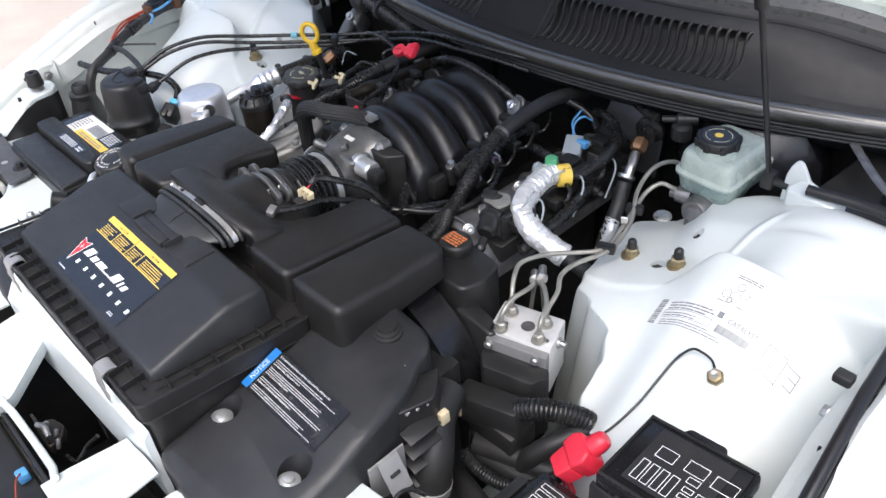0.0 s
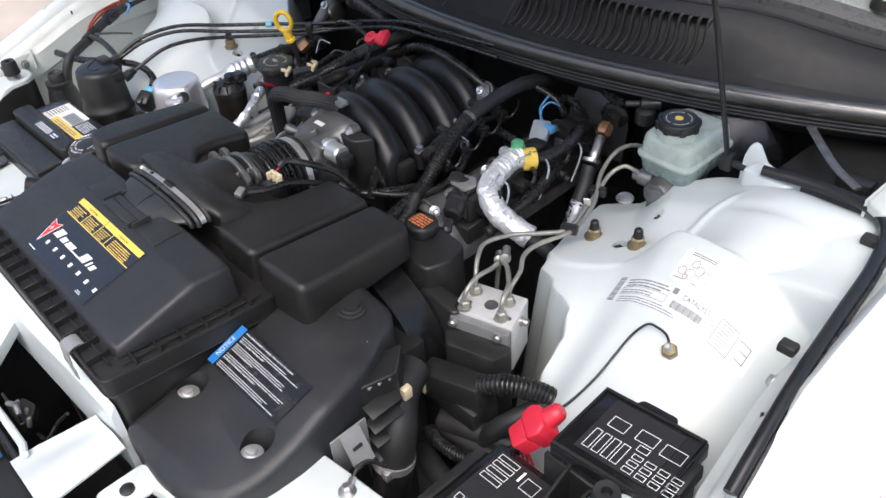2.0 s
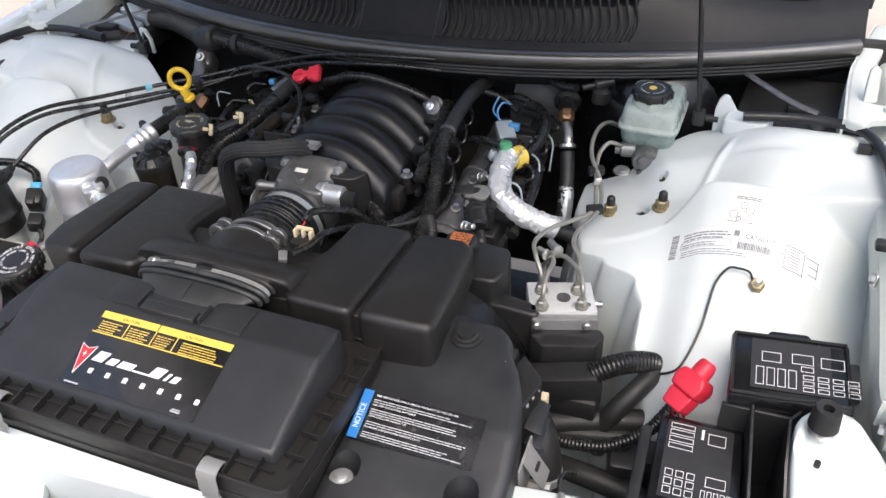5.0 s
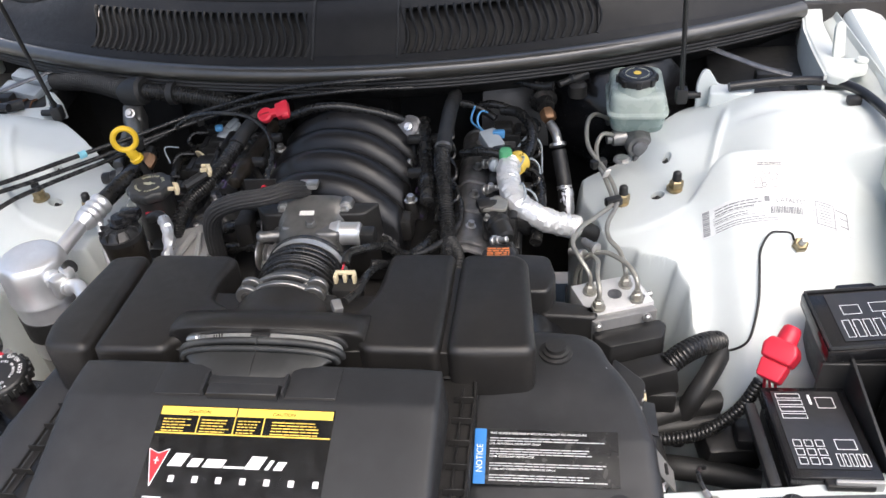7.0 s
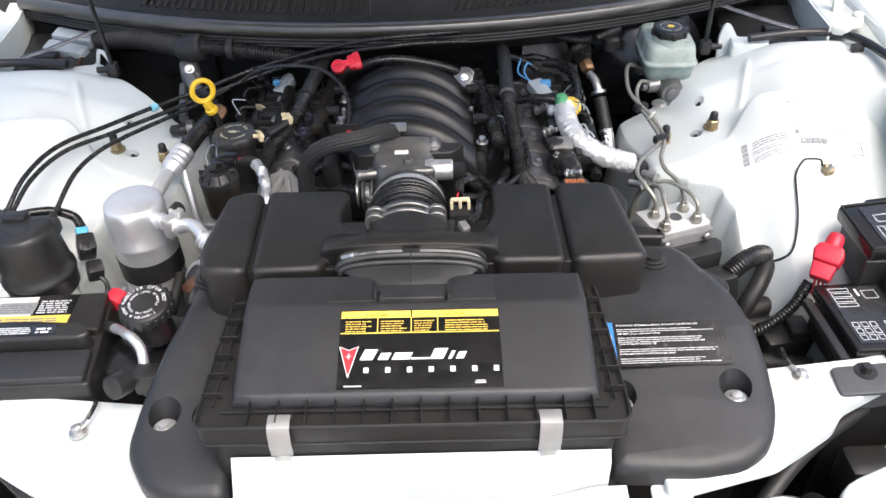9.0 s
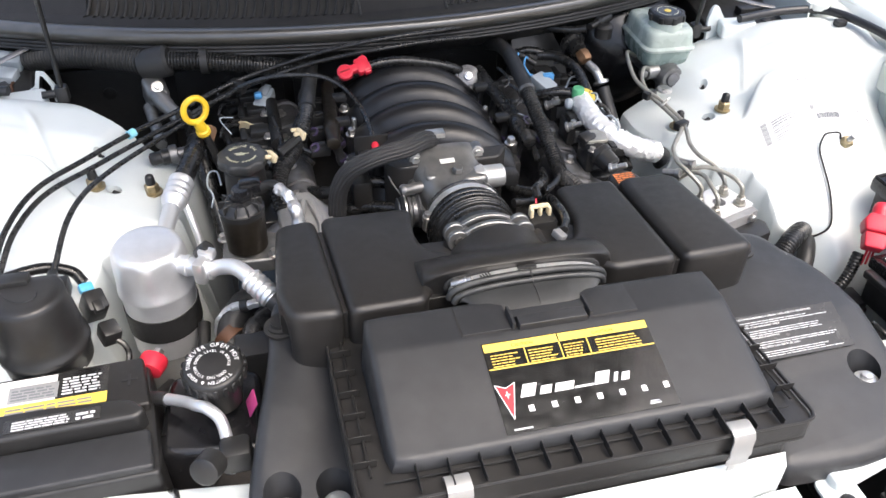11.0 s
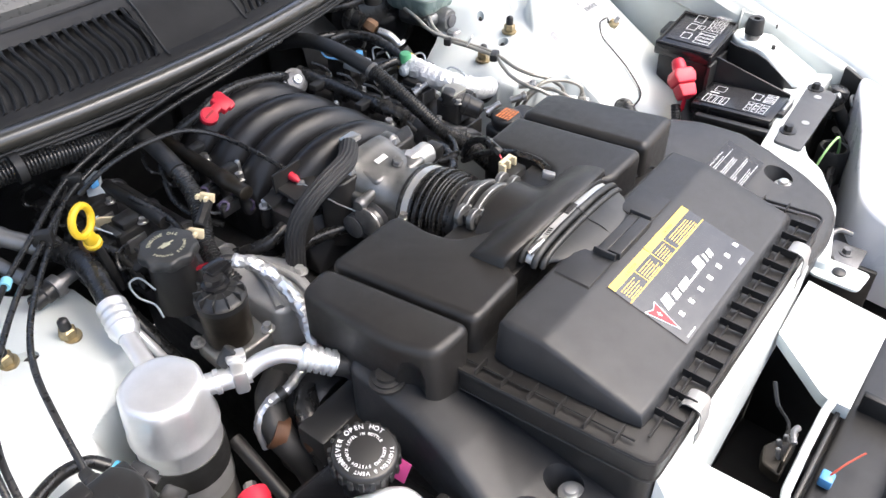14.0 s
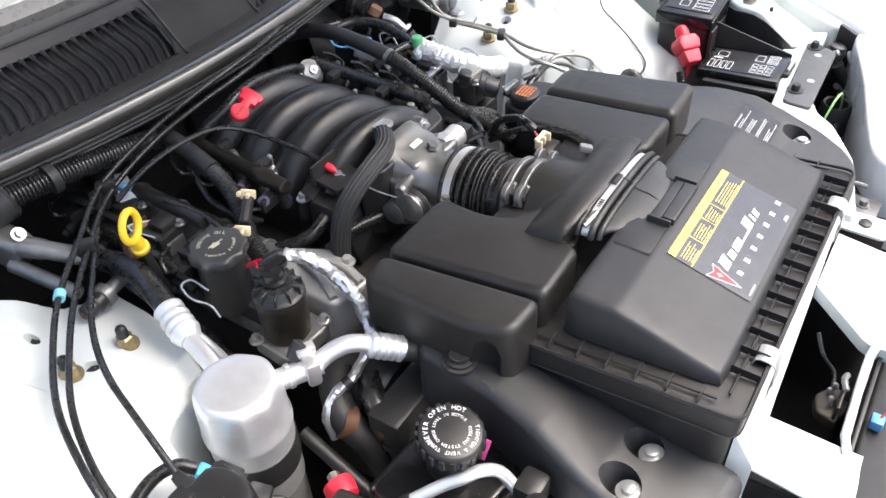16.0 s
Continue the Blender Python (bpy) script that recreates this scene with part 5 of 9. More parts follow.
# fuel rails, crossover pipe and regulator
fr = thing("fuel_rail", (0.0, 1.2, 0.86), "black fuel rails with crossover pipe over the intake manifold", "fuel rail")
for s, p0, p1 in ((1, V(0.152, 1.125, 0.868), V(0.126, 1.335, 0.892)), (-1, V(-0.153, 1.147, 0.893), V(-0.138, 1.335, 0.892))):
    r = part("rail", along(p0, p1, [(0, 0.0075), (0.002, 0.0105), (0.03, 0.0105), (0.033, 0.0125), (0.06, 0.0125), (0.063, 0.0105), ((p1 - p0).length, 0.0105)], 18), BROWN if s < 0 else RUBBER_SHINE, fr)
    for f in (0.33, 0.75):
        part("bracket", box(p0.lerp(p1, f) + V(-s * 0.012, 0, 0.002), (0.034, 0.016, 0.012), 0.003), BLACK, r)
    for k in range(4):
        q = p0.lerp(p1, 0.12 + 0.25 * k)
        inj = part("injector", along(q + V(0, 0, -0.004), q + V(-s * 0.3, 0, -1), [(0, 0.0085), (0.012, 0.0085), (0.014, 0.007), (0.03, 0.007), (0.034, 0.009), (0.045, 0.009)], 14), BLACK, fr)
        part("seal", along(q + V(-s * 0.011, 0, -0.036), q + V(-s * 0.3, 0, -1), [(0, 0.0095), (0.005, 0.0095)], 14), PURPLE, inj)
        part("connector", [box(q + V(s * 0.020, 0, -0.020), (0.030, 0.016, 0.018), 0.003), box(q + V(s * 0.018, 0, -0.010), (0.014, 0.009, 0.006), 0.0015)], BLACK, inj)
        if k < 2:
            part("lock", along(q + V(s * 0.027, -0.002, -0.014), q + V(s * 0.4, -0.4, 0.5), [(0, 0.0075), (0.004, 0.0075), (0.0042, 0.0045), (0.001, 0.0045)], 14), PURPLE, inj, "purple connector lock")
        part("wire", tube([q + V(s * 0.034, 0, -0.022), q + V(s * 0.046, 0.006, -0.016), q + V(s * 0.044, 0.022, -0.006), q + V(s * 0.034, 0.036, 0.0)], 0.0026, 6), RUBBER_SHINE, inj)
part("crossover", tube([(-0.126, 1.335, 0.892), (-0.116, 1.33, 0.906), (-0.085, 1.318, 0.922), (-0.055, 1.318, 0.932), (-0.01, 1.322, 0.931), (0.05, 1.324, 0.917), (0.085, 1.326, 0.903), (0.1, 1.334, 0.890)], 0.0078, 12), RUBBER_SHINE, fr, "dark metal crossover pipe")
c = V(0.102, 1.316, 0.892)
ax = V(-0.08, -0.72, 0.62).normalized()
rg = part("pressure_regulator", along(c - ax * 0.02, c + ax, [(0, 0.017), (0.008, 0.0205), (0.016, 0.0215), (0.018, 0.0215), (0.019, 0.017), (0.022, 0.016), (0.024, 0.010)], 28), ALU_DARK, fr, "round plated fuel pressure regulator")
part("nipple", along(c + ax * 0.003, c + ax, [(0, 0.008), (0.006, 0.007), (0.007, 0.0035), (0.012, 0.0035)], 14), BRIGHT, rg)

# red clip on the crossover
ra, rb_ = V(-0.116, 1.249, 0.957), V(-0.088, 1.254, 0.963)
clip = thing("fuel_line_clip", ra - V(0, 0, 0.02), "bright red plastic line clip on the black cable", "clip")
nrm = V(-0.1, -0.55, 0.83).normalized()
d = (rb_ - ra).normalized()
rm = plane_frame(ra.lerp(rb_, 0.5), d, nrm.cross(d))
part("body", [along(ra - nrm * 0.006, ra + nrm, [(0, 0.011), (0.002, 0.0125), (0.010, 0.0125), (0.012, 0.010)], 20), box(rb_, (0.022, 0.026, 0.013), 0.003, m=rm.to_3x3()), box(ra.lerp(rb_, 0.5), (0.026, 0.013, 0.012), 0.003, m=rm.to_3x3()), box(rb_ + d * 0.004, (0.012, 0.032, 0.010), 0.003, m=rm.to_3x3())], RED, clip)
# The groove is a bar in darker red, its shade put into the colour.
part("cross_groove", box(ra + nrm * 0.006, (0.016, 0.003, 0.001), 0.0003, m=rm.to_3x3()), mat("red_groove_shade", (0.3, 0.012, 0.02), 0.5), clip)

# throttle body
tb = thing("throttle_unit", (0.0, 1.02, 0.80), "cast aluminium throttle body with idle valve", "throttle body")
def loft_rings(rings):
    bm = bmesh.new()
    g = [[bm.verts.new(p) for p in r] for r in rings]
    n = len(g[0])
    for p, q in zip(g, g[1:]):
        for k in range(n):
            bm.faces.new((p[k], p[(k + 1) % n], q[(k + 1) % n], q[k]))
    bm.faces.new(g[0][::-1]), bm.faces.new(g[-1])
    return bm


def squircle(y, cx, cz, rx, rz, e, n=40):
    out = []
    for k in range(n):
        a = 2 * math.pi * k / n
        ca, sa = math.cos(a), math.sin(a)
        out.append((cx + rx * math.copysign(abs(ca) ** e, ca), y, cz + rz * math.copysign(abs(sa) ** e, sa)))
    return out


part("housing", [loft_rings([squircle(0.958, 0.003, 0.8585, 0.052, 0.052, 1), squircle(0.975, 0.003, 0.858, 0.051, 0.051, 1), squircle(0.990, 0.001, 0.858, 0.046, 0.046, 0.9), squircle(1.004, -0.001, 0.857, 0.044, 0.045, 0.75), squircle(1.012, -0.003, 0.857, 0.046, 0.047, 0.6), squircle(1.030, -0.004, 0.858, 0.049, 0.050, 0.5), squircle(1.058, -0.004, 0.860, 0.052, 0.053, 0.45), squircle(1.062, -0.004, 0.860, 0.056, 0.056, 0.45), squircle(1.078, -0.004, 0.860, 0.057, 0.056, 0.45)]),
    prism([(-0.042, 1.014), (0.012, 1.010), (0.026, 1.066), (-0.040, 1.066)], 0.87, lambda x, y: 0.9035 + 0.16 * (y - 1.014), 0.007, 4, corner=0.008),
    prism([(0.008, 1.000), (0.046, 1.000), (0.046, 1.042), (0.012, 1.042)], 0.865, 0.903, 0.009, 4, corner=0.009),
    prism([(-0.064, 1.022), (-0.03, 1.018), (-0.03, 1.06), (-0.06, 1.06)], 0.815, 0.884, 0.008, corner=0.008),
    loft_rings([squircle(0.985, -0.047, 0.842, 0.006, 0.008, 0.8), squircle(1.02, -0.050, 0.846, 0.012, 0.018, 0.8)])], ALU, tb, sharp=45)
part("idle_valve", along((0.03, 1.02, 0.889), (0.2, 1.02, 0.889), [(0, 0.016), (0.012, 0.019), (0.014, 0.0165), (0.04, 0.0165), (0.043, 0.014)], 22), MACHINED, tb, "bright round idle valve")
part("idle_plug", box((0.082, 1.018, 0.886), (0.022, 0.024, 0.022), 0.004), BLACK, tb)
part("sensor_label", box((-0.006, 1.038, 0.9122), (0.021, 0.0085, 0.001), 0.0002, m=Euler((0.217, 0, 0)).to_matrix()), LABEL_WHITE, tb)
part("screw", hexbolt((0.004, 1.018, 0.9075), (0, -0.22, 1), 0.0075, 0.006, 1.1), ALU, tb)
part("nipple", along((-0.045, 1.022, 0.885), (-0.2, 1.0, 0.885), [(0, 0.008), (0.024, 0.008), (0.026, 0.0095), (0.03, 0.0095), (0.034, 0.007)], 14), ALU, tb)
part("cable_drum", [along((-0.052, 1.012, 0.852), (-0.2, 1.012, 0.852), [(0, 0.024), (0.003, 0.026), (0.006, 0.02), (0.012, 0.02), (0.015, 0.026), (0.018, 0.024)], 24), loom([(-0.058, 1.03, 0.845), (-0.075, 1.03, 0.845), (-0.082, 1.03, 0.845)], 0.017, 0.004, 18, 0.25)], ALU_DARK, tb, "throttle cable drum and return spring")
part("lever", along((-0.074, 1.005, 0.862), (-0.2, 1.005, 0.862), [(0, 0.021), (0.0006, 0.022), (0.0026, 0.022), (0.003, 0.021)], 20), STEEL, tb)
for x in (-0.047, 0.045):
    part("flange_ear", along((x, 1.060, 0.905), (x, 2, 0.905), [(0, 0.0095), (0.001, 0.0105), (0.016, 0.0105)], 14), ALU, tb)
    part("flange_bolt", hexbolt((x, 1.0595, 0.905), (0, -1, 0.1), 0.0062, 0.007), STEEL, tb)
# cable bracket on the manifold's front
cb = thing("cable_bracket", (-0.094, 1.122, 0.84), "black folded steel throttle cable bracket", "bracket")
part("plate", sheet([[(-0.137, 1.118, 0.846), (-0.137, 1.120, 0.872), (-0.134, 1.142, 0.876)], [(-0.095, 1.116, 0.856), (-0.095, 1.118, 0.886), (-0.092, 1.140, 0.890)], [(-0.055, 1.122, 0.870), (-0.055, 1.126, 0.893), (-0.052, 1.146, 0.897)]], 0.0025), BLACK, cb)
part("tongue", prism([(-0.108, 1.096), (-0.084, 1.096), (-0.080, 1.122), (-0.110, 1.122)], 0.884, 0.888, 0.001), BLACK, cb)
part("bolt", hexbolt((-0.076, 1.133, 0.892), (0, -0.1, 1), 0.0062, 0.006), STEEL, cb)

# bellows and mass air flow sensor
AXIS0, AXIS1 = V(0.005, 0.82, 0.8755), V(0.003, 0.975, 0.8575)
DUCT = (AXIS1 - AXIS0).normalized()


def duct(y, prof, n=44):
    """A turned body on the intake duct's axis, from y rearwards."""
    p = AXIS0 + DUCT * ((y - AXIS0.y) / DUCT.y)
    return along(p, p + DUCT, prof, n)


bl = thing("intake_bellows", (0.004, 0.93, 0.79), "black rubber intake bellows with steel clamps", "bellows")
prof = [(0.0, 0.049), (0.002, 0.0525), (0.008, 0.0525), (0.010, 0.049)]
for h, r, w in ((0.012, 0.0560, 0.0035), (0.0185, 0.0585, 0.0028), (0.0235, 0.0592, 0.0028), (0.0285, 0.0595, 0.0028), (0.0365, 0.0605, 0.0055), (0.0475, 0.0600, 0.0060)):
    prof += [(h, 0.0500), (h + 0.0008, r - 0.001), (h + 0.0016, r), (h + w, r), (h + w + 0.0008, r - 0.001), (h + w + 0.0016, 0.0500)]
prof += [(0.058, 0.0500), (0.060, 0.0575), (0.0615, 0.0580), (0.064, 0.0560), (0.076, 0.0560), (0.0775, 0.0590), (0.0815, 0.0590), (0.083, 0.050)]
part("bellows", duct(0.893, prof), RUBBER_SHINE, bl, sharp=30)
part("clamp", duct(0.9575, [(0, 0.0560), (0.0, 0.0572), (0.0105, 0.0572), (0.0105, 0.0560)]), MACHINED, bl, "wide steel band clamp")
part("clamp_screw", [along((-0.0545, 0.962, 0.856), (-0.052, 0.961, 0.884), [(0, 0.0058), (0.016, 0.0058), (0.0165, 0.0072), (0.022, 0.0072), (0.0225, 0.0052), (0.028, 0.0052)], 12), box((-0.053, 0.962, 0.862), (0.008, 0.010, 0.02), 0.002)], STEEL, bl, "plated worm screw")
ms = thing("air_flow_sensor", (0.004, 0.86, 0.79), "grey and black mass air flow sensor with bolted ears", "air flow sensor")
part("barrel", duct(0.842, [(0, 0.049), (0.001, 0.0535), (0.003, 0.0545), (0.010, 0.0545), (0.012, 0.0575), (0.018, 0.0575), (0.019, 0.0535), (0.026, 0.0535), (0.027, 0.058), (0.0335, 0.058), (0.035, 0.0535), (0.044, 0.0535), (0.046, 0.0555), (0.052, 0.0555), (0.054, 0.049)]), BLACK, ms, "black sensor barrel")
for y in (0.853, 0.8715):
    part("flange_ring", duct(y, [(0, 0.0545), (0.0, 0.0600), (0.0012, 0.0612), (0.0070, 0.0612), (0.008, 0.0600), (0.008, 0.0545)]), ALU, ms, "cast aluminium flange ring")
part("neck_clamp", duct(0.828, [(0, 0.0565), (0, 0.0578), (0.0098, 0.0578), (0.0098, 0.0565)]), MACHINED, ms, "bright steel band clamp")
for s in (1, -1):
    for y in (0.853, 0.8715):
        q = V(0.004 + s * 0.0425, y, 0.9150 - 0.115 * (y - 0.853))
        ear = part("ear", [along(q, q + DUCT, [(0, 0.0130), (0.001, 0.0142), (0.0070, 0.0142), (0.008, 0.0130)], 22), box(q + V(-s * 0.012, 0.004, -0.008), (0.027, 0.0078, 0.024), 0.003, m=Euler((0.1, s * 0.75, 0)).to_matrix())], ALU, ms, "cast aluminium ear")
        if y < 0.86:
            part("screw", [along(q + V(0, 0.001, 0), q + V(0, -1, 0.1), [(0, 0.0068), (0.003, 0.0068), (0.0035, 0.0055), (0.0040, 0.0055)], 16)], DARK, ear)
    part("spacer", box((0.004 + s * 0.041, 0.866, 0.911), (0.013, 0.014, 0.013), 0.002), BLACK, ms)
part("red_nut", along((-0.046, 0.864, 0.893), (-0.046, 0.80, 0.915), [(0, 0.006), (0.008, 0.006), (0.010, 0.0052)], 6), MACHINED, ms)
part("nut_mark", along((-0.046, 0.8548, 0.8966), (-0.046, 0.80, 0.9182), [(0, 0.0042), (0.0008, 0.0042)], 12), RED, ms)
part("socket", box((0.060, 0.852, 0.900), (0.026, 0.03, 0.018), 0.004), BLACK, ms)
wy = thing("sensor_harness", (0.08, 0.892, 0.90), "cream sensor connectors on black wire harness", "wire harness")
part("connector", [box((0.080, 0.893, 0.922), (0.026, 0.006, 0.005), 0.0015), box((0.068, 0.889, 0.914), (0.0045, 0.011, 0.018), 0.0015), box((0.080, 0.889, 0.917), (0.0045, 0.009, 0.012), 0.0015), box((0.092, 0.889, 0.914), (0.0045, 0.011, 0.018), 0.0015)], CREAM, wy, "cream locking connector")
part("plug", box((0.082, 0.884, 0.898), (0.036, 0.026, 0.026), 0.004), BLACK, wy)
part("grey_plug", box((0.083, 0.828, 0.923), (0.012, 0.017, 0.010), 0.002, m=Euler((0.2, 0.2, 0.5)).to_matrix()), PLATE_DARK, wy)
part("wire", [tube([(0.08, 0.90, 0.93), (0.082, 0.915, 0.935), (0.10, 0.94, 0.925), (0.115, 0.975, 0.90), (0.13, 1.0, 0.86)], 0.0055, 8), tube([(0.092, 0.835, 0.925), (0.104, 0.86, 0.922), (0.108, 0.90, 0.915), (0.118, 0.95, 0.89), (0.13, 1.0, 0.85)], 0.005, 8)], RUBBER_SHINE, wy)
part("red_wire", tube([(0.076, 0.896, 0.924), (0.079, 0.904, 0.930), (0.084, 0.916, 0.934)], 0.0013, 6), RED, wy)
lone("vacuum_hose", tube([(0.165, 1.10, 0.83), (0.150, 1.05, 0.84), (0.118, 1.01, 0.842), (0.085, 1.0, 0.85)], 0.0068, 12), RUBBER_SHINE, "smooth black vacuum hose beside the throttle body", "hose")

# ventilation hose that loops over the throttle body
vh = thing("breather_hose", (-0.15, 1.05, 0.70), "ribbed black breather hose looping down beside the engine", "hose")
fl_pts = spline([(-0.018, 1.088, 0.918), (-0.035, 1.068, 0.932), (-0.065, 1.046, 0.936), (-0.105, 1.040, 0.932), (-0.140, 1.043, 0.915), (-0.158, 1.050, 0.885), (-0.165, 1.054, 0.84), (-0.166, 1.056, 0.77), (-0.166, 1.05, 0.68)], 8)
fluted = sweep(fl_pts, 0.0132, 64)
for i, v in enumerate(fluted.verts):
    if (i % 64) % 4 >= 2:
        v.co += (fl_pts[i // 64] - v.co) * 0.07
part("hose", fluted, BRAID, vh, sharp=20)
part("end_clip", box((-0.012, 1.088, 0.928), (0.028, 0.018, 0.008), 0.002), STEEL, vh)
for pts, r in (([(-0.205, 1.15, 0.815), (-0.17, 1.105, 0.838), (-0.12, 1.10, 0.852), (-0.07, 1.085, 0.850), (-0.04, 1.06, 0.845)], 0.0095), ([(-0.20, 1.13, 0.80), (-0.165, 1.085, 0.815), (-0.12, 1.075, 0.825), (-0.07, 1.05, 0.83)], 0.0085), ([(0.14, 1.02, 0.845), (0.11, 1.045, 0.838), (0.09, 1.07, 0.842)], 0.008)):
    lone("coolant_pipe", tube(pts, r, 12), RUBBER_SHINE, "shiny black coolant pipe beside the manifold", "pipe", "coolant pipes")
th = thing("throttle_cable", (-0.11, 1.2, 0.88), "thin black throttle cable with a red end", "cable")
part("sheath", tube([(-0.300, 1.300, 0.912), (-0.272, 1.290, 0.932), (-0.238, 1.283, 0.944), (-0.195, 1.275, 0.949), (-0.150, 1.264, 0.946), (-0.117, 1.241, 0.931), (-0.100, 1.199, 0.916), (-0.095, 1.140, 0.907), (-0.095, 1.126, 0.902)], 0.0036, 8), RUBBER_SHINE, th)
part("red_end", along((-0.095, 1.128, 0.901), (-0.093, 1.0, 0.870), [(0, 0.0038), (0.004, 0.0058), (0.013, 0.0058), (0.020, 0.0025)], 12), RED, th)
part("wire", sweep([V(-0.0945, 1.108, 0.896), V(-0.084, 1.05, 0.878), V(-0.070, 1.008, 0.868)], 0.0011, 6), STEEL, th)
part("bracket", [prism([(-0.125, 1.085), (-0.075, 1.075), (-0.068, 1.115), (-0.12, 1.13)], 0.888, 0.893, 0.001), box((-0.10, 1.125, 0.9), (0.05, 0.004, 0.03), 0.001)], BLACK, th)

# right bank: solenoid, studs, looms and grey heat shield
sv = thing("purge_solenoid", (0.262, 1.09, 0.82), "black round solenoid on a tan bracket over the coils", "solenoid")
part("can", along((0.246, 1.125, 0.862), (0.278, 1.055, 0.835), [(0, 0.014), (0.003, 0.0165), (0.030, 0.0165), (0.032, 0.0185), (0.040, 0.0185), (0.042, 0.0165), (0.062, 0.0160), (0.066, 0.012)], 22), BLACK, sv)
part("nipple", along((0.277, 1.060, 0.838), (0.292, 1.025, 0.822), [(0, 0.007), (0.012, 0.007), (0.014, 0.0085), (0.018, 0.0085), (0.022, 0.006)], 14), BLACK, sv)
part("plug", box((0.240, 1.112, 0.872), (0.022, 0.020, 0.012), 0.003, m=Euler((0.3, 0, 0.4)).to_matrix()), BLACK, sv)
for p in ((0.256, 1.048, 0.853), (0.236, 1.182, 0.852), (0.230, 1.265, 0.848)):
    lone("coil_stud", along(p, V(*p) + V(0.10, -0.06, 0.06), [(0, 0.0085), (0.004, 0.0085), (0.0045, 0.0065), (0.012, 0.0065), (0.0125, 0.0045), (0.026, 0.0045), (0.027, 0.003)], 10), STEEL, "plated stud holding the coil rail", "stud", "coil studs")
for pts, r in (
    ([(0.195, 1.26, 0.872), (0.222, 1.245, 0.884), (0.255, 1.235, 0.886), (0.275, 1.228, 0.872)], 0.0075),
    ([(0.148, 1.30, 0.868), (0.152, 1.25, 0.874), (0.158, 1.20, 0.868), (0.166, 1.16, 0.852), (0.165, 1.12, 0.835)], 0.0055),
    ([(0.165, 1.22, 0.845), (0.185, 1.19, 0.852), (0.20, 1.15, 0.845), (0.198, 1.10, 0.838), (0.17, 1.05, 0.842), (0.14, 1.02, 0.848)], 0.0050),
    ([(0.29, 1.30, 0.83), (0.315, 1.25, 0.84), (0.322, 1.18, 0.83), (0.315, 1.10, 0.81)], 0.0095),
    ([(-0.30, 1.37, 0.83), (-0.312, 1.30, 0.845), (-0.305, 1.24, 0.842), (-0.31, 1.18, 0.82)], 0.0070),
    ([(-0.235, 1.30, 0.868), (-0.228, 1.25, 0.862), (-0.232, 1.20, 0.858), (-0.25, 1.17, 0.85)], 0.0048),
    ([(-0.19, 1.28, 0.878), (-0.205, 1.24, 0.868), (-0.20, 1.20, 0.858), (-0.185, 1.17, 0.85)], 0.0042),
):
    lone("engine_wire", tube(pts, r, 10), RUBBER_SHINE, "shiny black taped wire loom over the coils", "wire loom", "engine looms")
for pts, m in (([(0.275, 1.21, 0.868), (0.29, 1.20, 0.884), (0.297, 1.215, 0.89), (0.288, 1.235, 0.878)], PALEBLUE), ([(0.283, 1.115, 0.858), (0.30, 1.125, 0.876), (0.296, 1.15, 0.884), (0.284, 1.16, 0.868)], PALEBLUE), ([(0.148, 1.215, 0.862), (0.158, 1.205, 0.874), (0.170, 1.21, 0.866)], PALEBLUE)):
    lone("coil_wire", tube(pts, 0.0016, 6), m, "thin pale grey coil wire loop", "wire", "coil wires")
# Grey plate given a black material to carry the shade by the firewall.
lone("heat_shield", sheet([[(0.215, 1.405, 0.80), (0.218, 1.425, 0.87), (0.222, 1.45, 0.905)], [(0.26, 1.41, 0.80), (0.262, 1.43, 0.87), (0.265, 1.455, 0.908)], [(0.335, 1.42, 0.79), (0.33, 1.44, 0.85), (0.30, 1.46, 0.900)]], 0.002), BLACK, "stamped grey heat shield in front of the firewall, blackened for shade", "heat shield")
# ---- driver's side ----
hl = thing("engine_harness", (0.17, 1.2, 0.80), "thick black corrugated wire loom beside the fuel rail", "wire harness")
part("trunk", tube([(0.170, 1.43, 0.895), (0.176, 1.38, 0.914), (0.175, 1.32, 0.924), (0.173, 1.25, 0.919), (0.172, 1.204, 0.910)], 0.0122, 16), RUBBER, hl, "smooth taped trunk of the loom")
part("loom", loom([(0.172, 1.206, 0.911), (0.174, 1.175, 0.897), (0.180, 1.13, 0.870), (0.186, 1.085, 0.842), (0.188, 1.03, 0.828), (0.185, 0.99, 0.815)], 0.0118, 0.0042, 16), RUBBER_SHINE, hl)
part("clip", along((0.172, 1.216, 0.913), (0.1725, 1.20, 0.907), [(0, 0.0130), (0.0005, 0.0138), (0.006, 0.0138), (0.0065, 0.0130)], 18), ALU, hl, "grey cable strap")
part("branch", loom([(0.190, 1.07, 0.84), (0.205, 1.04, 0.83), (0.20, 1.0, 0.80)], 0.009, 0.0045), RUBBER, hl)
part("rear_branch", tube([(0.172, 1.36, 0.915), (0.20, 1.375, 0.90), (0.225, 1.38, 0.885), (0.245, 1.37, 0.875)], 0.0065, 10), RUBBER_SHINE, hl)

fo = thing("foil_hose", (0.30, 1.15, 0.80), "silver foil wrapped hose with a yellow warning tag", "hose")
pts = spline([(0.274, 1.222, 0.874), (0.272, 1.200, 0.874), (0.276, 1.165, 0.868), (0.290, 1.132, 0.860), (0.320, 1.118, 0.845), (0.352, 1.122, 0.828), (0.378, 1.130, 0.816)], 10)
part("sleeve", crinkle(sweep(pts, lambda i: 0.0180 + 0.0005 * math.sin(i * 0.9) + 0.0004 * math.sin(i * 2.3), 22), 0.0009, 5), FOIL, fo, sharp=16)
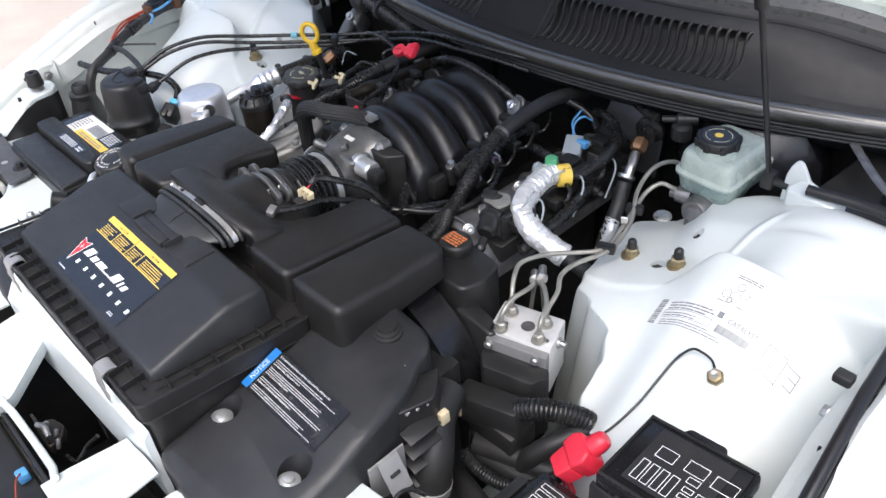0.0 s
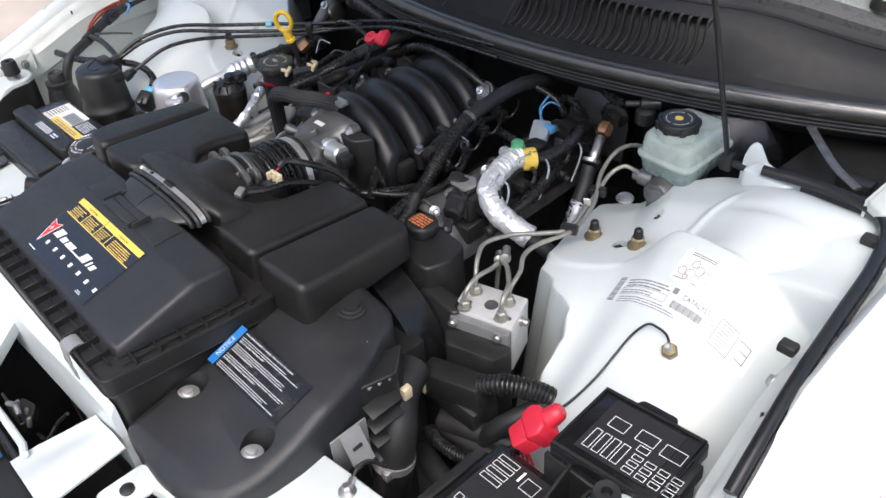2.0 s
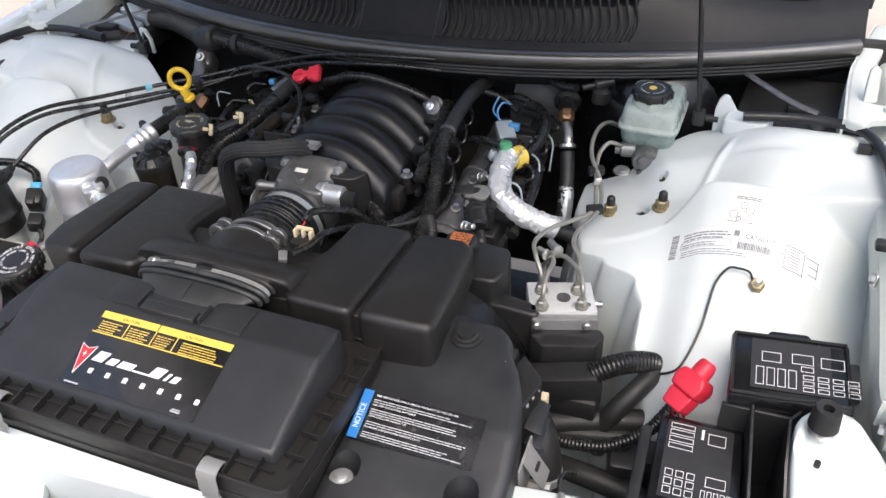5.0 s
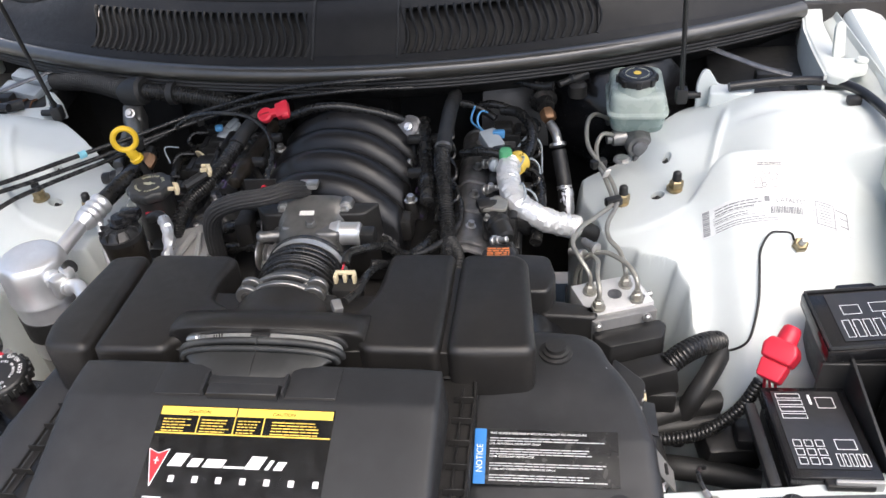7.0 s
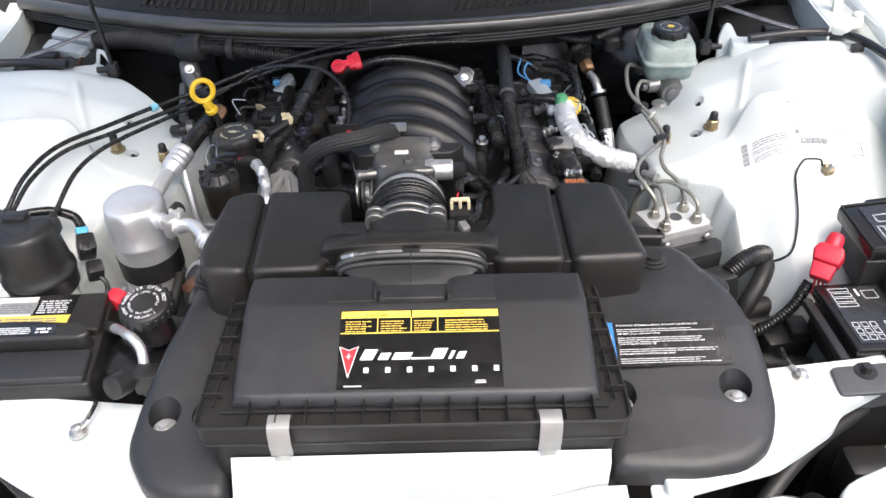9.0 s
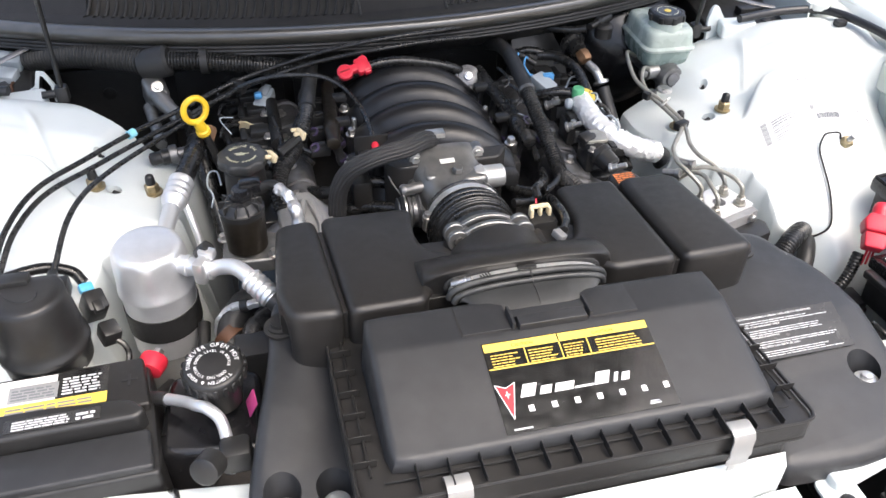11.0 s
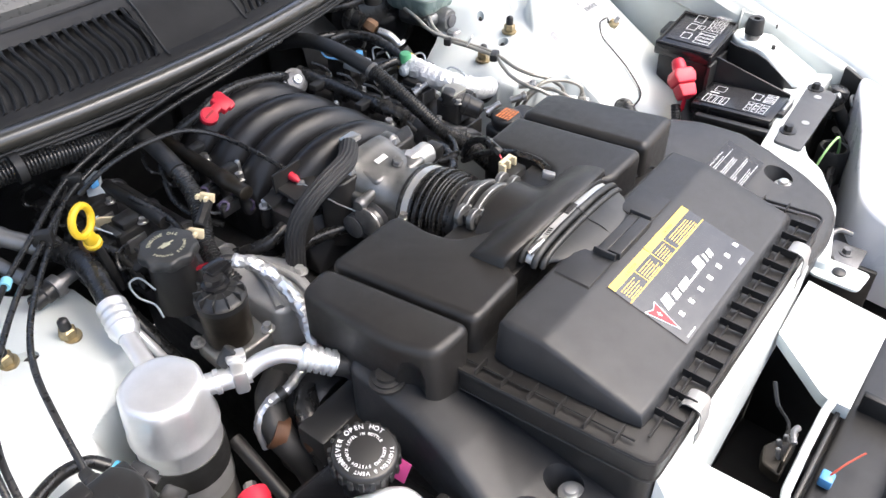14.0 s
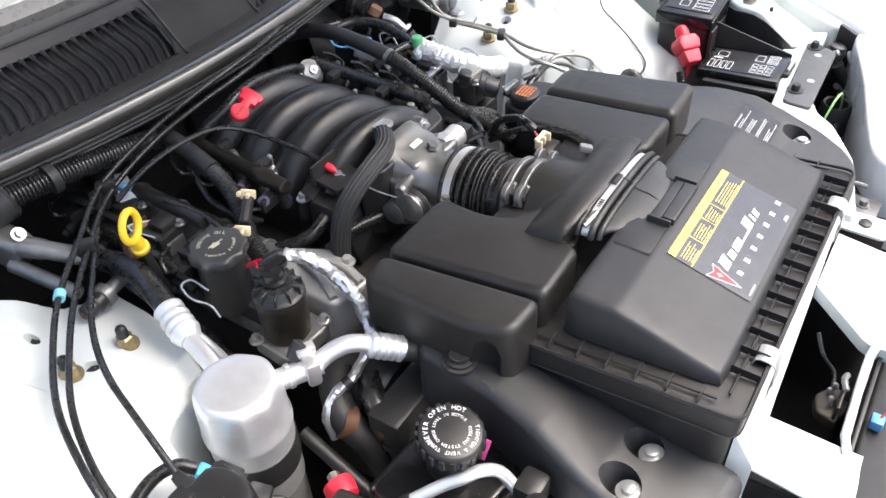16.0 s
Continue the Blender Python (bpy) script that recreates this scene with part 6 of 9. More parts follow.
part("rubber_end", tube([(0.374, 1.128, 0.818), (0.40, 1.14, 0.80), (0.41, 1.16, 0.77)], 0.0125, 12), RUBBER, fo)
tag = part("warning_tag", along((0.279, 1.222, 0.870), (0.293, 1.246, 0.867), [(0, 0.0175), (0.001, 0.0185), (0.021, 0.0185), (0.022, 0.0175)], 24), LABEL_YELLOW, fo, "yellow fuel warning tag")
TM = plane_frame(V(0.2885, 1.224, 0.8850), (0.5, 0.86, -0.1), (-0.55, 0.25, 0.8))
part("tag_text", text("FUEL", 0.0075, TM @ Matrix.Translation((0.002, -0.003, 0.0012)), 0.0002), LABEL_BLACK, tag)
gc = thing("service_valve", (0.268, 1.224, 0.865), "green capped service valve", "valve cap")
part("cap", up(0.268, 1.224, 0.884, [(0, 0.0105), (0.012, 0.0105), (0.015, 0.009), (0.016, 0.005)], 18), GREEN, gc)
part("stem", up(0.268, 1.224, 0.865, [(0, 0.008), (0.019, 0.008)], 12), STEEL, gc)
lone("line_coupling", [along((0.243, 1.215, 0.877), (0.262, 1.21, 0.877), [(0, 0.006), (0.004, 0.0095), (0.01, 0.0095), (0.012, 0.006), (0.02, 0.006)], 14)], PALEBLUE, "pale grey fuel line coupling", "coupling")

sc = thing("sensor_connector", (0.237, 1.319, 0.83), "pale grey and blue sensor connector with wires", "connector")
part("grey_shell", box((0.240, 1.312, 0.864), (0.030, 0.042, 0.020), 0.003, m=Euler((0.3, 0, 0.5)).to_matrix()), PALEBLUE, sc)
part("blue_lock", box((0.252, 1.322, 0.872), (0.020, 0.012, 0.012), 0.002), BLUE, sc)
part("blue_wire", [tube([(0.225, 1.33, 0.87), (0.215, 1.345, 0.885), (0.222, 1.36, 0.895), (0.235, 1.38, 0.88)], 0.0018, 6), tube([(0.232, 1.33, 0.87), (0.205, 1.352, 0.88), (0.21, 1.37, 0.90)], 0.0018, 6)], BLUE, sc)
lone("metal_pipe", [tube([(0.215, 1.40, 0.885), (0.24, 1.395, 0.89), (0.27, 1.385, 0.885)], 0.007, 10), tube([(0.255, 1.388, 0.882), (0.285, 1.372, 0.884), (0.304, 1.335, 0.880), (0.308, 1.30, 0.872), (0.302, 1.265, 0.866), (0.293, 1.244, 0.866)], 0.009, 12)], RUBBER_SHINE, "shiny black fuel pipe bending beside the coils", "pipe")
for k, (x, y, z) in enumerate(((0.296, 1.13, 0.845), (0.300, 1.22, 0.845), (0.302, 1.30, 0.84))):
    lone("spark_plug_lead", tube([(x - 0.02, y + 0.01, z + 0.01), (x, y + 0.03, z + 0.022), (x + 0.02, y + 0.02, z + 0.012), (x + 0.022, y - 0.005, z - 0.03)], 0.0018, 8), PALEBLUE, "pale grey wire loop beside the coil pack", "wire", "coil wires")

bf = thing("heater_hose", (0.35, 1.30, 0.74), "black hose with foil sleeve and bronze fitting", "hose")
part("fitting", along((0.332, 1.372, 0.888), (0.342, 1.335, 0.868), [(0, 0.011), (0.006, 0.0135), (0.018, 0.0135), (0.022, 0.010)], 6), BRONZE, bf)
part("pipe", tube([(0.338, 1.348, 0.875), (0.347, 1.328, 0.868), (0.352, 1.31, 0.852)], 0.008, 12), STEEL, bf)
part("collar", along((0.350, 1.312, 0.858), (0.356, 1.29, 0.83), [(0, 0.0138), (0.003, 0.0145), (0.006, 0.0138)], 16), STEEL, bf)
part("hose", tube([(0.352, 1.305, 0.848), (0.358, 1.285, 0.82), (0.362, 1.262, 0.795), (0.364, 1.24, 0.76)], 0.0125, 14), RUBBER, bf)
part("sleeve", crinkle(tube([(0.361, 1.268, 0.802), (0.364, 1.255, 0.785), (0.366, 1.235, 0.75)], 0.0128, 14), 0.0008, 8), FOIL_WIRE, bf, sharp=20)
part("socket", along((0.325, 1.41, 0.893), (0.334, 1.37, 0.885), [(0, 0.021), (0.006, 0.024), (0.012, 0.024), (0.015, 0.016), (0.03, 0.015)], 24), RUBBER_SHINE, bf)
bb = thing("brake_booster", (0.44, 1.50, 0.70), "large black brake booster drum on the firewall", "brake booster")
part("drum", along((0.46, 1.54, 0.835), (0.47, 1.3, 0.835), [(0, 0.115), (0.05, 0.12), (0.055, 0.125), (0.065, 0.125), (0.07, 0.115), (0.11, 0.09), (0.125, 0.05), (0.14, 0.03)], 40), GLOSSY, bb)
part("check_valve", [along((0.40, 1.42, 0.93), (0.35, 1.39, 0.925), [(0, 0.01), (0.03, 0.01), (0.034, 0.006), (0.055, 0.006)], 14), up(0.385, 1.40, 0.90, [(0, 0.016), (0.02, 0.016), (0.025, 0.01)], 16)], BLACK, bb)
lone("vacuum_line", tube([(0.345, 1.388, 0.925), (0.32, 1.40, 0.92), (0.25, 1.43, 0.92), (0.17, 1.43, 0.915)], 0.0075, 10), RUBBER_SHINE, "black vacuum line running to the brake booster", "hose")

# brake fluid reservoir and master cylinder
rs = thing("brake_reservoir", (0.483, 1.365, 0.85), "milky brake fluid reservoir with a black screw cap", "brake reservoir")
low = [(0.433, 1.310), (0.524, 1.306), (0.528, 1.428), (0.437, 1.432)]
body = rounded(low, 0.02)


def grown(poly, g):
    c = sum((Vector(p).to_2d() for p in poly), Vector((0, 0))) / len(poly)
    return [c + (Vector(p).to_2d() - c) * g for p in poly]


part("lower_tank", ring_loft([[(p[0], p[1], z) for p in grown(body, g)] for g, z in ((0.80, 0.868), (0.92, 0.876), (0.97, 0.89), (1.0, 0.902))]), FLUID, rs, "greenish tank half filled with fluid")
part("seam_flange", ring_loft([[(p[0], p[1], z) for p in grown(body, g)] for g, z in ((1.0, 0.901), (1.075, 0.903), (1.08, 0.907), (1.0, 0.911))]), TANK, rs)
part("upper_tank", ring_loft([[(p[0], p[1], z) for p in grown(body, g)] for g, z in ((0.74, 0.940), (0.84, 0.9395), (0.91, 0.9365), (0.95, 0.931), (0.972, 0.922), (1.0, 0.908))]), TANK, rs)
part("neck", up(0.477, 1.345, 0.935, [(-0.004, 0.033), (0.016, 0.029)], 28), TANK, rs)
cap_p = [(0, 0.0285), (0.003, 0.031), (0.012, 0.031), (0.015, 0.029), (0.016, 0.0255), (0.0145, 0.024), (0.0145, 0.002)]
rcap = part("cap", up(0.477, 1.345, 0.949, cap_p, 32), BLACK, rs, "black screw cap with a grey centre")
part("grip", [box((0.477 + 0.0305 * math.cos(a), 1.345 + 0.0305 * math.sin(a), 0.956), (0.006, 0.009, 0.012), 0.0015, m=Matrix.Rotation(a, 3, "Z")) for a in [math.pi / 4 * k for k in range(8)]], BLACK, rcap)
part("cap_print", up(0.477, 1.345, 0.9637, [(0, 0.0232), (0.0006, 0.0232)], 28), FUSE_LABEL, rcap, "glossy black cap disc")
part("cap_lettering", [box((0.477 + 0.0185 * math.cos(a), 1.345 + 0.0185 * math.sin(a), 0.9645), (0.0012, 0.0046, 0.0005), 0, m=Matrix.Rotation(a, 3, "Z")) for a in [math.pi / 12 * k for k in range(24) if k % 6]], LETTER, rcap)
part("cap_mark", up(0.477, 1.345, 0.9645, [(0, 0.0062), (0.0006, 0.0062)], 20), LABEL_YELLOW, rcap)
mc = thing("master_cylinder", (0.483, 1.33, 0.83), "grey cast brake master cylinder below the reservoir", "master cylinder")
part("bore", along((0.483, 1.292, 0.856), (0.478, 1.5, 0.848), [(0, 0.010), (0.001, 0.019), (0.006, 0.022), (0.03, 0.024), (0.12, 0.026), (0.15, 0.026)], 24), ALU, mc)
part("bolt_end", along((0.483, 1.294, 0.856), (0.483, 1.2, 0.862), [(0, 0.014), (0.006, 0.012), (0.008, 0.006)], 18), ALU_DARK, mc)
part("port", [along((0.462, 1.32, 0.862), (0.40, 1.31, 0.862), [(0, 0.014), (0.022, 0.013), (0.024, 0.009), (0.032, 0.009)], 14), along((0.465, 1.37, 0.868), (0.40, 1.36, 0.87), [(0, 0.014), (0.022, 0.013), (0.024, 0.009), (0.032, 0.009)], 14)], ALU, mc)
for x, y, z in ((0.497, 1.31, 0.83),):
    part("mount", box((x, y, z), (0.05, 0.05, 0.03), 0.006), ALU_DARK, mc)

# anti-lock brake unit
u = V(0.090, 0.027, 0).normalized()
w = V(0.024, -0.061, 0).normalized()
ab = thing("abs_unit", (0.42, 0.99, 0.66), "machined aluminium brake modulator with a black control box", "abs unit")
am = Matrix((u, w, V(0, 0, 1))).transposed()
cc = V(0.421, 0.996, 0.0)
part("block", box(cc + V(0, 0, 0.757), (0.094, 0.064, 0.086), 0.0025, 2, am), BLOCK, ab, "bright machined valve block")
part("dimple", along(cc + V(0.004, -0.002, 0.7995), cc + V(0.004, -0.002, 2), [(0, 0.010), (0.0012, 0.010)], 18), ALU_DARK, ab)
part("cover_plate", box(cc + w * 0.038 + V(0, 0, 0.762), (0.092, 0.014, 0.066), 0.003, 2, am), PLATE_DARK, ab, "ribbed cast cover")
poly = [(-0.046, 0), (0.05, 0), (0.054, 0.012), (0.038, 0.036), (-0.036, 0.036), (-0.05, 0.012)]
part("control_box", prism([(cc + u * a + w * (0.044 + b)).to_2d() for a, b in poly][::-1], 0.665, 0.778, 0.008, 2, corner=0.004), BLACK, ab, "black plastic control box")
part("side_screw", along(cc + u * 0.047 + V(0, 0, 0.785), cc + u + V(0, 0, 0.785), [(0, 0.008), (0.004, 0.008), (0.005, 0.005), (0.012, 0.005)], 14), STEEL, ab)
for k in (0.03, -0.04):
    part("side_screw", along(cc + u * k + w * 0.045 + V(0, 0, 0.787), cc + u * k + w + V(0, 0, 0.787), [(0, 0.006), (0.005, 0.006), (0.007, 0.004)], 12), STEEL, ab)
fits = [V(0.391, 0.998, 0.80), V(0.401, 0.965, 0.80), V(0.441, 1.013, 0.80), V(0.454, 0.983, 0.80)]
for f in fits:
    part("fitting", joined(along(f, f + V(0, 0, 1), [(0, 0.010), (0.003, 0.010)], 18), along(f + V(0, 0, 0.003), f + V(0, 0, 1), [(0, 0.0075), (0.009, 0.0075), (0.011, 0.005), (0.015, 0.0045)], 6)), LINE, ab, "hex tube nut")
for q in ((-0.028, 0.012), (0.02, 0.026), (0.036, 0.018)):
    part("plug", along(cc + u * q[0] + w * q[1] + V(0, 0, 0.7995), cc + u * q[0] + w * q[1] + V(0, 0, 2), [(0, 0.004), (0.0012, 0.004)], 12), ALU_DARK, ab)


def brake_line(pts):
    return lone("brake_line", tube(pts, 0.0035, 10, 8), LINE, "bent grey steel brake line to the brake unit", "brake line", "brake lines")


brake_line([(0.391, 0.998, 0.81), (0.390, 1.0, 0.830), (0.376, 1.02, 0.846), (0.368, 1.045, 0.852), (0.382, 1.085, 0.850), (0.408, 1.120, 0.846), (0.430, 1.152, 0.846), (0.424, 1.20, 0.852), (0.414, 1.245, 0.858), (0.412, 1.275, 0.872), (0.422, 1.295, 0.882), (0.436, 1.305, 0.876), (0.444, 1.315, 0.864)])
brake_line([(0.441, 1.013, 0.81), (0.440, 1.018, 0.826), (0.434, 1.045, 0.836), (0.420, 1.068, 0.842), (0.420, 1.10, 0.844), (0.434, 1.140, 0.845), (0.438, 1.170, 0.848), (0.426, 1.22, 0.856), (0.400, 1.270, 0.872), (0.398, 1.31, 0.892), (0.412, 1.345, 0.892), (0.440, 1.362, 0.872)])
brake_line([(0.401, 0.965, 0.81), (0.402, 0.968, 0.828), (0.400, 0.99, 0.838), (0.402, 1.02, 0.838), (0.392, 1.045, 0.826), (0.376, 1.06, 0.79), (0.37, 1.06, 0.74)])
brake_line([(0.454, 0.983, 0.81), (0.453, 0.988, 0.830), (0.442, 1.012, 0.838), (0.418, 1.035, 0.840), (0.402, 1.045, 0.832), (0.384, 1.07, 0.80), (0.38, 1.08, 0.74)])
for p in ((0.432, 1.155, 0.846), (0.414, 1.245, 0.858)):
    lone("line_clip", box(p, (0.026, 0.014, 0.014), 0.003, m=Euler((0, 0, 0.4)).to_matrix()), BLACK, "black plastic brake line clip", "clip", "line clips")
lone("line_tag", box((0.424, 1.205, 0.864), (0.010, 0.003, 0.02), 0.001, m=Euler((0.5, 0, 0.5)).to_matrix()), LABEL_WHITE, "small white paper tag on the brake line", "tag")
for p, q in (((0.403, 1.047, 0.838), (0.385, 1.07, 0.835)), ((0.386, 1.053, 0.822), (0.37, 1.07, 0.815))):
    lone("hose_fitting", along(p, q, [(0, 0.004), (0.002, 0.0085), (0.008, 0.0085), (0.01, 0.006), (0.03, 0.006)], 14), STEEL, "plated hose fitting behind the brake unit", "fitting", "hose fittings")

# tower studs, ground stud and labels
for x, y, z, s in ((0.450, 1.192, 0, 1), (0.528, 1.188, 0, 1), (-0.426, 1.170, 0, -1), (-0.501, 1.164, 0, -1)):
    z = (tower(x, y) if s > 0 else tower(LEFT_SHIFT.x - x, y - LEFT_SHIFT.y) + LEFT_SHIFT.z) - 0.001
    sd = thing("tower_stud", (x, y, z), "plated nut and black capped stud on the tower", "stud", "tower studs")
    part("nut", joined(up(x, y, z, [(0, 0.0145), (0.003, 0.0145), (0.004, 0.012)], 20), up(x, y, z + 0.004, [(0, 0.0105), (0.011, 0.0105), (0.013, 0.008)], 6)), CHROMATE, sd, "yellow plated flange nut")
    part("stud_cap", up(x, y, z + 0.013, [(0, 0.0075), (0.016, 0.0065), (0.018, 0.005), (0.020, 0.001)], 14), BLACK, sd)
gs = thing("ground_stud", (0.680, 1.055, 0.826), "brass coloured ground stud with a thin black wire", "stud")
gn = V(0.05, -0.5, 0.86).normalized()
g0 = V(0.676, 1.052, 0.836)
part("nut", joined(along(g0, g0 + gn, [(0, 0.0145), (0.003, 0.0145), (0.004, 0.012)], 20), along(g0 + gn * 0.004, g0 + gn, [(0, 0.0105), (0.009, 0.0105), (0.011, 0.008)], 6)), CHROMATE, gs)
part("stud", along(g0 + gn * 0.012, g0 + gn, [(0, 0.0045), (0.014, 0.0045), (0.016, 0.003)], 12), STEEL, gs)
gw = [(0.664, 1.056), (0.650, 1.058), (0.636, 1.056), (0.624, 1.042), (0.620, 1.015), (0.616, 0.985), (0.607, 0.955), (0.597, 0.937)]
part("wire", tube([g0 + V(-0.006, 0.004, 0.010)] + [(x, y, tower(x, y) + (0.012 if y > 1.05 else 0.005)) for x, y in gw] + [(0.583, 0.935, 0.755), (0.57, 0.95, 0.735)], 0.0017, 8), BLACK, gs, "thin black ground wire")
sv = thing("panel_bolt", (0.452, 1.262, 0.845), "flat round plated bolt on the mount plate", "bolt")
part("head", along((0.452, 1.262, 0.853), (0.452, 1.25, 2), [(0, 0.014), (0.003, 0.013), (0.005, 0.009), (0.006, 0.009)], 20), STEEL, sv)


def on_apron(x, y, h=0.002):
    return V(x, y, tower(x, y) + h)


rnd = random.Random(9)


def drape(m, rects, lift):
    """Thin pieces that follow the tower's surface."""
    bm = bmesh.new()
    for x, y, w, d in rects:
        nx, ny = max(1, round(w / 0.012)), max(1, round(d / 0.012))
        g = [[None] * (ny + 1) for _ in range(nx + 1)]
        for i in range(nx + 1):
            for j in range(ny + 1):
                p = m @ V(x + w * i / nx, y + d * j / ny, 0)
                g[i][j] = bm.verts.new((p.x, p.y, tower(p.x, p.y) + lift))
        for i in range(nx):
            for j in range(ny):
                bm.faces.new((g[i][j], g[i + 1][j], g[i + 1][j + 1], g[i][j + 1]))
    bmesh.ops.recalc_face_normals(bm, faces=bm.faces)
    bmesh.ops.solidify(bm, geom=list(bm.faces), thickness=0.0003)
    return bm


def sticker_on(at, turn):
    return Matrix.Translation((at[0], at[1], 0)) @ Matrix.Rotation(radians(turn), 4, "Z")


L1 = sticker_on((0.553, 1.081), -1.0)
el = thing("emission_label", (0.65, 1.10, 0.84), "long pale emission label with grey print on the tower", "label")
part("backing", drape(L1, [(0, 0, 0.205, 0.036)], 0.0012), LABEL_CLEAR, el)
pr = [(0.002, 0.002 + 0.0024 * k, 0.009, 0.0013 if k % 3 else 0.0019) for k in range(14)]
pr += bars(rnd, 0.018, 0.022, 0.062, 0.011, 3, 0.45, 6, 0.2) + bars(rnd, 0.018, 0.013, 0.05, 0.006, 2, 0.4, 5, 0.2) + bars(rnd, 0.018, 0.001, 0.085, 0.009, 3, 0.35, 8, 0.3)
pr += [(0.090 + 0.0022 * k, 0.010, 0.0011 if k % 4 else 0.0016, 0.009) for k in range(20)]
pr += [(0.016, 0.0115, 0.064, 0.0005), (0.016, 0.0205, 0.064, 0.0005), (0.016, 0.0115, 0.0005, 0.0095), (0.080, 0.0115, 0.0005, 0.0095)]
pr += [(0.152, 0.002, 0.0011, 0.030), (0.178, 0.000, 0.0011, 0.030), (0.152, 0.002, 0.026, 0.0011), (0.152, 0.031, 0.026, 0.0011)] + [(0.156, 0.006 + 0.0036 * k, 0.017, 0.0009) for k in range(7)] + [(0.180, 0.027, 0.018, 0.0011), (0.186, 0.008, 0.012, 0.0011), (0.186, 0.018, 0.012, 0.0011), (0.197, 0.008, 0.0011, 0.020), (0.146, 0.018, 0.004, 0.0011)]
part("print", drape(L1, pr, 0.0019), INK, el)
part("square_mark", drape(L1, [(0.083, 0.026, 0.007, 0.007)], 0.0019), INK, el)
CT = L1 @ Matrix.Translation((0.098, 0.024, 0))
ct = text("CATALYST", 0.0085, CT, 0.0001)
for v in ct.verts:
    v.co.z = tower(v.co.x, v.co.y) + 0.0020
part("catalyst_text", ct, INK, el)
L2 = sticker_on((0.620, 1.122), -2.0)
bl2 = thing("belt_label", (0.64, 1.14, 0.88), "small cream belt routing label on the tower", "label")
part("backing", drape(L2, [(0, 0, 0.050, 0.040)], 0.0012), LABEL_WHITE, bl2)
pulleys = []
for x, y, r in ((0.010, 0.012, 0.005), (0.022, 0.011, 0.006), (0.022, 0.024, 0.0045), (0.031, 0.018, 0.0055), (0.041, 0.014, 0.0065), (0.018, 0.006, 0.003)):
    for k in range(14):
        a = 2 * math.pi * k / 14
        pulleys.append((x + r * math.cos(a) - 0.0005, y + r * math.sin(a) - 0.0005, 0.0013, 0.0011))
pulleys += bars(rnd, 0.010, 0.033, 0.034, 0.005, 2, 0.5, 4, 0.1) + [(0.03, 0.002, 0.008, 0.001), (0.004, 0.002, 0.012, 0.001)]
part("print", drape(L2, pulleys, 0.0019), INK, bl2)

# fuse boxes with red terminal cover
def fuse_box(corners, depth, label):
    """Corners of the lid: back left, back right, front right, front left."""
    bl_, br_, fr_, fl_ = [Vector(c) for c in corners]
    x = ((br_ - bl_) + (fr_ - fl_)).normalized()
    yv = ((bl_ - fl_) + (br_ - fr_)).normalized()
    c = (bl_ + br_ + fr_ + fl_) / 4
    wd, dp = ((br_ - bl_).length + (fr_ - fl_).length) / 2, ((bl_ - fl_).length + (br_ - fr_).length) / 2
    m = plane_frame(c, x, yv)
    lo = thing("fuse_box", c - V(0, 0, depth), label, "fuse box", "fuse boxes")
    return lo, m, wd, dp


fb, m, wd, dp = fuse_box([(0.664, 0.946, 0.843), (0.790, 0.949, 0.853), (0.780, 0.852, 0.852), (0.660, 0.846, 0.845)], 0.10, "black fuse box with a dark printed lid label")
part("lid", [framed(box((0, 0, -0.012), (wd + 0.012, dp + 0.012, 0.024), 0.005), m), framed(prism([(-0.03, dp / 2), (0.03, dp / 2), (0.022, dp / 2 + 0.016), (-0.022, dp / 2 + 0.016)], -0.01, -0.002, 0.002, corner=0.004), m)], GLOSSY, fb)
part("body", framed(box((0, 0, -0.058), (wd - 0.002, dp - 0.002, 0.07), 0.006), m), BLACK, fb)
part("lid_rim", [framed(sweep([V(a * (wd / 2 + 0.002), b * (dp / 2 + 0.002), 0.001) for a, b in ((-1, -1), (1, -1), (1, 1), (-1, 1), (-1, -1))], 0.0022, 6), m)], BLACK, fb)
part("latch", framed(box((wd / 2 + 0.010, 0, -0.012), (0.012, 0.05, 0.02), 0.003), m), BLACK, fb)
fm = m @ Matrix.Translation((-wd / 2 + 0.018, -dp / 2 + 0.008, 0.0012))
lab = part("label", chips(fm, [(0, 0, wd - 0.034, dp - 0.014)], 0, 0.0004), FUSE_LABEL, fb)


def slot(x, y, w, d, t=0.0007):
    return [(x, y, w, t), (x, y + d - t, w, t), (x, y, t, d), (x + w - t, y, t, d)]


pr = []
for k in range(4):
    pr += slot(0.006 + 0.012 * k, 0.006, 0.009, 0.030)
pr += slot(0.012, 0.046, 0.022, 0.017) + slot(0.046, 0.048, 0.024, 0.017) + slot(0.078, 0.046, 0.026, 0.018) + slot(0.056, 0.036, 0.014, 0.009)
for k in range(3):
    for j in range(4):
        pr += slot(0.058 + 0.016 * j, 0.004 + 0.010 * k, 0.012, 0.007)
part("diagram", chips(fm, pr, 0.0004, 0.0003), PRINT, lab)

fb2, m, wd, dp = fuse_box([(0.599, 0.834, 0.786), (0.680, 0.836, 0.787), (0.690, 0.702, 0.795), (0.590, 0.701, 0.797)], 0.09, "lower black fuse box with a dark printed lid label")
part("lid", framed(box((0, 0, -0.010), (wd + 0.008, dp + 0.008, 0.020), 0.004), m), GLOSSY, fb2)
part("body", framed(box((0, 0, -0.05), (wd, dp, 0.06), 0.005), m), BLACK, fb2)
part("front_tab", framed(box((0.012, -dp / 2 - 0.008, -0.006), (0.05, 0.012, 0.008), 0.002), m), BLACK, fb2)
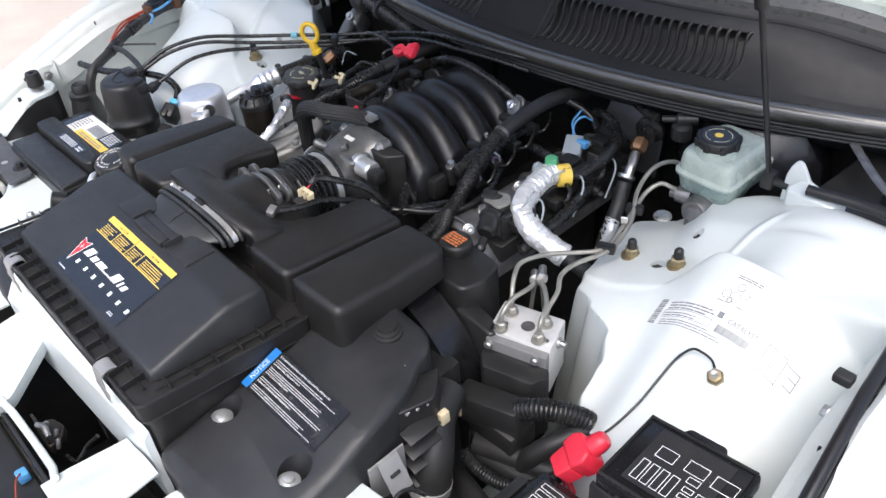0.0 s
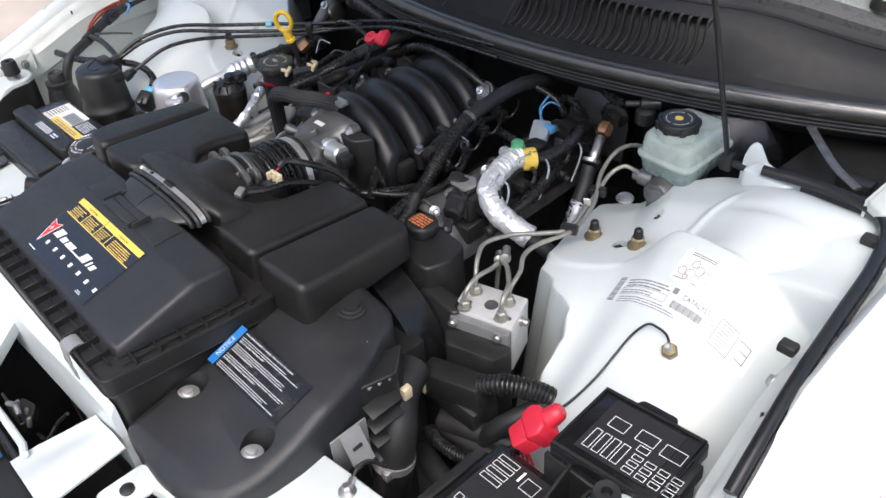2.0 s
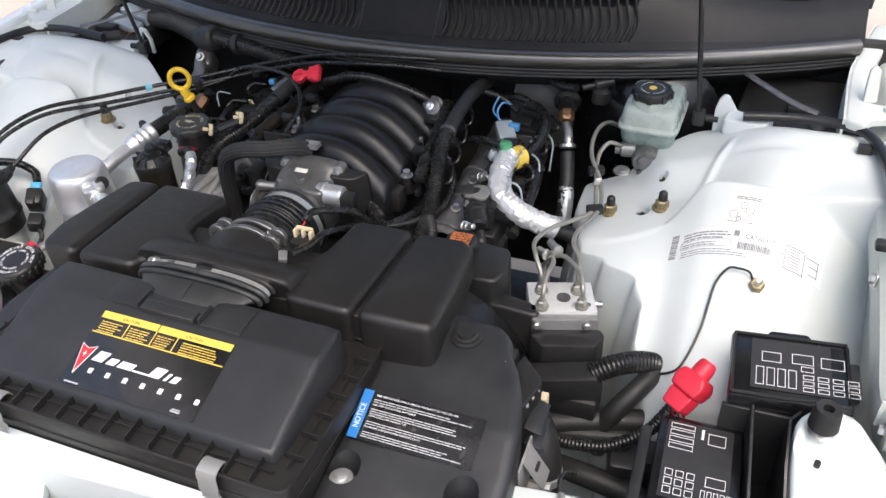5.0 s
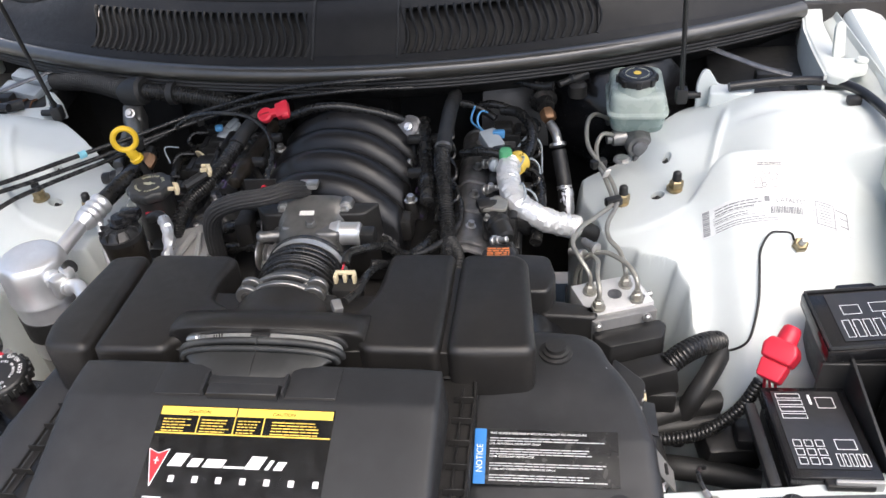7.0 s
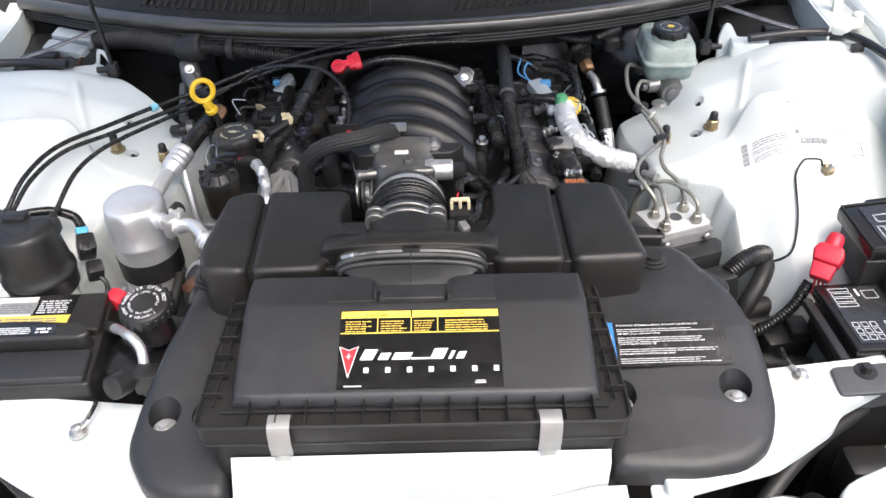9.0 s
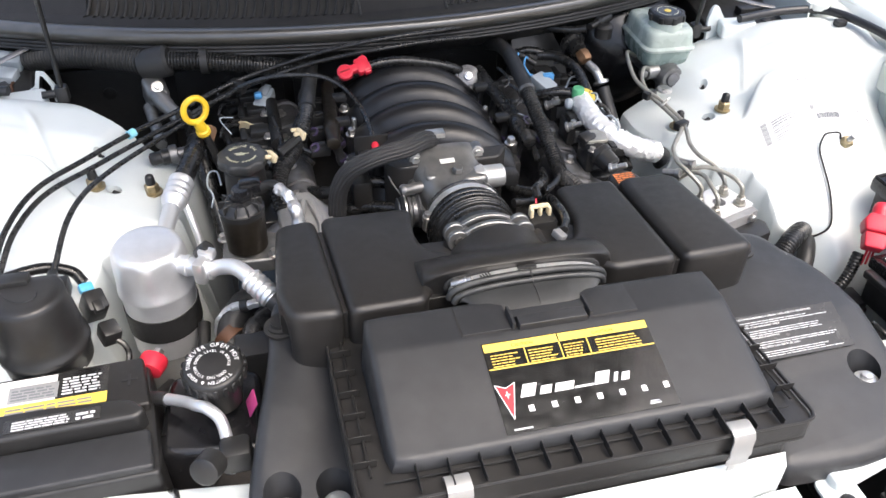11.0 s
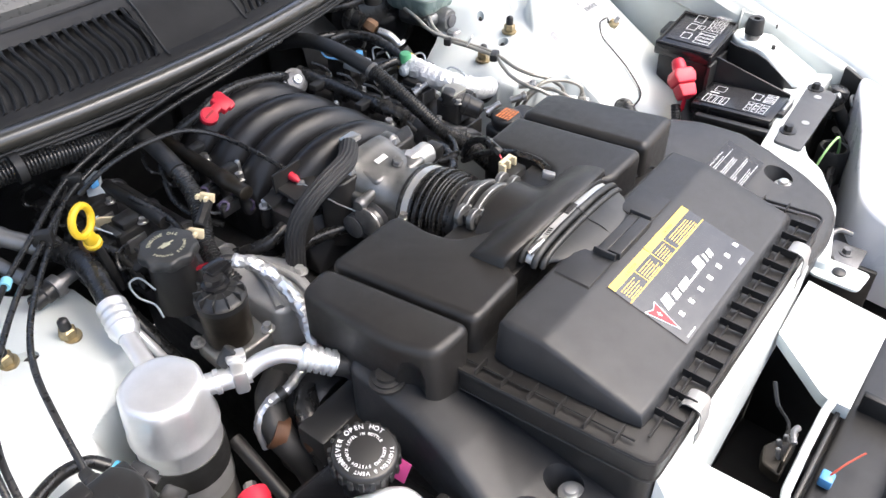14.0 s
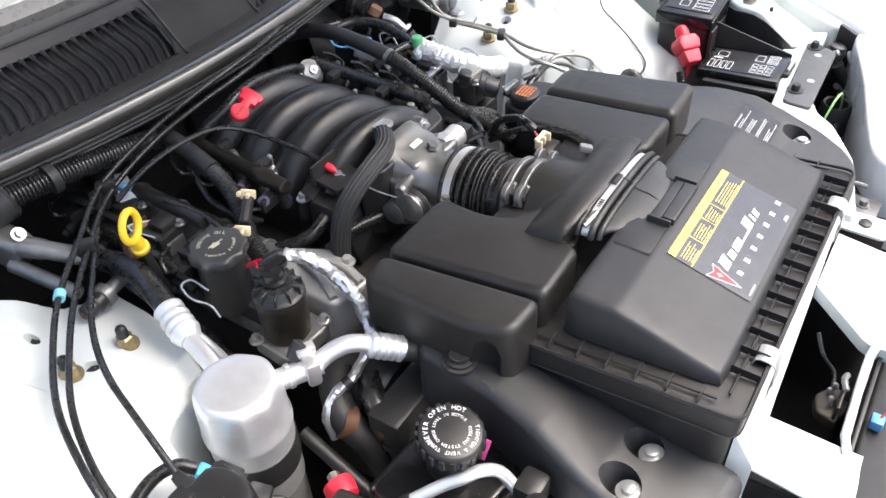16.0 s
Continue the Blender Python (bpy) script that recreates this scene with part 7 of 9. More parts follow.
part("side_rail", framed(box((-wd / 2 - 0.018, -0.01, -0.016), (0.014, dp * 0.95, 0.012), 0.003), m), BLACK, fb2)
fm = m @ Matrix.Translation((-wd / 2 + 0.006, -dp / 2 + 0.008, 0.0008))
lab = part("label", chips(fm, [(0, 0, wd - 0.014, dp - 0.014)], 0, 0.0004), FUSE_LABEL, fb2)
pr = []
for k in range(4):
    pr += slot(0.004, dp - 0.026 - 0.011 * k, 0.028, 0.008)
for k in range(3):
    for j in range(3):
        pr += slot(0.005 + 0.012 * j, 0.006 + 0.013 * k, 0.009, 0.010)
pr += slot(0.048, dp - 0.042, 0.020, 0.018) + slot(0.050, 0.028, 0.022, 0.015) + [(0.040, dp - 0.036, 0.003, 0.016)]
for k in range(5):
    pr += slot(0.046 + 0.007 * k, 0.004, 0.005, 0.018)
part("diagram", chips(fm, pr, 0.0004, 0.0003), PRINT, lab)

rb = thing("terminal_cover", (0.622, 0.88, 0.77), "bright red rubber battery terminal cover", "terminal cover")
a, b = V(0.629, 0.887, 0.826), V(0.606, 0.856, 0.793)
dd = (a - b).normalized()
rm = plane_frame((a + b) / 2, dd.cross(V(0, 0, 1)).normalized(), dd)
part("hood", [framed(prism([(-0.018, -0.012), (0.018, -0.012), (0.022, 0.004), (0.016, 0.016), (-0.016, 0.016), (-0.022, 0.004)], -0.016, 0.016, 0.004, corner=0.004), rm), framed(prism([(-0.014, -0.036), (0.014, -0.036), (0.017, -0.012), (-0.017, -0.012)], -0.014, 0.012, 0.004, corner=0.004), rm), along((a + b) / 2 + dd * 0.012, a + dd, [(0, 0.013), (0.014, 0.0125), (0.022, 0.011), (0.025, 0.008)], 18)], RED, rb)
# Disc in darkened red paints the shade of a recess.
part("slot", along(a + dd * 0.006, a + dd, [(0, 0.005), (0.0016, 0.005)], 12), mat("red_recess_shade", (0.25, 0.01, 0.02), 0.5), rb)
part("cable", [tube([b + V(k * 0.006, 0.004, 0.004), b + V(k * 0.006, 0.0, -0.012), b + V(0.006 + k * 0.008, 0.004, -0.045)], 0.0018, 8) for k in (-1, 0, 1)], RED, rb, "red battery cables")

# connectors and looms low on this side
cn = thing("brake_unit_connector", (0.46, 0.89, 0.66), "black brake unit connector with corrugated loom", "connector")
part("shell", [box((0.452, 0.893, 0.735), (0.10, 0.038, 0.05), 0.006, m=Euler((0, -0.15, 0.2)).to_matrix()), box((0.46, 0.90, 0.705), (0.085, 0.05, 0.04), 0.006)], BLACK, cn)
part("loom", loom([(0.488, 0.900, 0.757), (0.515, 0.918, 0.765), (0.545, 0.940, 0.760), (0.568, 0.958, 0.742), (0.572, 0.962, 0.71), (0.555, 0.94, 0.67), (0.54, 0.91, 0.62)], 0.0155, 0.0055, 16), RUBBER_SHINE, cn)
part("tan_tab", box((0.415, 0.872, 0.73), (0.006, 0.018, 0.03), 0.002), CREAM, cn)
lone("lower_loom", loom([(0.44, 0.845, 0.675), (0.48, 0.835, 0.685), (0.53, 0.835, 0.70), (0.575, 0.85, 0.73), (0.60, 0.868, 0.765)], 0.009, 0.0055, 12), RUBBER_SHINE, "black corrugated loom running to the fuse box", "wire harness")
lone("ground_harness", tube([(0.44, 0.83, 0.64), (0.50, 0.81, 0.66), (0.56, 0.80, 0.66), (0.60, 0.79, 0.66)], 0.016, 10), RUBBER, "thick black taped harness below the fuse box", "wire harness")
lone("branch_loom", [tube([(0.570, 0.960, 0.735), (0.562, 0.935, 0.738), (0.545, 0.908, 0.728), (0.526, 0.890, 0.705), (0.513, 0.884, 0.67), (0.508, 0.88, 0.63)], 0.014, 12), tube([(0.440, 0.872, 0.672), (0.514, 0.891, 0.682), (0.570, 0.905, 0.685), (0.630, 0.922, 0.70)], 0.017, 12), tube([(0.45, 0.868, 0.66), (0.52, 0.875, 0.668), (0.58, 0.886, 0.67), (0.64, 0.895, 0.68)], 0.013, 12)], RUBBER, "black taped wire branches behind the lower loom", "wire harness")
lone("relay_socket", [box((0.568, 0.838, 0.672), (0.075, 0.05, 0.05), 0.006, m=Euler((0.1, 0.05, 0.15)).to_matrix()), box((0.585, 0.835, 0.70), (0.03, 0.04, 0.02), 0.004)], BLACK, "black relay socket below the fuse boxes", "relay socket")
ps = thing("power_steering_reservoir", (0.30, 0.99, 0.72), "black power steering reservoir with orange lettered cap", "fluid reservoir")
part("tank", [prism([(0.245, 0.955), (0.335, 0.955), (0.345, 0.99), (0.335, 1.035), (0.245, 1.045), (0.232, 1.0)], 0.70, 0.838, 0.006, corner=0.012), prism([(0.32, 0.95), (0.40, 0.945), (0.40, 0.97), (0.33, 0.985)], 0.70, 0.80, 0.006, corner=0.01)], BLACK, ps)
pc = part("cap", up(0.265, 1.014, 0.838, [(0, 0.023), (0.004, 0.025), (0.014, 0.025), (0.018, 0.023), (0.020, 0.020)], 28), BLACK, ps)
part("cap_print", chips(plane_frame(V(0.265, 1.014, 0.8585), (1, 0, 0), (0, 1, 0)), bars(rnd, -0.016, -0.013, 0.032, 0.026, 5, 0.6, 4, 0.05)), ORANGE, pc)
fs = thing("fan_shroud", (0.25, 0.915, 0.50), "black plastic radiator fan shroud", "fan shroud")
part("ring", along((0.22, 0.945, 0.66), (0.22, 0.8, 0.66), [(0, 0.165), (0.0, 0.178), (0.05, 0.178), (0.055, 0.19), (0.06, 0.19)], 48), GLOSSY, fs)
hs = thing("radiator_hose", (0.43, 0.80, 0.60), "thick black radiator hose with a spring clamp", "hose")
part("hose", tube([(0.40, 0.86, 0.76), (0.42, 0.82, 0.755), (0.445, 0.79, 0.73), (0.455, 0.77, 0.68), (0.44, 0.765, 0.60)], 0.027, 18), RUBBER, hs)
part("clamp", [along((0.453, 0.773, 0.700), (0.45, 0.765, 0.65), [(0, 0.0285), (0, 0.030), (0.012, 0.030), (0.012, 0.0285)], 28), box((0.468, 0.748, 0.694), (0.012, 0.012, 0.016), 0.002)], MACHINED, hs, "steel spring clamp")
rbk = thing("radiator_bracket", (0.452, 0.715, 0.72), "folded grey metal bracket beside the radiator cover", "bracket")
pl_ = part("flap", sheet([[(0.452 + 0.008 * i, 0.700 + 0.010 * j, 0.800 - 0.014 * i) for j in range(4)] for i in range(4)], 0.002), PLATE, rbk)
part("slot", box((0.4645, 0.715, 0.781), (0.004, 0.014, 0.003), 0.0005, m=Euler((0, 1.05, 0)).to_matrix()), DARK, pl_)
part("upright", box((0.449, 0.715, 0.765), (0.003, 0.055, 0.07), 0.001), PLATE, rbk)
dct = thing("air_duct", (0.42, 0.79, 0.64), "black plastic air duct at the end of the radiator cover", "duct")
part("mouth", prism([(0.395, 0.765), (0.432, 0.745), (0.447, 0.80), (0.412, 0.84)], 0.64, 0.832, 0.006, corner=0.008), BLACK, dct)
# Pale bits paint the highlights on the three slots.
for k in range(3):
    part("slot", box((0.4365 + 0.003 * k, 0.765 + 0.014 * k, 0.826), (0.004, 0.009, 0.004), 0.001, m=Euler((0, 0, 0.3)).to_matrix()), PLATE, dct)
for k in range(5):
    part("vane", box((0.448, 0.772, 0.80 - 0.028 * k), (0.022, 0.05, 0.003), 0.001, m=Euler((0, 0.3, 0)).to_matrix()), BLACK, dct)
lone("tan_clip", box((0.446, 0.812, 0.785), (0.010, 0.014, 0.02), 0.002), CREAM, "small tan plastic clip beside the air duct", "clip")
# raised corner panels with hood bump stops, and bolted plates
for s in (1, -1):
    cp = thing("corner_panel", (s * 0.78, 0.76, 0.70), "white painted raised corner panel", "body panel", "corner panels")
    dy = 0.0 if s > 0 else -0.018
    poly = [(0.742, 0.832 + dy), (0.733, 0.815 + dy), (0.732, 0.77 + dy), (0.742, 0.712 + dy), (0.775, 0.690 + dy), (0.834, 0.685 + dy), (0.832, 0.80 + dy), (0.80, 0.845 + dy), (0.760, 0.846 + dy)]
    part("panel", prism([(s * x, y) for x, y in poly][::s], 0.62, lambda x, y: 0.851 - 0.058 * ease(0.790, 0.700, y - dy) - 0.35 * max(0.0, abs(x) - 0.785), 0.008, 4, 0.014), INNER, cp)
    liner = [(s * (x - 0.004), y + dy, z) for x, y, z in ((0.745, 0.838, 0.842), (0.734, 0.822, 0.842), (0.7335, 0.79, 0.841), (0.734, 0.765, 0.832), (0.738, 0.735, 0.810), (0.745, 0.712, 0.789), (0.77, 0.692, 0.782))]
    part("liner", sheet([liner, [(x, y, z - 0.006) for x, y, z in liner], [(x, y, 0.66) for x, y, z in liner]], 0.003), BLACK, cp, "black liner on the panel's inner side")
    bx, by = 0.759, 0.808 + dy
    bp = thing("bump_stop", (s * bx, by, 0.845), "black rubber hood bump stop on a threaded stud", "bump stop", "bump stops")
    z0 = 0.849
    part("thread", up(s * bx, by, z0, [(0, 0.013)] + [(0.001 + 0.0022 * k + d, 0.0145 if d else 0.0125) for k in range(5) for d in (0, 0.0011)] + [(0.013, 0.0125)], 20), STEEL, bp)
    part("rubber", up(s * bx, by, z0 + 0.012, [(0, 0.0165), (0.024, 0.0145), (0.028, 0.013), (0.027, 0.006), (0.018, 0.005)], 22), RUBBER, bp)
    part("drain_hole", up(s * 0.757, by - 0.042, z0 - 0.008, [(0, 0.0035), (0.007, 0.0035)], 12), DARK, cp)
    pl = thing("mounting_plate", (s * 0.66, 0.655, 0.785), "grey metal mounting plate bolted to the front panel", "bracket", "mounting plates")
    poly = [(0.548, 0.674), (0.545, 0.628), (0.752, 0.635), (0.764, 0.650), (0.760, 0.686), (0.742, 0.688)]
    flat = part("plate", prism([(s * x, y) for x, y in poly][::s], 0.786, 0.791, 0.0015, corner=0.008), GREY_STEEL, pl)
    part("flange", [framed(prism([(0.557, 0.0), (0.752, 0.0), (0.70, -0.030), (0.60, -0.045), (0.57, -0.04)], -0.002, 0.002, 0.001, corner=0.006), plane_frame(V(0, 0.628, 0.788), (s, 0.045, 0), (0, 0.25, 1)))], GREY_STEEL, pl)
    for x, y in ((0.590, 0.665), (0.756, 0.675)):
        part("plate_bolt", hexbolt((s * x, y, 0.791), (0, 0, 1), 0.0075, 0.010, 1.9), BLACK, pl)
    for x, y in ((0.632, 0.650), (0.728, 0.662)):
        part("plate_hole", up(s * x, y, 0.7905, [(0, 0.0065), (0.001, 0.0065), (0.0012, 0.004)], 16), PLATE, pl, "bright panel seen through the plate's hole")
tray = thing("splash_tray", (0.70, 0.77, 0.66), "black plastic tray between the fuse boxes and the corner panel", "tray")
part("partition", prism([(0.6965, 0.700), (0.7005, 0.701), (0.690, 0.852), (0.686, 0.851)], 0.66, lambda x, y: 0.797 + 0.255 * (y - 0.702), 0.001), BLACK, tray)
part("floor", sheet([[(0.692 + 0.048 * i / 8, 0.700 + 0.15 * j / 12, 0.735 - 0.055 * ease(0.70, 0.80, 0.700 + 0.15 * j / 12) + 0.03 * (i / 8) ** 2) for j in range(13)] for i in range(9)], 0.003), BLACK, tray)
part("back_panel", prism([(0.655, 0.838), (0.735, 0.838), (0.735, 0.844), (0.655, 0.844)], 0.66, lambda x, y: 0.826, 0.002), BLACK, tray)
part("end_bracket", [box((0.662, 0.692, 0.792), (0.05, 0.005, 0.016), 0.0015), box((0.64, 0.697, 0.778), (0.03, 0.012, 0.012), 0.002)], PLATE, tray, "grey clip bracket at the tray's end")
btw = thing("battery_tray", (-0.70, 0.74, 0.66), "black battery tray wall beside the white corner panel", "tray")
part("wall", prism([(-0.684, 0.690), (-0.684, 0.835), (-0.728, 0.828), (-0.734, 0.76), (-0.738, 0.690)][::1], 0.64, lambda x, y: 0.775 - 0.02 * (y - 0.69), 0.006, corner=0.010), BLACK, btw)
# ---- passenger's side ----
before = set(bpy.data.objects)
ac = thing("ac_accumulator", (-0.412, 0.985, 0.62), "bright aluminium air conditioning accumulator can", "accumulator")
n = 48
rings = []
for h, r, k in ((0.0, 0.048, 0), (0.10, 0.048, 0), (0.101, 0.0505, 0), (0.107, 0.0505, 0), (0.109, 0.0492, 0), (0.135, 0.0487, 0.02), (0.154, 0.0478, 0.05), (0.160, 0.0468, 0.05), (0.165, 0.0447, 0.03), (0.1685, 0.041, 0.01), (0.1700, 0.036, 0), (0.1705, 0.02, 0)):
    rings.append([(-0.412 + r * (1 - k * (0.5 - 0.5 * math.cos(8 * a))) * math.cos(a), 0.985 + r * (1 - k * (0.5 - 0.5 * math.cos(8 * a))) * math.sin(a), 0.70 + h) for a in [2 * math.pi * i / n for i in range(n)]])
part("can", ring_loft(rings[::-1]), BRIGHT, ac, sharp=35)
part("strap", up(-0.412, 0.985, 0.735, [(0, 0.047), (0, 0.0495), (0.038, 0.0495), (0.038, 0.047)], 36), RUBBER, ac, "black rubber band")
part("lower_can", up(-0.412, 0.985, 0.60, [(0, 0.042), (0.01, 0.046), (0.136, 0.046)], 36), PLATE, ac)
part("outlet_block", [along((-0.374, 0.964, 0.846), (-0.3, 0.92, 0.848), [(0, 0.0125), (0.010, 0.0125), (0.011, 0.0145), (0.016, 0.0145), (0.017, 0.0125), (0.05, 0.0125)], 20)], BRIGHT, ac)
part("clamp_plate", [box((-0.342, 0.944, 0.850), (0.016, 0.034, 0.034), 0.004, m=Euler((0, 0, -0.53)).to_matrix()), box((-0.336, 0.953, 0.866), (0.022, 0.014, 0.012), 0.003, m=Euler((0, 0, -0.53)).to_matrix())], MACHINED, ac, "machined clamp plate")
part("pressure_switch", along((-0.348, 0.962, 0.856), (-0.322, 0.958, 0.878), [(0, 0.009), (0.010, 0.011), (0.02, 0.011), (0.022, 0.008)], 14), BLACK, ac)
ap = thing("ac_pipe", (-0.30, 0.92, 0.80), "bent aluminium air conditioning pipe with crimped end", "pipe")
part("pipe", tube([(-0.335, 0.942, 0.847), (-0.318, 0.935, 0.854), (-0.302, 0.922, 0.860), (-0.290, 0.908, 0.858), (-0.282, 0.897, 0.852)], 0.0105, 16), BRIGHT, ap)
fe = [V(-0.288, 0.905, 0.856), V(-0.262, 0.876, 0.840)]
pf = [(0, 0.0105)]
for k in range(5):
    pf += [(0.004 + 0.008 * k, 0.0155), (0.008 + 0.008 * k, 0.0155), (0.0095 + 0.008 * k, 0.0125), (0.0115 + 0.008 * k, 0.0125)]
part("crimp", along(fe[0], fe[1], pf, 22), BRIGHT, ap)
part("rubber_hose", tube([fe[1], (-0.248, 0.862, 0.828), (-0.235, 0.85, 0.79), (-0.23, 0.85, 0.70)], 0.0135, 14), RUBBER, ap)
a2 = thing("ac_line", (-0.38, 1.12, 0.80), "black air conditioning hose with white crimped ferrule", "hose")
part("hose", tube([(-0.352, 1.30, 0.852), (-0.345, 1.25, 0.862), (-0.350, 1.20, 0.866), (-0.362, 1.155, 0.862), (-0.372, 1.125, 0.858)], 0.0145, 16), RUBBER_SHINE, a2)
f0, f1 = V(-0.368, 1.138, 0.860), V(-0.386, 1.078, 0.850)
pf = [(0, 0.016), (0.002, 0.0185)]
for k in range(3):
    pf += [(0.008 + 0.012 * k, 0.0185), (0.011 + 0.012 * k, 0.0165), (0.014 + 0.012 * k, 0.0165), (0.017 + 0.012 * k, 0.0185)]
pf += [(0.048, 0.0165), (0.056, 0.0125)]
part("ferrule", along(f0, f1, pf, 22), BRIGHT, a2)
part("pipe", tube([(-0.384, 1.085, 0.851), (-0.392, 1.05, 0.845), (-0.40, 1.02, 0.835), (-0.405, 1.0, 0.82)], 0.0115, 14), BRIGHT, a2)
lone("transmission_tube", tube([(-0.349, 1.29, 0.868), (-0.347, 1.268, 0.856), (-0.338, 1.215, 0.815), (-0.326, 1.155, 0.758), (-0.316, 1.11, 0.70)], 0.0115, 16), RUBBER_SHINE, "glossy black transmission tube running down beside the accumulator", "tube")
lone("thin_line", tube([(-0.372, 1.125, 0.848), (-0.366, 1.105, 0.836), (-0.356, 1.08, 0.797), (-0.348, 1.06, 0.74)], 0.0058, 10), BRIGHT, "thin bright refrigerant line beside the accumulator", "pipe")
tx = thing("expansion_block", (-0.395, 1.37, 0.83), "cast aluminium air conditioning manifold block", "pipe block")
part("block", [box((-0.405, 1.375, 0.880), (0.036, 0.05, 0.05), 0.010, 3, Euler((0.4, 0, 0.3)).to_matrix()), along((-0.402, 1.355, 0.888), (-0.36, 1.28, 0.87), [(0, 0.014), (0.03, 0.0135), (0.033, 0.012), (0.08, 0.012)], 16), along((-0.418, 1.36, 0.866), (-0.40, 1.26, 0.85), [(0, 0.010), (0.10, 0.009)], 14)], ALU, tx)
part("bolt", hexbolt((-0.398, 1.352, 0.905), (0.1, -0.7, 0.6), 0.006, 0.006), STEEL, tx)

eg = thing("egr_valve", (-0.287, 1.033, 0.76), "dark exhaust recirculation valve with black vented top", "egr valve")
part("can", up(-0.287, 1.033, 0.805, [(0, 0.024), (0.004, 0.0285), (0.045, 0.0295), (0.058, 0.0305), (0.062, 0.0305)], 32), BROWN, eg, "dark brown plated can")
vt = part("vented_top", up(-0.287, 1.033, 0.866, [(0, 0.031), (0.008, 0.031), (0.009, 0.028), (0.012, 0.026), (0.020, 0.020)], 32), BLACK, eg)
for a in [math.pi / 5 * k for k in range(10)]:
    part("fin", box((-0.287 + 0.02 * math.cos(a), 1.033 + 0.02 * math.sin(a), 0.880), (0.018, 0.0022, 0.014), 0.0005, 1, Matrix.Rotation(a, 3, "Z")), BLACK, vt)
part("connector", [up(-0.285, 1.040, 0.878, [(0, 0.017), (0.012, 0.017), (0.014, 0.013), (0.022, 0.012)], 8), box((-0.272, 1.05, 0.896), (0.03, 0.022, 0.016), 0.004)], GLOSSY, eg)
part("flange", prism([(-0.325, 1.0), (-0.25, 0.995), (-0.245, 1.06), (-0.32, 1.065)], 0.785, 0.806, 0.004, corner=0.012), ALU, eg)
for bx, by in ((-0.252, 1.005), (-0.32, 1.055)):
    part("bolt", hexbolt((bx, by, 0.806), (0, 0, 1), 0.006, 0.008), STEEL, eg)
fl = thing("foil_wire", (-0.21, 1.0, 0.74), "crinkled silver foil wrapped sensor wire", "wire")
part("sleeve", crinkle(sweep(spline([(-0.235, 1.070, 0.872), (-0.222, 1.05, 0.868), (-0.213, 1.02, 0.852), (-0.215, 0.985, 0.832), (-0.228, 0.955, 0.808), (-0.245, 0.93, 0.77), (-0.255, 0.92, 0.72)], 10), lambda i: 0.0085 + 0.0007 * math.sin(i * 0.9), 14), 0.0013, 3), FOIL_WIRE, fl, sharp=20)
part("boot", tube([(-0.262, 1.078, 0.868), (-0.245, 1.078, 0.874), (-0.232, 1.068, 0.872)], 0.008, 10), BLACK, fl)

oc = thing("oil_filler_cap", (-0.278, 1.137, 0.83), "black engine oil filler cap with pale lettering", "filler cap")
lob = [[(-0.278 + r * (1 + k * math.cos(9 * a)) * math.cos(a), 1.137 + r * (1 + k * math.cos(9 * a)) * math.sin(a), z) for a in [2 * math.pi * i / 72 for i in range(72)]] for z, r, k in ((0.893, 0.0315, 0.0), (0.8925, 0.0335, 0.04), (0.890, 0.0355, 0.05), (0.882, 0.036, 0.05), (0.877, 0.0335, 0.04))]
cap = part("cap", ring_loft(lob), DUSTY, oc)
part("neck", up(-0.278, 1.137, 0.80, [(0, 0.033), (0.03, 0.031), (0.078, 0.029)], 28), BLACK, oc)
OM = Matrix.Translation((-0.278, 1.137, 0.8934)) @ Matrix.Rotation(radians(-8), 4, "Z")
part("lettering", [ring_text("ENGINE OIL", 0.0072, OM, 0.0195, 145, 13), ring_text("OWNERS MANUAL", 0.0052, OM @ Matrix.Rotation(math.pi, 4, "Z"), 0.0195, 160, 12)], LETTER, cap)
part("oil_can_mark", [chips(OM, [(-0.008, -0.003, 0.012, 0.006), (0.004, 0.001, 0.006, 0.0015), (-0.011, 0.0005, 0.003, 0.0015), (-0.003, 0.003, 0.003, 0.002)], 0, 0.0004)], LETTER, cap)

dk = thing("oil_dipstick", (-0.331, 1.213, 0.87), "yellow looped oil dipstick handle", "dipstick")
q = V(-0.336, 1.207, 0.934)
fwd = V(0.42, -0.90, 0.02).normalized()
ex = V(0.8, 0.6, 0)
ex = (ex - fwd * ex.dot(fwd)).normalized()
ey = fwd.cross(ex)
loop = [q + 0.0175 * (math.cos(a) * ex + 1.1 * math.sin(a) * ey) for a in [2 * math.pi * k / 24 for k in range(25)]]
part("ring", sweep(loop, 0.0048, 10), YELLOW, dk)
tip = q - ey * 0.018
part("neck", along(tip, V(-0.329, 1.214, 0.89), [(0, 0.006), (0.008, 0.0085), (0.018, 0.0085), (0.02, 0.011), (0.026, 0.011)], 16), YELLOW, dk)
part("tube", tube([(-0.329, 1.214, 0.892), (-0.322, 1.216, 0.86), (-0.312, 1.22, 0.80)], 0.006, 10), BLACK, dk)

ctk = thing("pressure_cap", (-0.336, 0.764, 0.80), "black coolant pressure cap with white warning print", "coolant cap")
CN = V(-0.02, -0.12, 1).normalized()
c0 = V(-0.336, 0.765, 0.836)
cp = part("cap", along(c0, c0 + CN, [(0, 0.031), (0.003, 0.034), (0.017, 0.034), (0.020, 0.032), (0.021, 0.030), (0.0215, 0.004)], 40), BLACK, ctk)
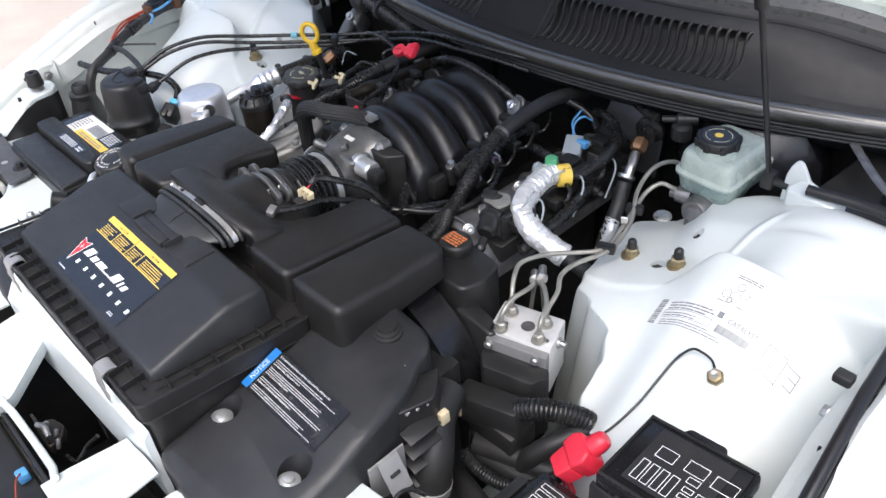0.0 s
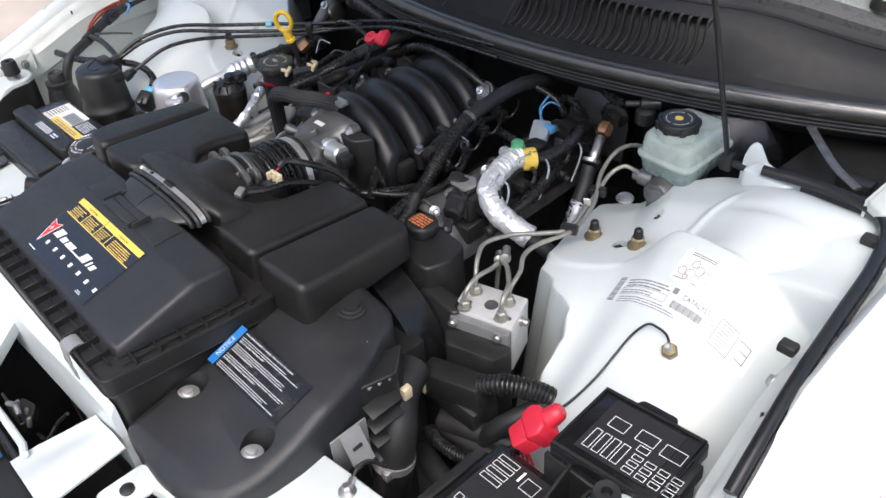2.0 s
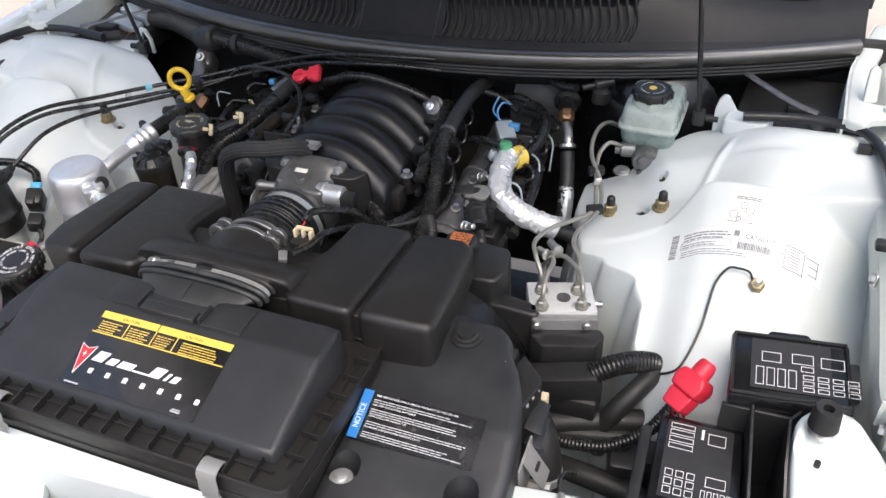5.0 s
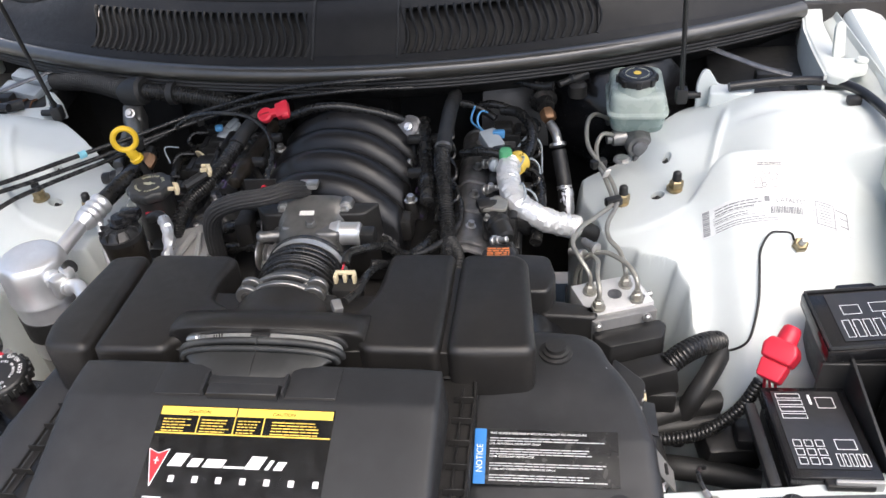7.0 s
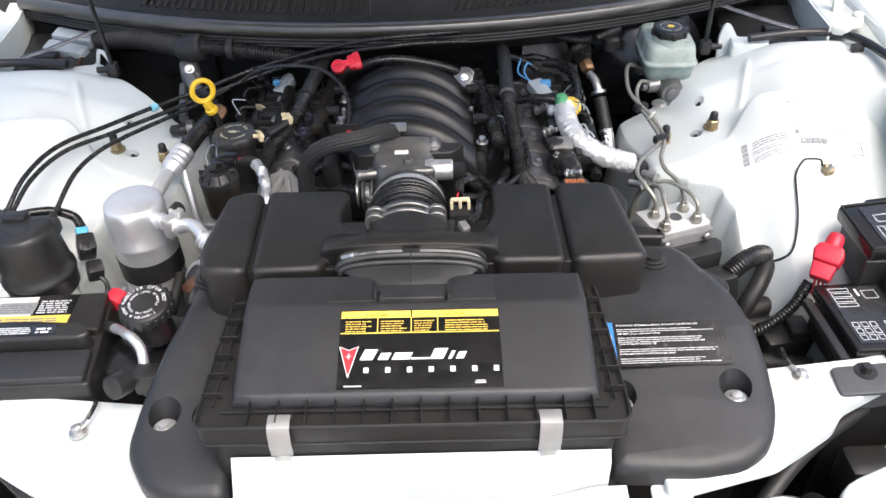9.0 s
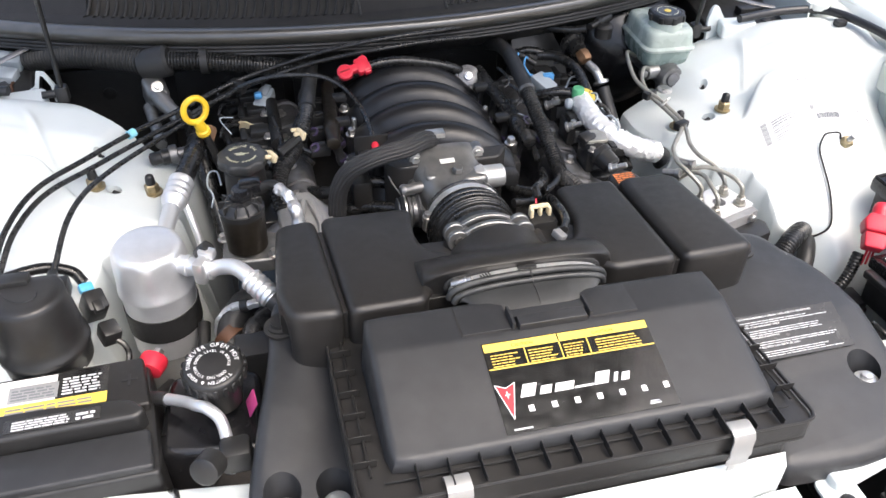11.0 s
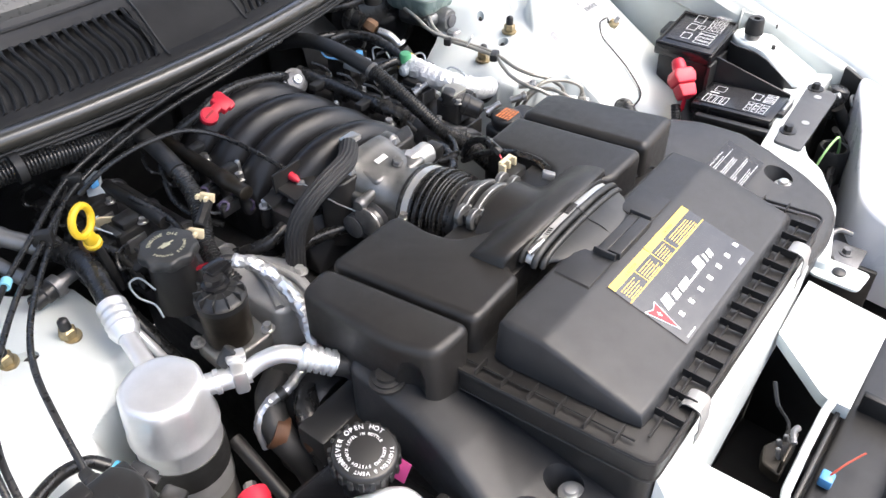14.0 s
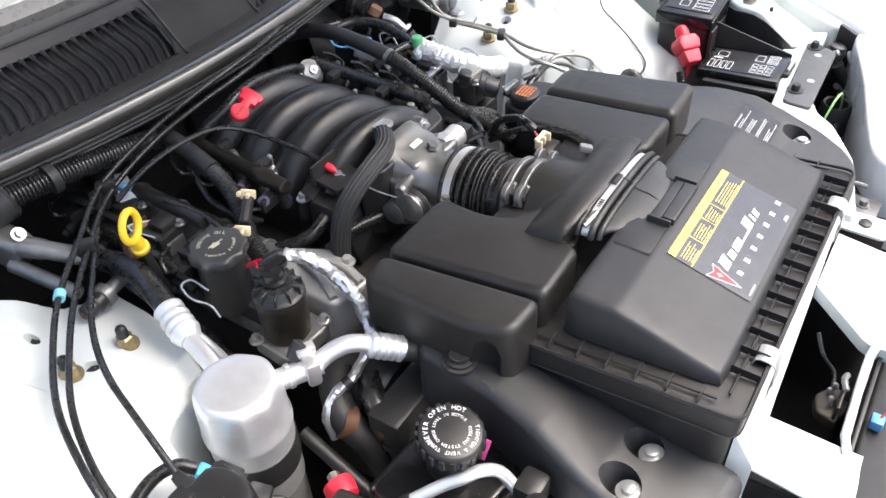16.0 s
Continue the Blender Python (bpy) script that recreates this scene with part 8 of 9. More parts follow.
for a in [math.pi / 10 * k for k in range(20)]:
    part("grip", box(c0 + Vector((0.0345 * math.cos(a), 0.0345 * math.sin(a), 0.009 + 0.12 * 0.0345 * math.sin(a))), (0.004, 0.006, 0.014), 0.001, 1, Matrix.Rotation(a, 3, "Z")), BLACK, cp)
CM = plane_frame(c0 + CN * 0.0222, (1, 0, 0), V(0, 1, 0.12))
CM = CM @ Matrix.Rotation(radians(-35), 4, "Z")
part("lettering", [ring_text("NEVER OPEN HOT", 0.0072, CM, 0.0245, 190, 11.5), ring_text("TIGHTEN & VENT TUBE", 0.0058, CM @ Matrix.Rotation(radians(160), 4, "Z"), 0.0242, 190, 8.8), ring_text("CHECK LEVEL IN BOTTLE", 0.0045, CM, 0.0172, 200, 9), ring_text("COOLING SYSTEM", 0.0048, CM @ Matrix.Rotation(radians(190), 4, "Z"), 0.0172, 160, 10)], PRINT, cp)
part("neck", along(c0 - CN * 0.045, c0 + CN, [(0, 0.024), (0.045, 0.026)], 24), BLACK, ctk)
part("flag", box((-0.302, 0.752, 0.794), (0.002, 0.022, 0.026), 0.0005, m=Euler((0.2, 0.4, 0.2)).to_matrix()), PINK, ctk, "pink paper tag")
tp = thing("coolant_tank_pipe", (-0.345, 0.70, 0.78), "bent bright aluminium pipe below the coolant cap", "pipe")
part("pipe", tube([(-0.395, 0.775, 0.80), (-0.372, 0.752, 0.815), (-0.360, 0.735, 0.826), (-0.347, 0.722, 0.832), (-0.334, 0.708, 0.824), (-0.330, 0.69, 0.80), (-0.33, 0.68, 0.77)], 0.0068, 12), BRIGHT, tp)
part("hose", tube([(-0.395, 0.775, 0.80), (-0.42, 0.80, 0.78), (-0.43, 0.85, 0.72), (-0.42, 0.93, 0.66)], 0.0085, 10), RUBBER, tp)
part("fitting", [box((-0.322, 0.678, 0.80), (0.034, 0.03, 0.034), 0.006), along((-0.345, 0.665, 0.812), (-0.36, 0.635, 0.825), [(0, 0.016), (0.022, 0.016), (0.024, 0.013)], 16)], BLACK, tp)
lone("radiator_tank", prism([(-0.415, 0.72), (-0.29, 0.70), (-0.29, 0.83), (-0.40, 0.84)], 0.55, 0.772, 0.01, corner=0.02), GLOSSY, "black radiator end tank below the coolant cap", "radiator tank")

move_section(before, (-0.010, 0.003, 0.007))

# battery
before = set(bpy.data.objects)
BZ = 0.814
bt = thing("battery", (-0.52, 0.78, 0.58), "black car battery with yellow label and hold-down cover", "battery")
bp_ = [(-0.668, 0.678), (-0.412, 0.680), (-0.430, 0.852), (-0.668, 0.848)]
part("case", prism(bp_, 0.58, BZ - 0.012, 0.004, corner=0.008), BLACK, bt)
part("top", prism([(-0.664, 0.770), (-0.424, 0.770), (-0.434, 0.848), (-0.664, 0.844)], BZ - 0.014, BZ, 0.004, corner=0.006), PLASTIC, bt)
part("front_lid", prism([(-0.664, 0.682), (-0.418, 0.684), (-0.424, 0.738), (-0.664, 0.736)], BZ - 0.014, BZ - 0.003, 0.004, corner=0.006), PLASTIC_GREY, bt)
hd = part("handle_cover", [prism([(-0.664, 0.738), (-0.434, 0.740), (-0.424, 0.750), (-0.442, 0.770), (-0.53, 0.777), (-0.664, 0.777)], BZ - 0.01, BZ + 0.016, 0.008, 4, 0.01)], BLACK, bt, "glossy black carrying strap")
BM = Matrix.Translation((-0.650, 0.784, BZ + 0.0004)) @ Matrix.Diagonal((1.08, 0.82, 1, 1))
bl_ = part("label", chips(BM, [(0.0, 0.0, 0.165, 0.070)], 0, 0.0005), LABEL_BLACK, bt)
part("yellow_strip", chips(BM, [(0.052, 0.0, 0.113, 0.020)], 0.0005, 0.0003), LABEL_YELLOW, bl_)
part("white_panel", chips(BM, [(0.018, 0.0, 0.034, 0.068), (0.052, 0.020, 0.060, 0.048)], 0.0005, 0.0003), LABEL_WHITE, bl_)
part("silver_panel", chips(BM, [(0.064, 0.024, 0.050, 0.030)], 0.0008, 0.0003), PLATE, bl_)
part("print", chips(BM, bars(rnd, 0.118, 0.026, 0.04, 0.034, 6, 0.55, 5, 0.1), 0.0005, 0.0003), PRINT_GREY, bl_)
part("panel_print", chips(BM, bars(rnd, 0.022, 0.008, 0.024, 0.050, 7, 0.5, 3, 0.1) + bars(rnd, 0.067, 0.028, 0.044, 0.022, 4, 0.5, 4, 0.1) + bars(rnd, 0.064, 0.004, 0.09, 0.012, 2, 0.5, 6, 0.1), 0.0011, 0.0003), INK, bl_)
part("strap_label", chips(Matrix.Translation((-0.572, 0.746, BZ + 0.0165)), [(0.0, 0.0, 0.10, 0.018)] , 0, 0.0004), LABEL_BLACK, hd)
part("strap_print", chips(Matrix.Translation((-0.572, 0.746, BZ + 0.0169)), bars(rnd, 0.008, 0.002, 0.06, 0.014, 4, 0.6, 5, 0.15) + bars(rnd, 0.074, 0.003, 0.02, 0.012, 2, 0.6, 2, 0.1), 0, 0.0003), PRINT_GREY, hd)
part("plus_mark", chips(Matrix.Translation((-0.448, 0.812, BZ + 0.0004)), [(-0.009, -0.0015, 0.018, 0.003), (-0.0015, -0.009, 0.003, 0.018)], 0, 0.0008), PLASTIC_GREY, bt)
part("red_boot", along((-0.428, 0.853, 0.792), (-0.412, 0.891, 0.798), [(-0.012, 0.010), (-0.010, 0.0155), (0.004, 0.0175), (0.010, 0.0165), (0.012, 0.010)], 20), RED, bt, "red rubber terminal ring")
part("terminal_bolt", along((-0.4225, 0.865, 0.794), (-0.4015, 0.906, 0.80), [(0, 0.007), (0.008, 0.007), (0.009, 0.005)], 6), STEEL, bt)

move_section(before, (0.0, 0.0, 0.0))

# cruise control module with
before = set(bpy.data.objects)
cm = thing("cruise_module", (-0.54, 0.90, 0.78), "black round cruise control module on the inner fender", "cruise module")
c1 = V(-0.540, 0.892, 0)


def module_ring(z, r, flat):
    """A round outline cut straight across its back."""
    out = []
    for k in range(64):
        a = 2 * math.pi * k / 64
        x, y = c1.x + r * math.cos(a), c1.y + r * math.sin(a)
        out.append((x, min(y, flat), z))
    return out


part("drum", ring_loft([module_ring(z, r, f) for z, r, f in ((0.8975, 0.028, 0.910), (0.897, 0.039, 0.918), (0.894, 0.0425, 0.9215), (0.888, 0.0445, 0.923), (0.838, 0.0490, 0.925), (0.822, 0.0505, 0.926), (0.820, 0.0530, 0.928), (0.812, 0.0535, 0.928), (0.810, 0.0515, 0.927), (0.785, 0.0500, 0.925))]), BLACK, cm, sharp=50)
part("raised_tab", [box((-0.553, 0.914, 0.898), (0.034, 0.020, 0.012), 0.003), box((-0.510, 0.910, 0.880), (0.030, 0.026, 0.022), 0.004)], BLACK, cm)
part("top_groove", tube([(-0.575, 0.907, 0.8978), (-0.558, 0.884, 0.8978), (-0.542, 0.873, 0.8978), (-0.527, 0.877, 0.8978), (-0.525, 0.888, 0.8978)], 0.0011, 6), RUBBER, cm)
part("canister", up(-0.54, 0.885, 0.70, [(0, 0.045), (0.09, 0.047)], 32), INNER_GREY, cm, "pale grey lower canister")
part("canister_label", box((-0.505, 0.858, 0.765), (0.03, 0.0012, 0.03), 0.0003, m=Euler((0, 0, 0.9)).to_matrix()), LABEL_WHITE, cm)
part("cable_port", along((-0.584, 0.930, 0.868), (-0.587, 0.958, 0.880), [(0, 0.0125), (0.018, 0.0115), (0.020, 0.0095), (0.030, 0.0085)], 14), BLACK, cm)
part("cable_port", along((-0.524, 0.930, 0.862), (-0.522, 0.965, 0.873), [(0, 0.0105), (0.016, 0.0095), (0.018, 0.0075), (0.028, 0.006)], 14), BLACK, cm)
plg = part("plug", [box((-0.487, 0.946, 0.815), (0.026, 0.030, 0.040), 0.004, m=Euler((0.5, 0.2, 0.5)).to_matrix()), box((-0.478, 0.930, 0.826), (0.012, 0.016, 0.012), 0.002, m=Euler((0.5, 0.2, 0.5)).to_matrix()), box((-0.472, 0.918, 0.790), (0.024, 0.026, 0.026), 0.004, m=Euler((0.3, 0.2, 0.5)).to_matrix())], BLACK, cm)
part("blue_lock", box((-0.494, 0.963, 0.832), (0.018, 0.012, 0.011), 0.0025, m=Euler((0.5, 0.2, 0.5)).to_matrix()), mat("light_blue_lock", (0.10, 0.45, 0.72), 0.4), plg)
part("plug_wire", tube([(-0.470, 0.915, 0.785), (-0.455, 0.905, 0.775), (-0.452, 0.888, 0.765), (-0.47, 0.87, 0.74)], 0.004, 8), RUBBER_SHINE, plg)
part("bracket", box((-0.50, 0.87, 0.745), (0.05, 0.03, 0.05), 0.003), INNER_GREY, cm)
part("harness", tube([(-0.496, 0.970, 0.836), (-0.510, 0.982, 0.848), (-0.545, 0.978, 0.862), (-0.60, 0.953, 0.866), (-0.68, 0.91, 0.862), (-0.76, 0.89, 0.862)], 0.0072, 10), RUBBER_SHINE, cm)
cab = [
    [(0.12, 1.36, 0.958), (0.05, 1.335, 0.966), (-0.03, 1.325, 0.966), (-0.11, 1.335, 0.952), (-0.19, 1.35, 0.928), (-0.28, 1.345, 0.905), (-0.36, 1.29, 0.898), (-0.436, 1.230, 0.897), (-0.495, 1.16, 0.903), (-0.545, 1.08, 0.915), (-0.574, 1.01, 0.906), (-0.590, 0.952, 0.879)],
    [(0.12, 1.345, 0.945), (0.04, 1.325, 0.954), (-0.03, 1.315, 0.954), (-0.11, 1.328, 0.94), (-0.19, 1.342, 0.918), (-0.28, 1.333, 0.895), (-0.36, 1.277, 0.889), (-0.430, 1.216, 0.888), (-0.485, 1.15, 0.895), (-0.535, 1.075, 0.908), (-0.566, 1.01, 0.900), (-0.582, 0.952, 0.878)],
    [(-0.28, 1.35, 0.893), (-0.36, 1.268, 0.884), (-0.42, 1.20, 0.886), (-0.46, 1.14, 0.893), (-0.488, 1.08, 0.900), (-0.506, 1.02, 0.897), (-0.521, 0.958, 0.871)],
]
for pts in cab:
    lone("control_cable", tube(pts, 0.0038, 10), RUBBER_SHINE, "long black control cable sweeping over the tower", "cable", "control cables")
for p in ((-0.272, 1.345, 0.898), (-0.36, 1.28, 0.89)):
    lone("cable_clip", box(p, (0.014, 0.026, 0.022), 0.003, m=Euler((0, 0, 0.8)).to_matrix()), BLACK, "black clip holding the control cables", "clip", "cable clips")
lone("blue_cable_band", along((-0.431, 1.235, 0.8965), (-0.441, 1.2245, 0.8965), [(0, 0.0058), (0, 0.0066), (0.012, 0.0066), (0.012, 0.0058)], 14), mat("sky_blue_tape", (0.25, 0.6, 0.72), 0.5), "sky blue band on the control cable", "band")

move_section(before, (-0.010, 0.003, 0.004))

# rear corner: heater ducting, harness and connectors
hd_ = thing("rear_harness", (-0.40, 1.40, 0.88), "black corrugated harness along the firewall", "wire harness")
part("main", loom([(-0.62, 1.50, 0.915), (-0.54, 1.46, 0.932), (-0.47, 1.425, 0.935), (-0.42, 1.40, 0.935)], 0.022, 0.006, 16), RUBBER, hd_)
part("elbow", along((-0.43, 1.40, 0.930), (-0.385, 1.39, 0.94), [(0, 0.022), (0.02, 0.026), (0.045, 0.026), (0.05, 0.02)], 18), RUBBER, hd_)
part("ring", along((-0.335, 1.383, 0.936), (-0.325, 1.382, 0.936), [(0, 0.021), (0.012, 0.021)], 18), RUBBER, hd_)
part("loom", loom([(-0.39, 1.392, 0.938), (-0.33, 1.383, 0.935), (-0.27, 1.375, 0.928), (-0.21, 1.37, 0.918), (-0.16, 1.38, 0.90)], 0.0155, 0.005, 14), RUBBER_SHINE, hd_)
wc = thing("body_connector", (-0.68, 1.47, 0.88), "pale grey body harness connectors with wires", "connector")
part("upper_shell", box((-0.668, 1.50, 0.918), (0.085, 0.03, 0.022), 0.004, m=Euler((0.2, 0.1, -0.25)).to_matrix()), PALEBLUE, wc)
part("lower_shell", box((-0.676, 1.465, 0.908), (0.085, 0.03, 0.022), 0.004, m=Euler((0.2, 0.1, -0.25)).to_matrix()), PALEBLUE, wc)
part("wire", [tube([(-0.70 + 0.02 * k, 1.45, 0.90), (-0.705 + 0.022 * k, 1.425, 0.905), (-0.68 + 0.015 * k, 1.40, 0.895), (-0.64, 1.39, 0.885)], 0.0022, 6) for k in range(4)], RUST, wc)
wf = thing("fender_harness", (-0.74, 1.1, 0.86), "taped black fender harness with red and blue wires", "wire harness")
part("loom", tube([(-0.64, 1.40, 0.915), (-0.70, 1.33, 0.925), (-0.755, 1.22, 0.925), (-0.785, 1.12, 0.915), (-0.786, 1.05, 0.900), (-0.768, 1.00, 0.890), (-0.742, 0.955, 0.880), (-0.724, 0.918, 0.873), (-0.712, 0.892, 0.862), (-0.712, 0.878, 0.83), (-0.714, 0.87, 0.78)], 0.0100, 12), RUBBER, wf)
part("branch", tube([(-0.746, 0.963, 0.886), (-0.700, 0.965, 0.890), (-0.655, 0.963, 0.888), (-0.612, 0.958, 0.882), (-0.590, 0.950, 0.868), (-0.585, 0.940, 0.85)], 0.0058, 10), RUBBER, wf)
part("tape", along((-0.740, 0.952, 0.880), (-0.758, 0.982, 0.886), [(0, 0.0118), (0.034, 0.0122)], 14), RUBBER_SHINE, wf)
part("tape", along((-0.776, 1.02, 0.894), (-0.786, 1.05, 0.90), [(0, 0.0125), (0.03, 0.0118)], 14), RUBBER_SHINE, wf)
part("red_wire", [tube([(-0.752, 0.962, 0.890), (-0.765, 0.980, 0.902), (-0.784, 1.010, 0.912), (-0.796, 1.045, 0.915), (-0.797, 1.08, 0.916)], 0.0022, 6), tube([(-0.756, 0.970, 0.892), (-0.772, 0.995, 0.903), (-0.789, 1.030, 0.910), (-0.795, 1.06, 0.912)], 0.0022, 6), tube([(-0.792, 1.03, 0.908), (-0.803, 1.05, 0.912), (-0.800, 1.08, 0.917)], 0.003, 6)], RUST_RED, wf, "faded red wires")
plg = part("plug", box((-0.790, 1.108, 0.922), (0.034, 0.056, 0.026), 0.004, m=Euler((0, 0, 0.15)).to_matrix()), GLOSSY, wf, "black plug with brown ends")
part("rib", [box((-0.790 + 0.007 * k, 1.108, 0.9365), (0.003, 0.044, 0.003), 0.0008, m=Euler((0, 0, 0.15)).to_matrix()) for k in (-1, 0, 1)], BLACK, plg)
part("brown_end", box((-0.786, 1.078, 0.920), (0.03, 0.012, 0.022), 0.003), RUST, wf)
part("brown_end", box((-0.770, 1.140, 0.922), (0.022, 0.016, 0.022), 0.003), RUST, wf)
part("blue_wire", [tube([(-0.775, 1.135, 0.930), (-0.757, 1.120, 0.934), (-0.760, 1.098, 0.926), (-0.776, 1.078, 0.918)], 0.0026, 6), tube([(-0.772, 1.075, 0.916), (-0.755, 1.072, 0.916), (-0.748, 1.060, 0.905)], 0.0026, 6)], BLUE, wf)
part("clip_wire", tube([(-0.745, 0.97, 0.888), (-0.725, 1.0, 0.885), (-0.700, 1.040, 0.878)], 0.0022, 6), RUBBER, wf)
tc = V(-0.690, 1.045, tower(0.714, 1.066) + 0.010)
part("fir_clip", [up(tc.x, tc.y, tc.z - 0.006, [(0, 0.007), (0.004, 0.009), (0.008, 0.004)], 14), box(tc + V(0, 0, 0.008), (0.014, 0.008, 0.010), 0.002)], BROWN, wf, "brown push clip on the panel")
fn = thing("filler_neck", (-0.721, 0.861, 0.70), "black ribbed filler cap beside the fender", "filler cap")
part("bottle", up(-0.721, 0.861, 0.70, [(0, 0.040), (0.07, 0.036), (0.10, 0.030), (0.118, 0.0255)], 24), BLACK, fn)
part("collar", up(-0.721, 0.861, 0.816, [(0, 0.025), (0.002, 0.027), (0.012, 0.027), (0.014, 0.024)], 24), BLACK, fn)
part("cap", up(-0.721, 0.861, 0.829, [(0, 0.018), (0.014, 0.0175), (0.018, 0.015), (0.017, 0.012), (0.014, 0.010)], 20), RUBBER, fn)
ts = thing("tower_sensor", (-0.40, 1.238, 0.83), "black pressure sensor plug with a grey cap beside the tower", "sensor")
part("plug", along((-0.428, 1.238, 0.849), (-0.385, 1.243, 0.852), [(0, 0.009), (0.002, 0.0105), (0.016, 0.0105), (0.018, 0.0125), (0.03, 0.0125)], 16), BLACK, ts)
part("red_face", along((-0.4285, 1.238, 0.849), (-0.44, 1.2366, 0.848), [(0, 0.0065), (0.001, 0.006)], 12), RUST, ts)
part("grey_cap", along((-0.399, 1.2415, 0.851), (-0.36, 1.246, 0.853), [(0, 0.014), (0.001, 0.0155), (0.012, 0.0155), (0.013, 0.009), (0.04, 0.009)], 20), ALU_DARK, ts)

before = set(bpy.data.objects)
# connectors and leads round the oil filler
ci = thing("injector_harness", (-0.20, 1.2, 0.84), "black loom with cream connectors beside the fuel rail", "wire harness")
part("loom", tube([(-0.150, 1.40, 0.905), (-0.158, 1.34, 0.905), (-0.168, 1.285, 0.902), (-0.174, 1.252, 0.896)], 0.0125, 14), RUBBER, ci)
part("conduit", loom([(-0.174, 1.254, 0.896), (-0.181, 1.225, 0.890), (-0.192, 1.195, 0.880), (-0.210, 1.165, 0.868), (-0.228, 1.140, 0.858), (-0.238, 1.105, 0.842), (-0.235, 1.08, 0.825)], 0.0125, 0.0045, 14), RUBBER_SHINE, ci)
part("tape", along((-0.1735, 1.258, 0.897), (-0.1755, 1.244, 0.8945), [(0, 0.0137), (0.009, 0.0137)], 16), BLACK, ci)
part("plug", along((-0.196, 1.163, 0.897), (-0.234, 1.139, 0.884), [(0, 0.0068), (0.001, 0.0078), (0.038, 0.0078), (0.040, 0.006)], 8), BLACK, ci)
for c0, tw in ((V(-0.193, 1.166, 0.9005), 0.55), (V(-0.2395, 1.1355, 0.8865), 0.55)):
    part("cream_connector", [box(c0, (0.007, 0.020, 0.013), 0.002, m=Euler((0.1, 0.3, tw)).to_matrix()), box(c0 + V(-0.006, -0.006, 0.004), (0.010, 0.005, 0.006), 0.0015, m=Euler((0.1, 0.3, tw)).to_matrix()), box(c0 + V(-0.009, 0.007, 0.004), (0.010, 0.005, 0.006), 0.0015, m=Euler((0.1, 0.3, tw)).to_matrix())], CREAM, ci)
part("grey_connector", box((-0.237, 1.376, 0.850), (0.024, 0.046, 0.022), 0.003, m=Euler((0.3, 0.1, -0.45)).to_matrix()), PALEBLUE, ci)
part("grey_latch", box((-0.232, 1.384, 0.864), (0.012, 0.026, 0.006), 0.0015, m=Euler((0.3, 0.1, -0.45)).to_matrix()), PALEBLUE, ci)
part("blue_clip", box((-0.246, 1.355, 0.872), (0.013, 0.012, 0.011), 0.003), BLUE, ci)
part("tan_bracket", sheet([[(-0.283, 1.318, 0.848), (-0.272, 1.312, 0.850), (-0.250, 1.290, 0.848)], [(-0.283, 1.325, 0.828), (-0.270, 1.316, 0.826), (-0.248, 1.294, 0.822)]], 0.003), CREAM, ci)
part("lead", tube([(-0.318, 1.128, 0.852), (-0.322, 1.150, 0.862), (-0.334, 1.156, 0.858), (-0.338, 1.136, 0.850), (-0.331, 1.114, 0.845), (-0.335, 1.095, 0.838)], 0.0014, 6), PALEBLUE, ci, "pale grey coil wire")
part("lead", tube([(-0.295, 1.24, 0.87), (-0.31, 1.265, 0.885), (-0.29, 1.275, 0.88)], 0.0012, 6), PALEBLUE, ci, "pale grey coil wire")
part("red_wire", [tube([(-0.262, 1.112, 0.858), (-0.256, 1.095, 0.868), (-0.264, 1.08, 0.875)], 0.0022, 6), tube([(-0.268, 1.115, 0.855), (-0.264, 1.098, 0.868), (-0.272, 1.083, 0.876)], 0.0022, 6)], RED, ci)
lone("vent_tube", tube([(-0.226, 1.362, 0.852), (-0.226, 1.30, 0.853), (-0.227, 1.226, 0.852)], 0.010, 14), BLACK, "black vent tube lying along the valve cover", "tube")
lone("bronze_sensor", along((-0.325, 1.245, 0.885), (-0.335, 1.225, 0.87), [(0, 0.009), (0.006, 0.0125), (0.022, 0.0125), (0.026, 0.008)], 6), BRONZE, "bronze coloured hex sensor beside the dipstick", "sensor")
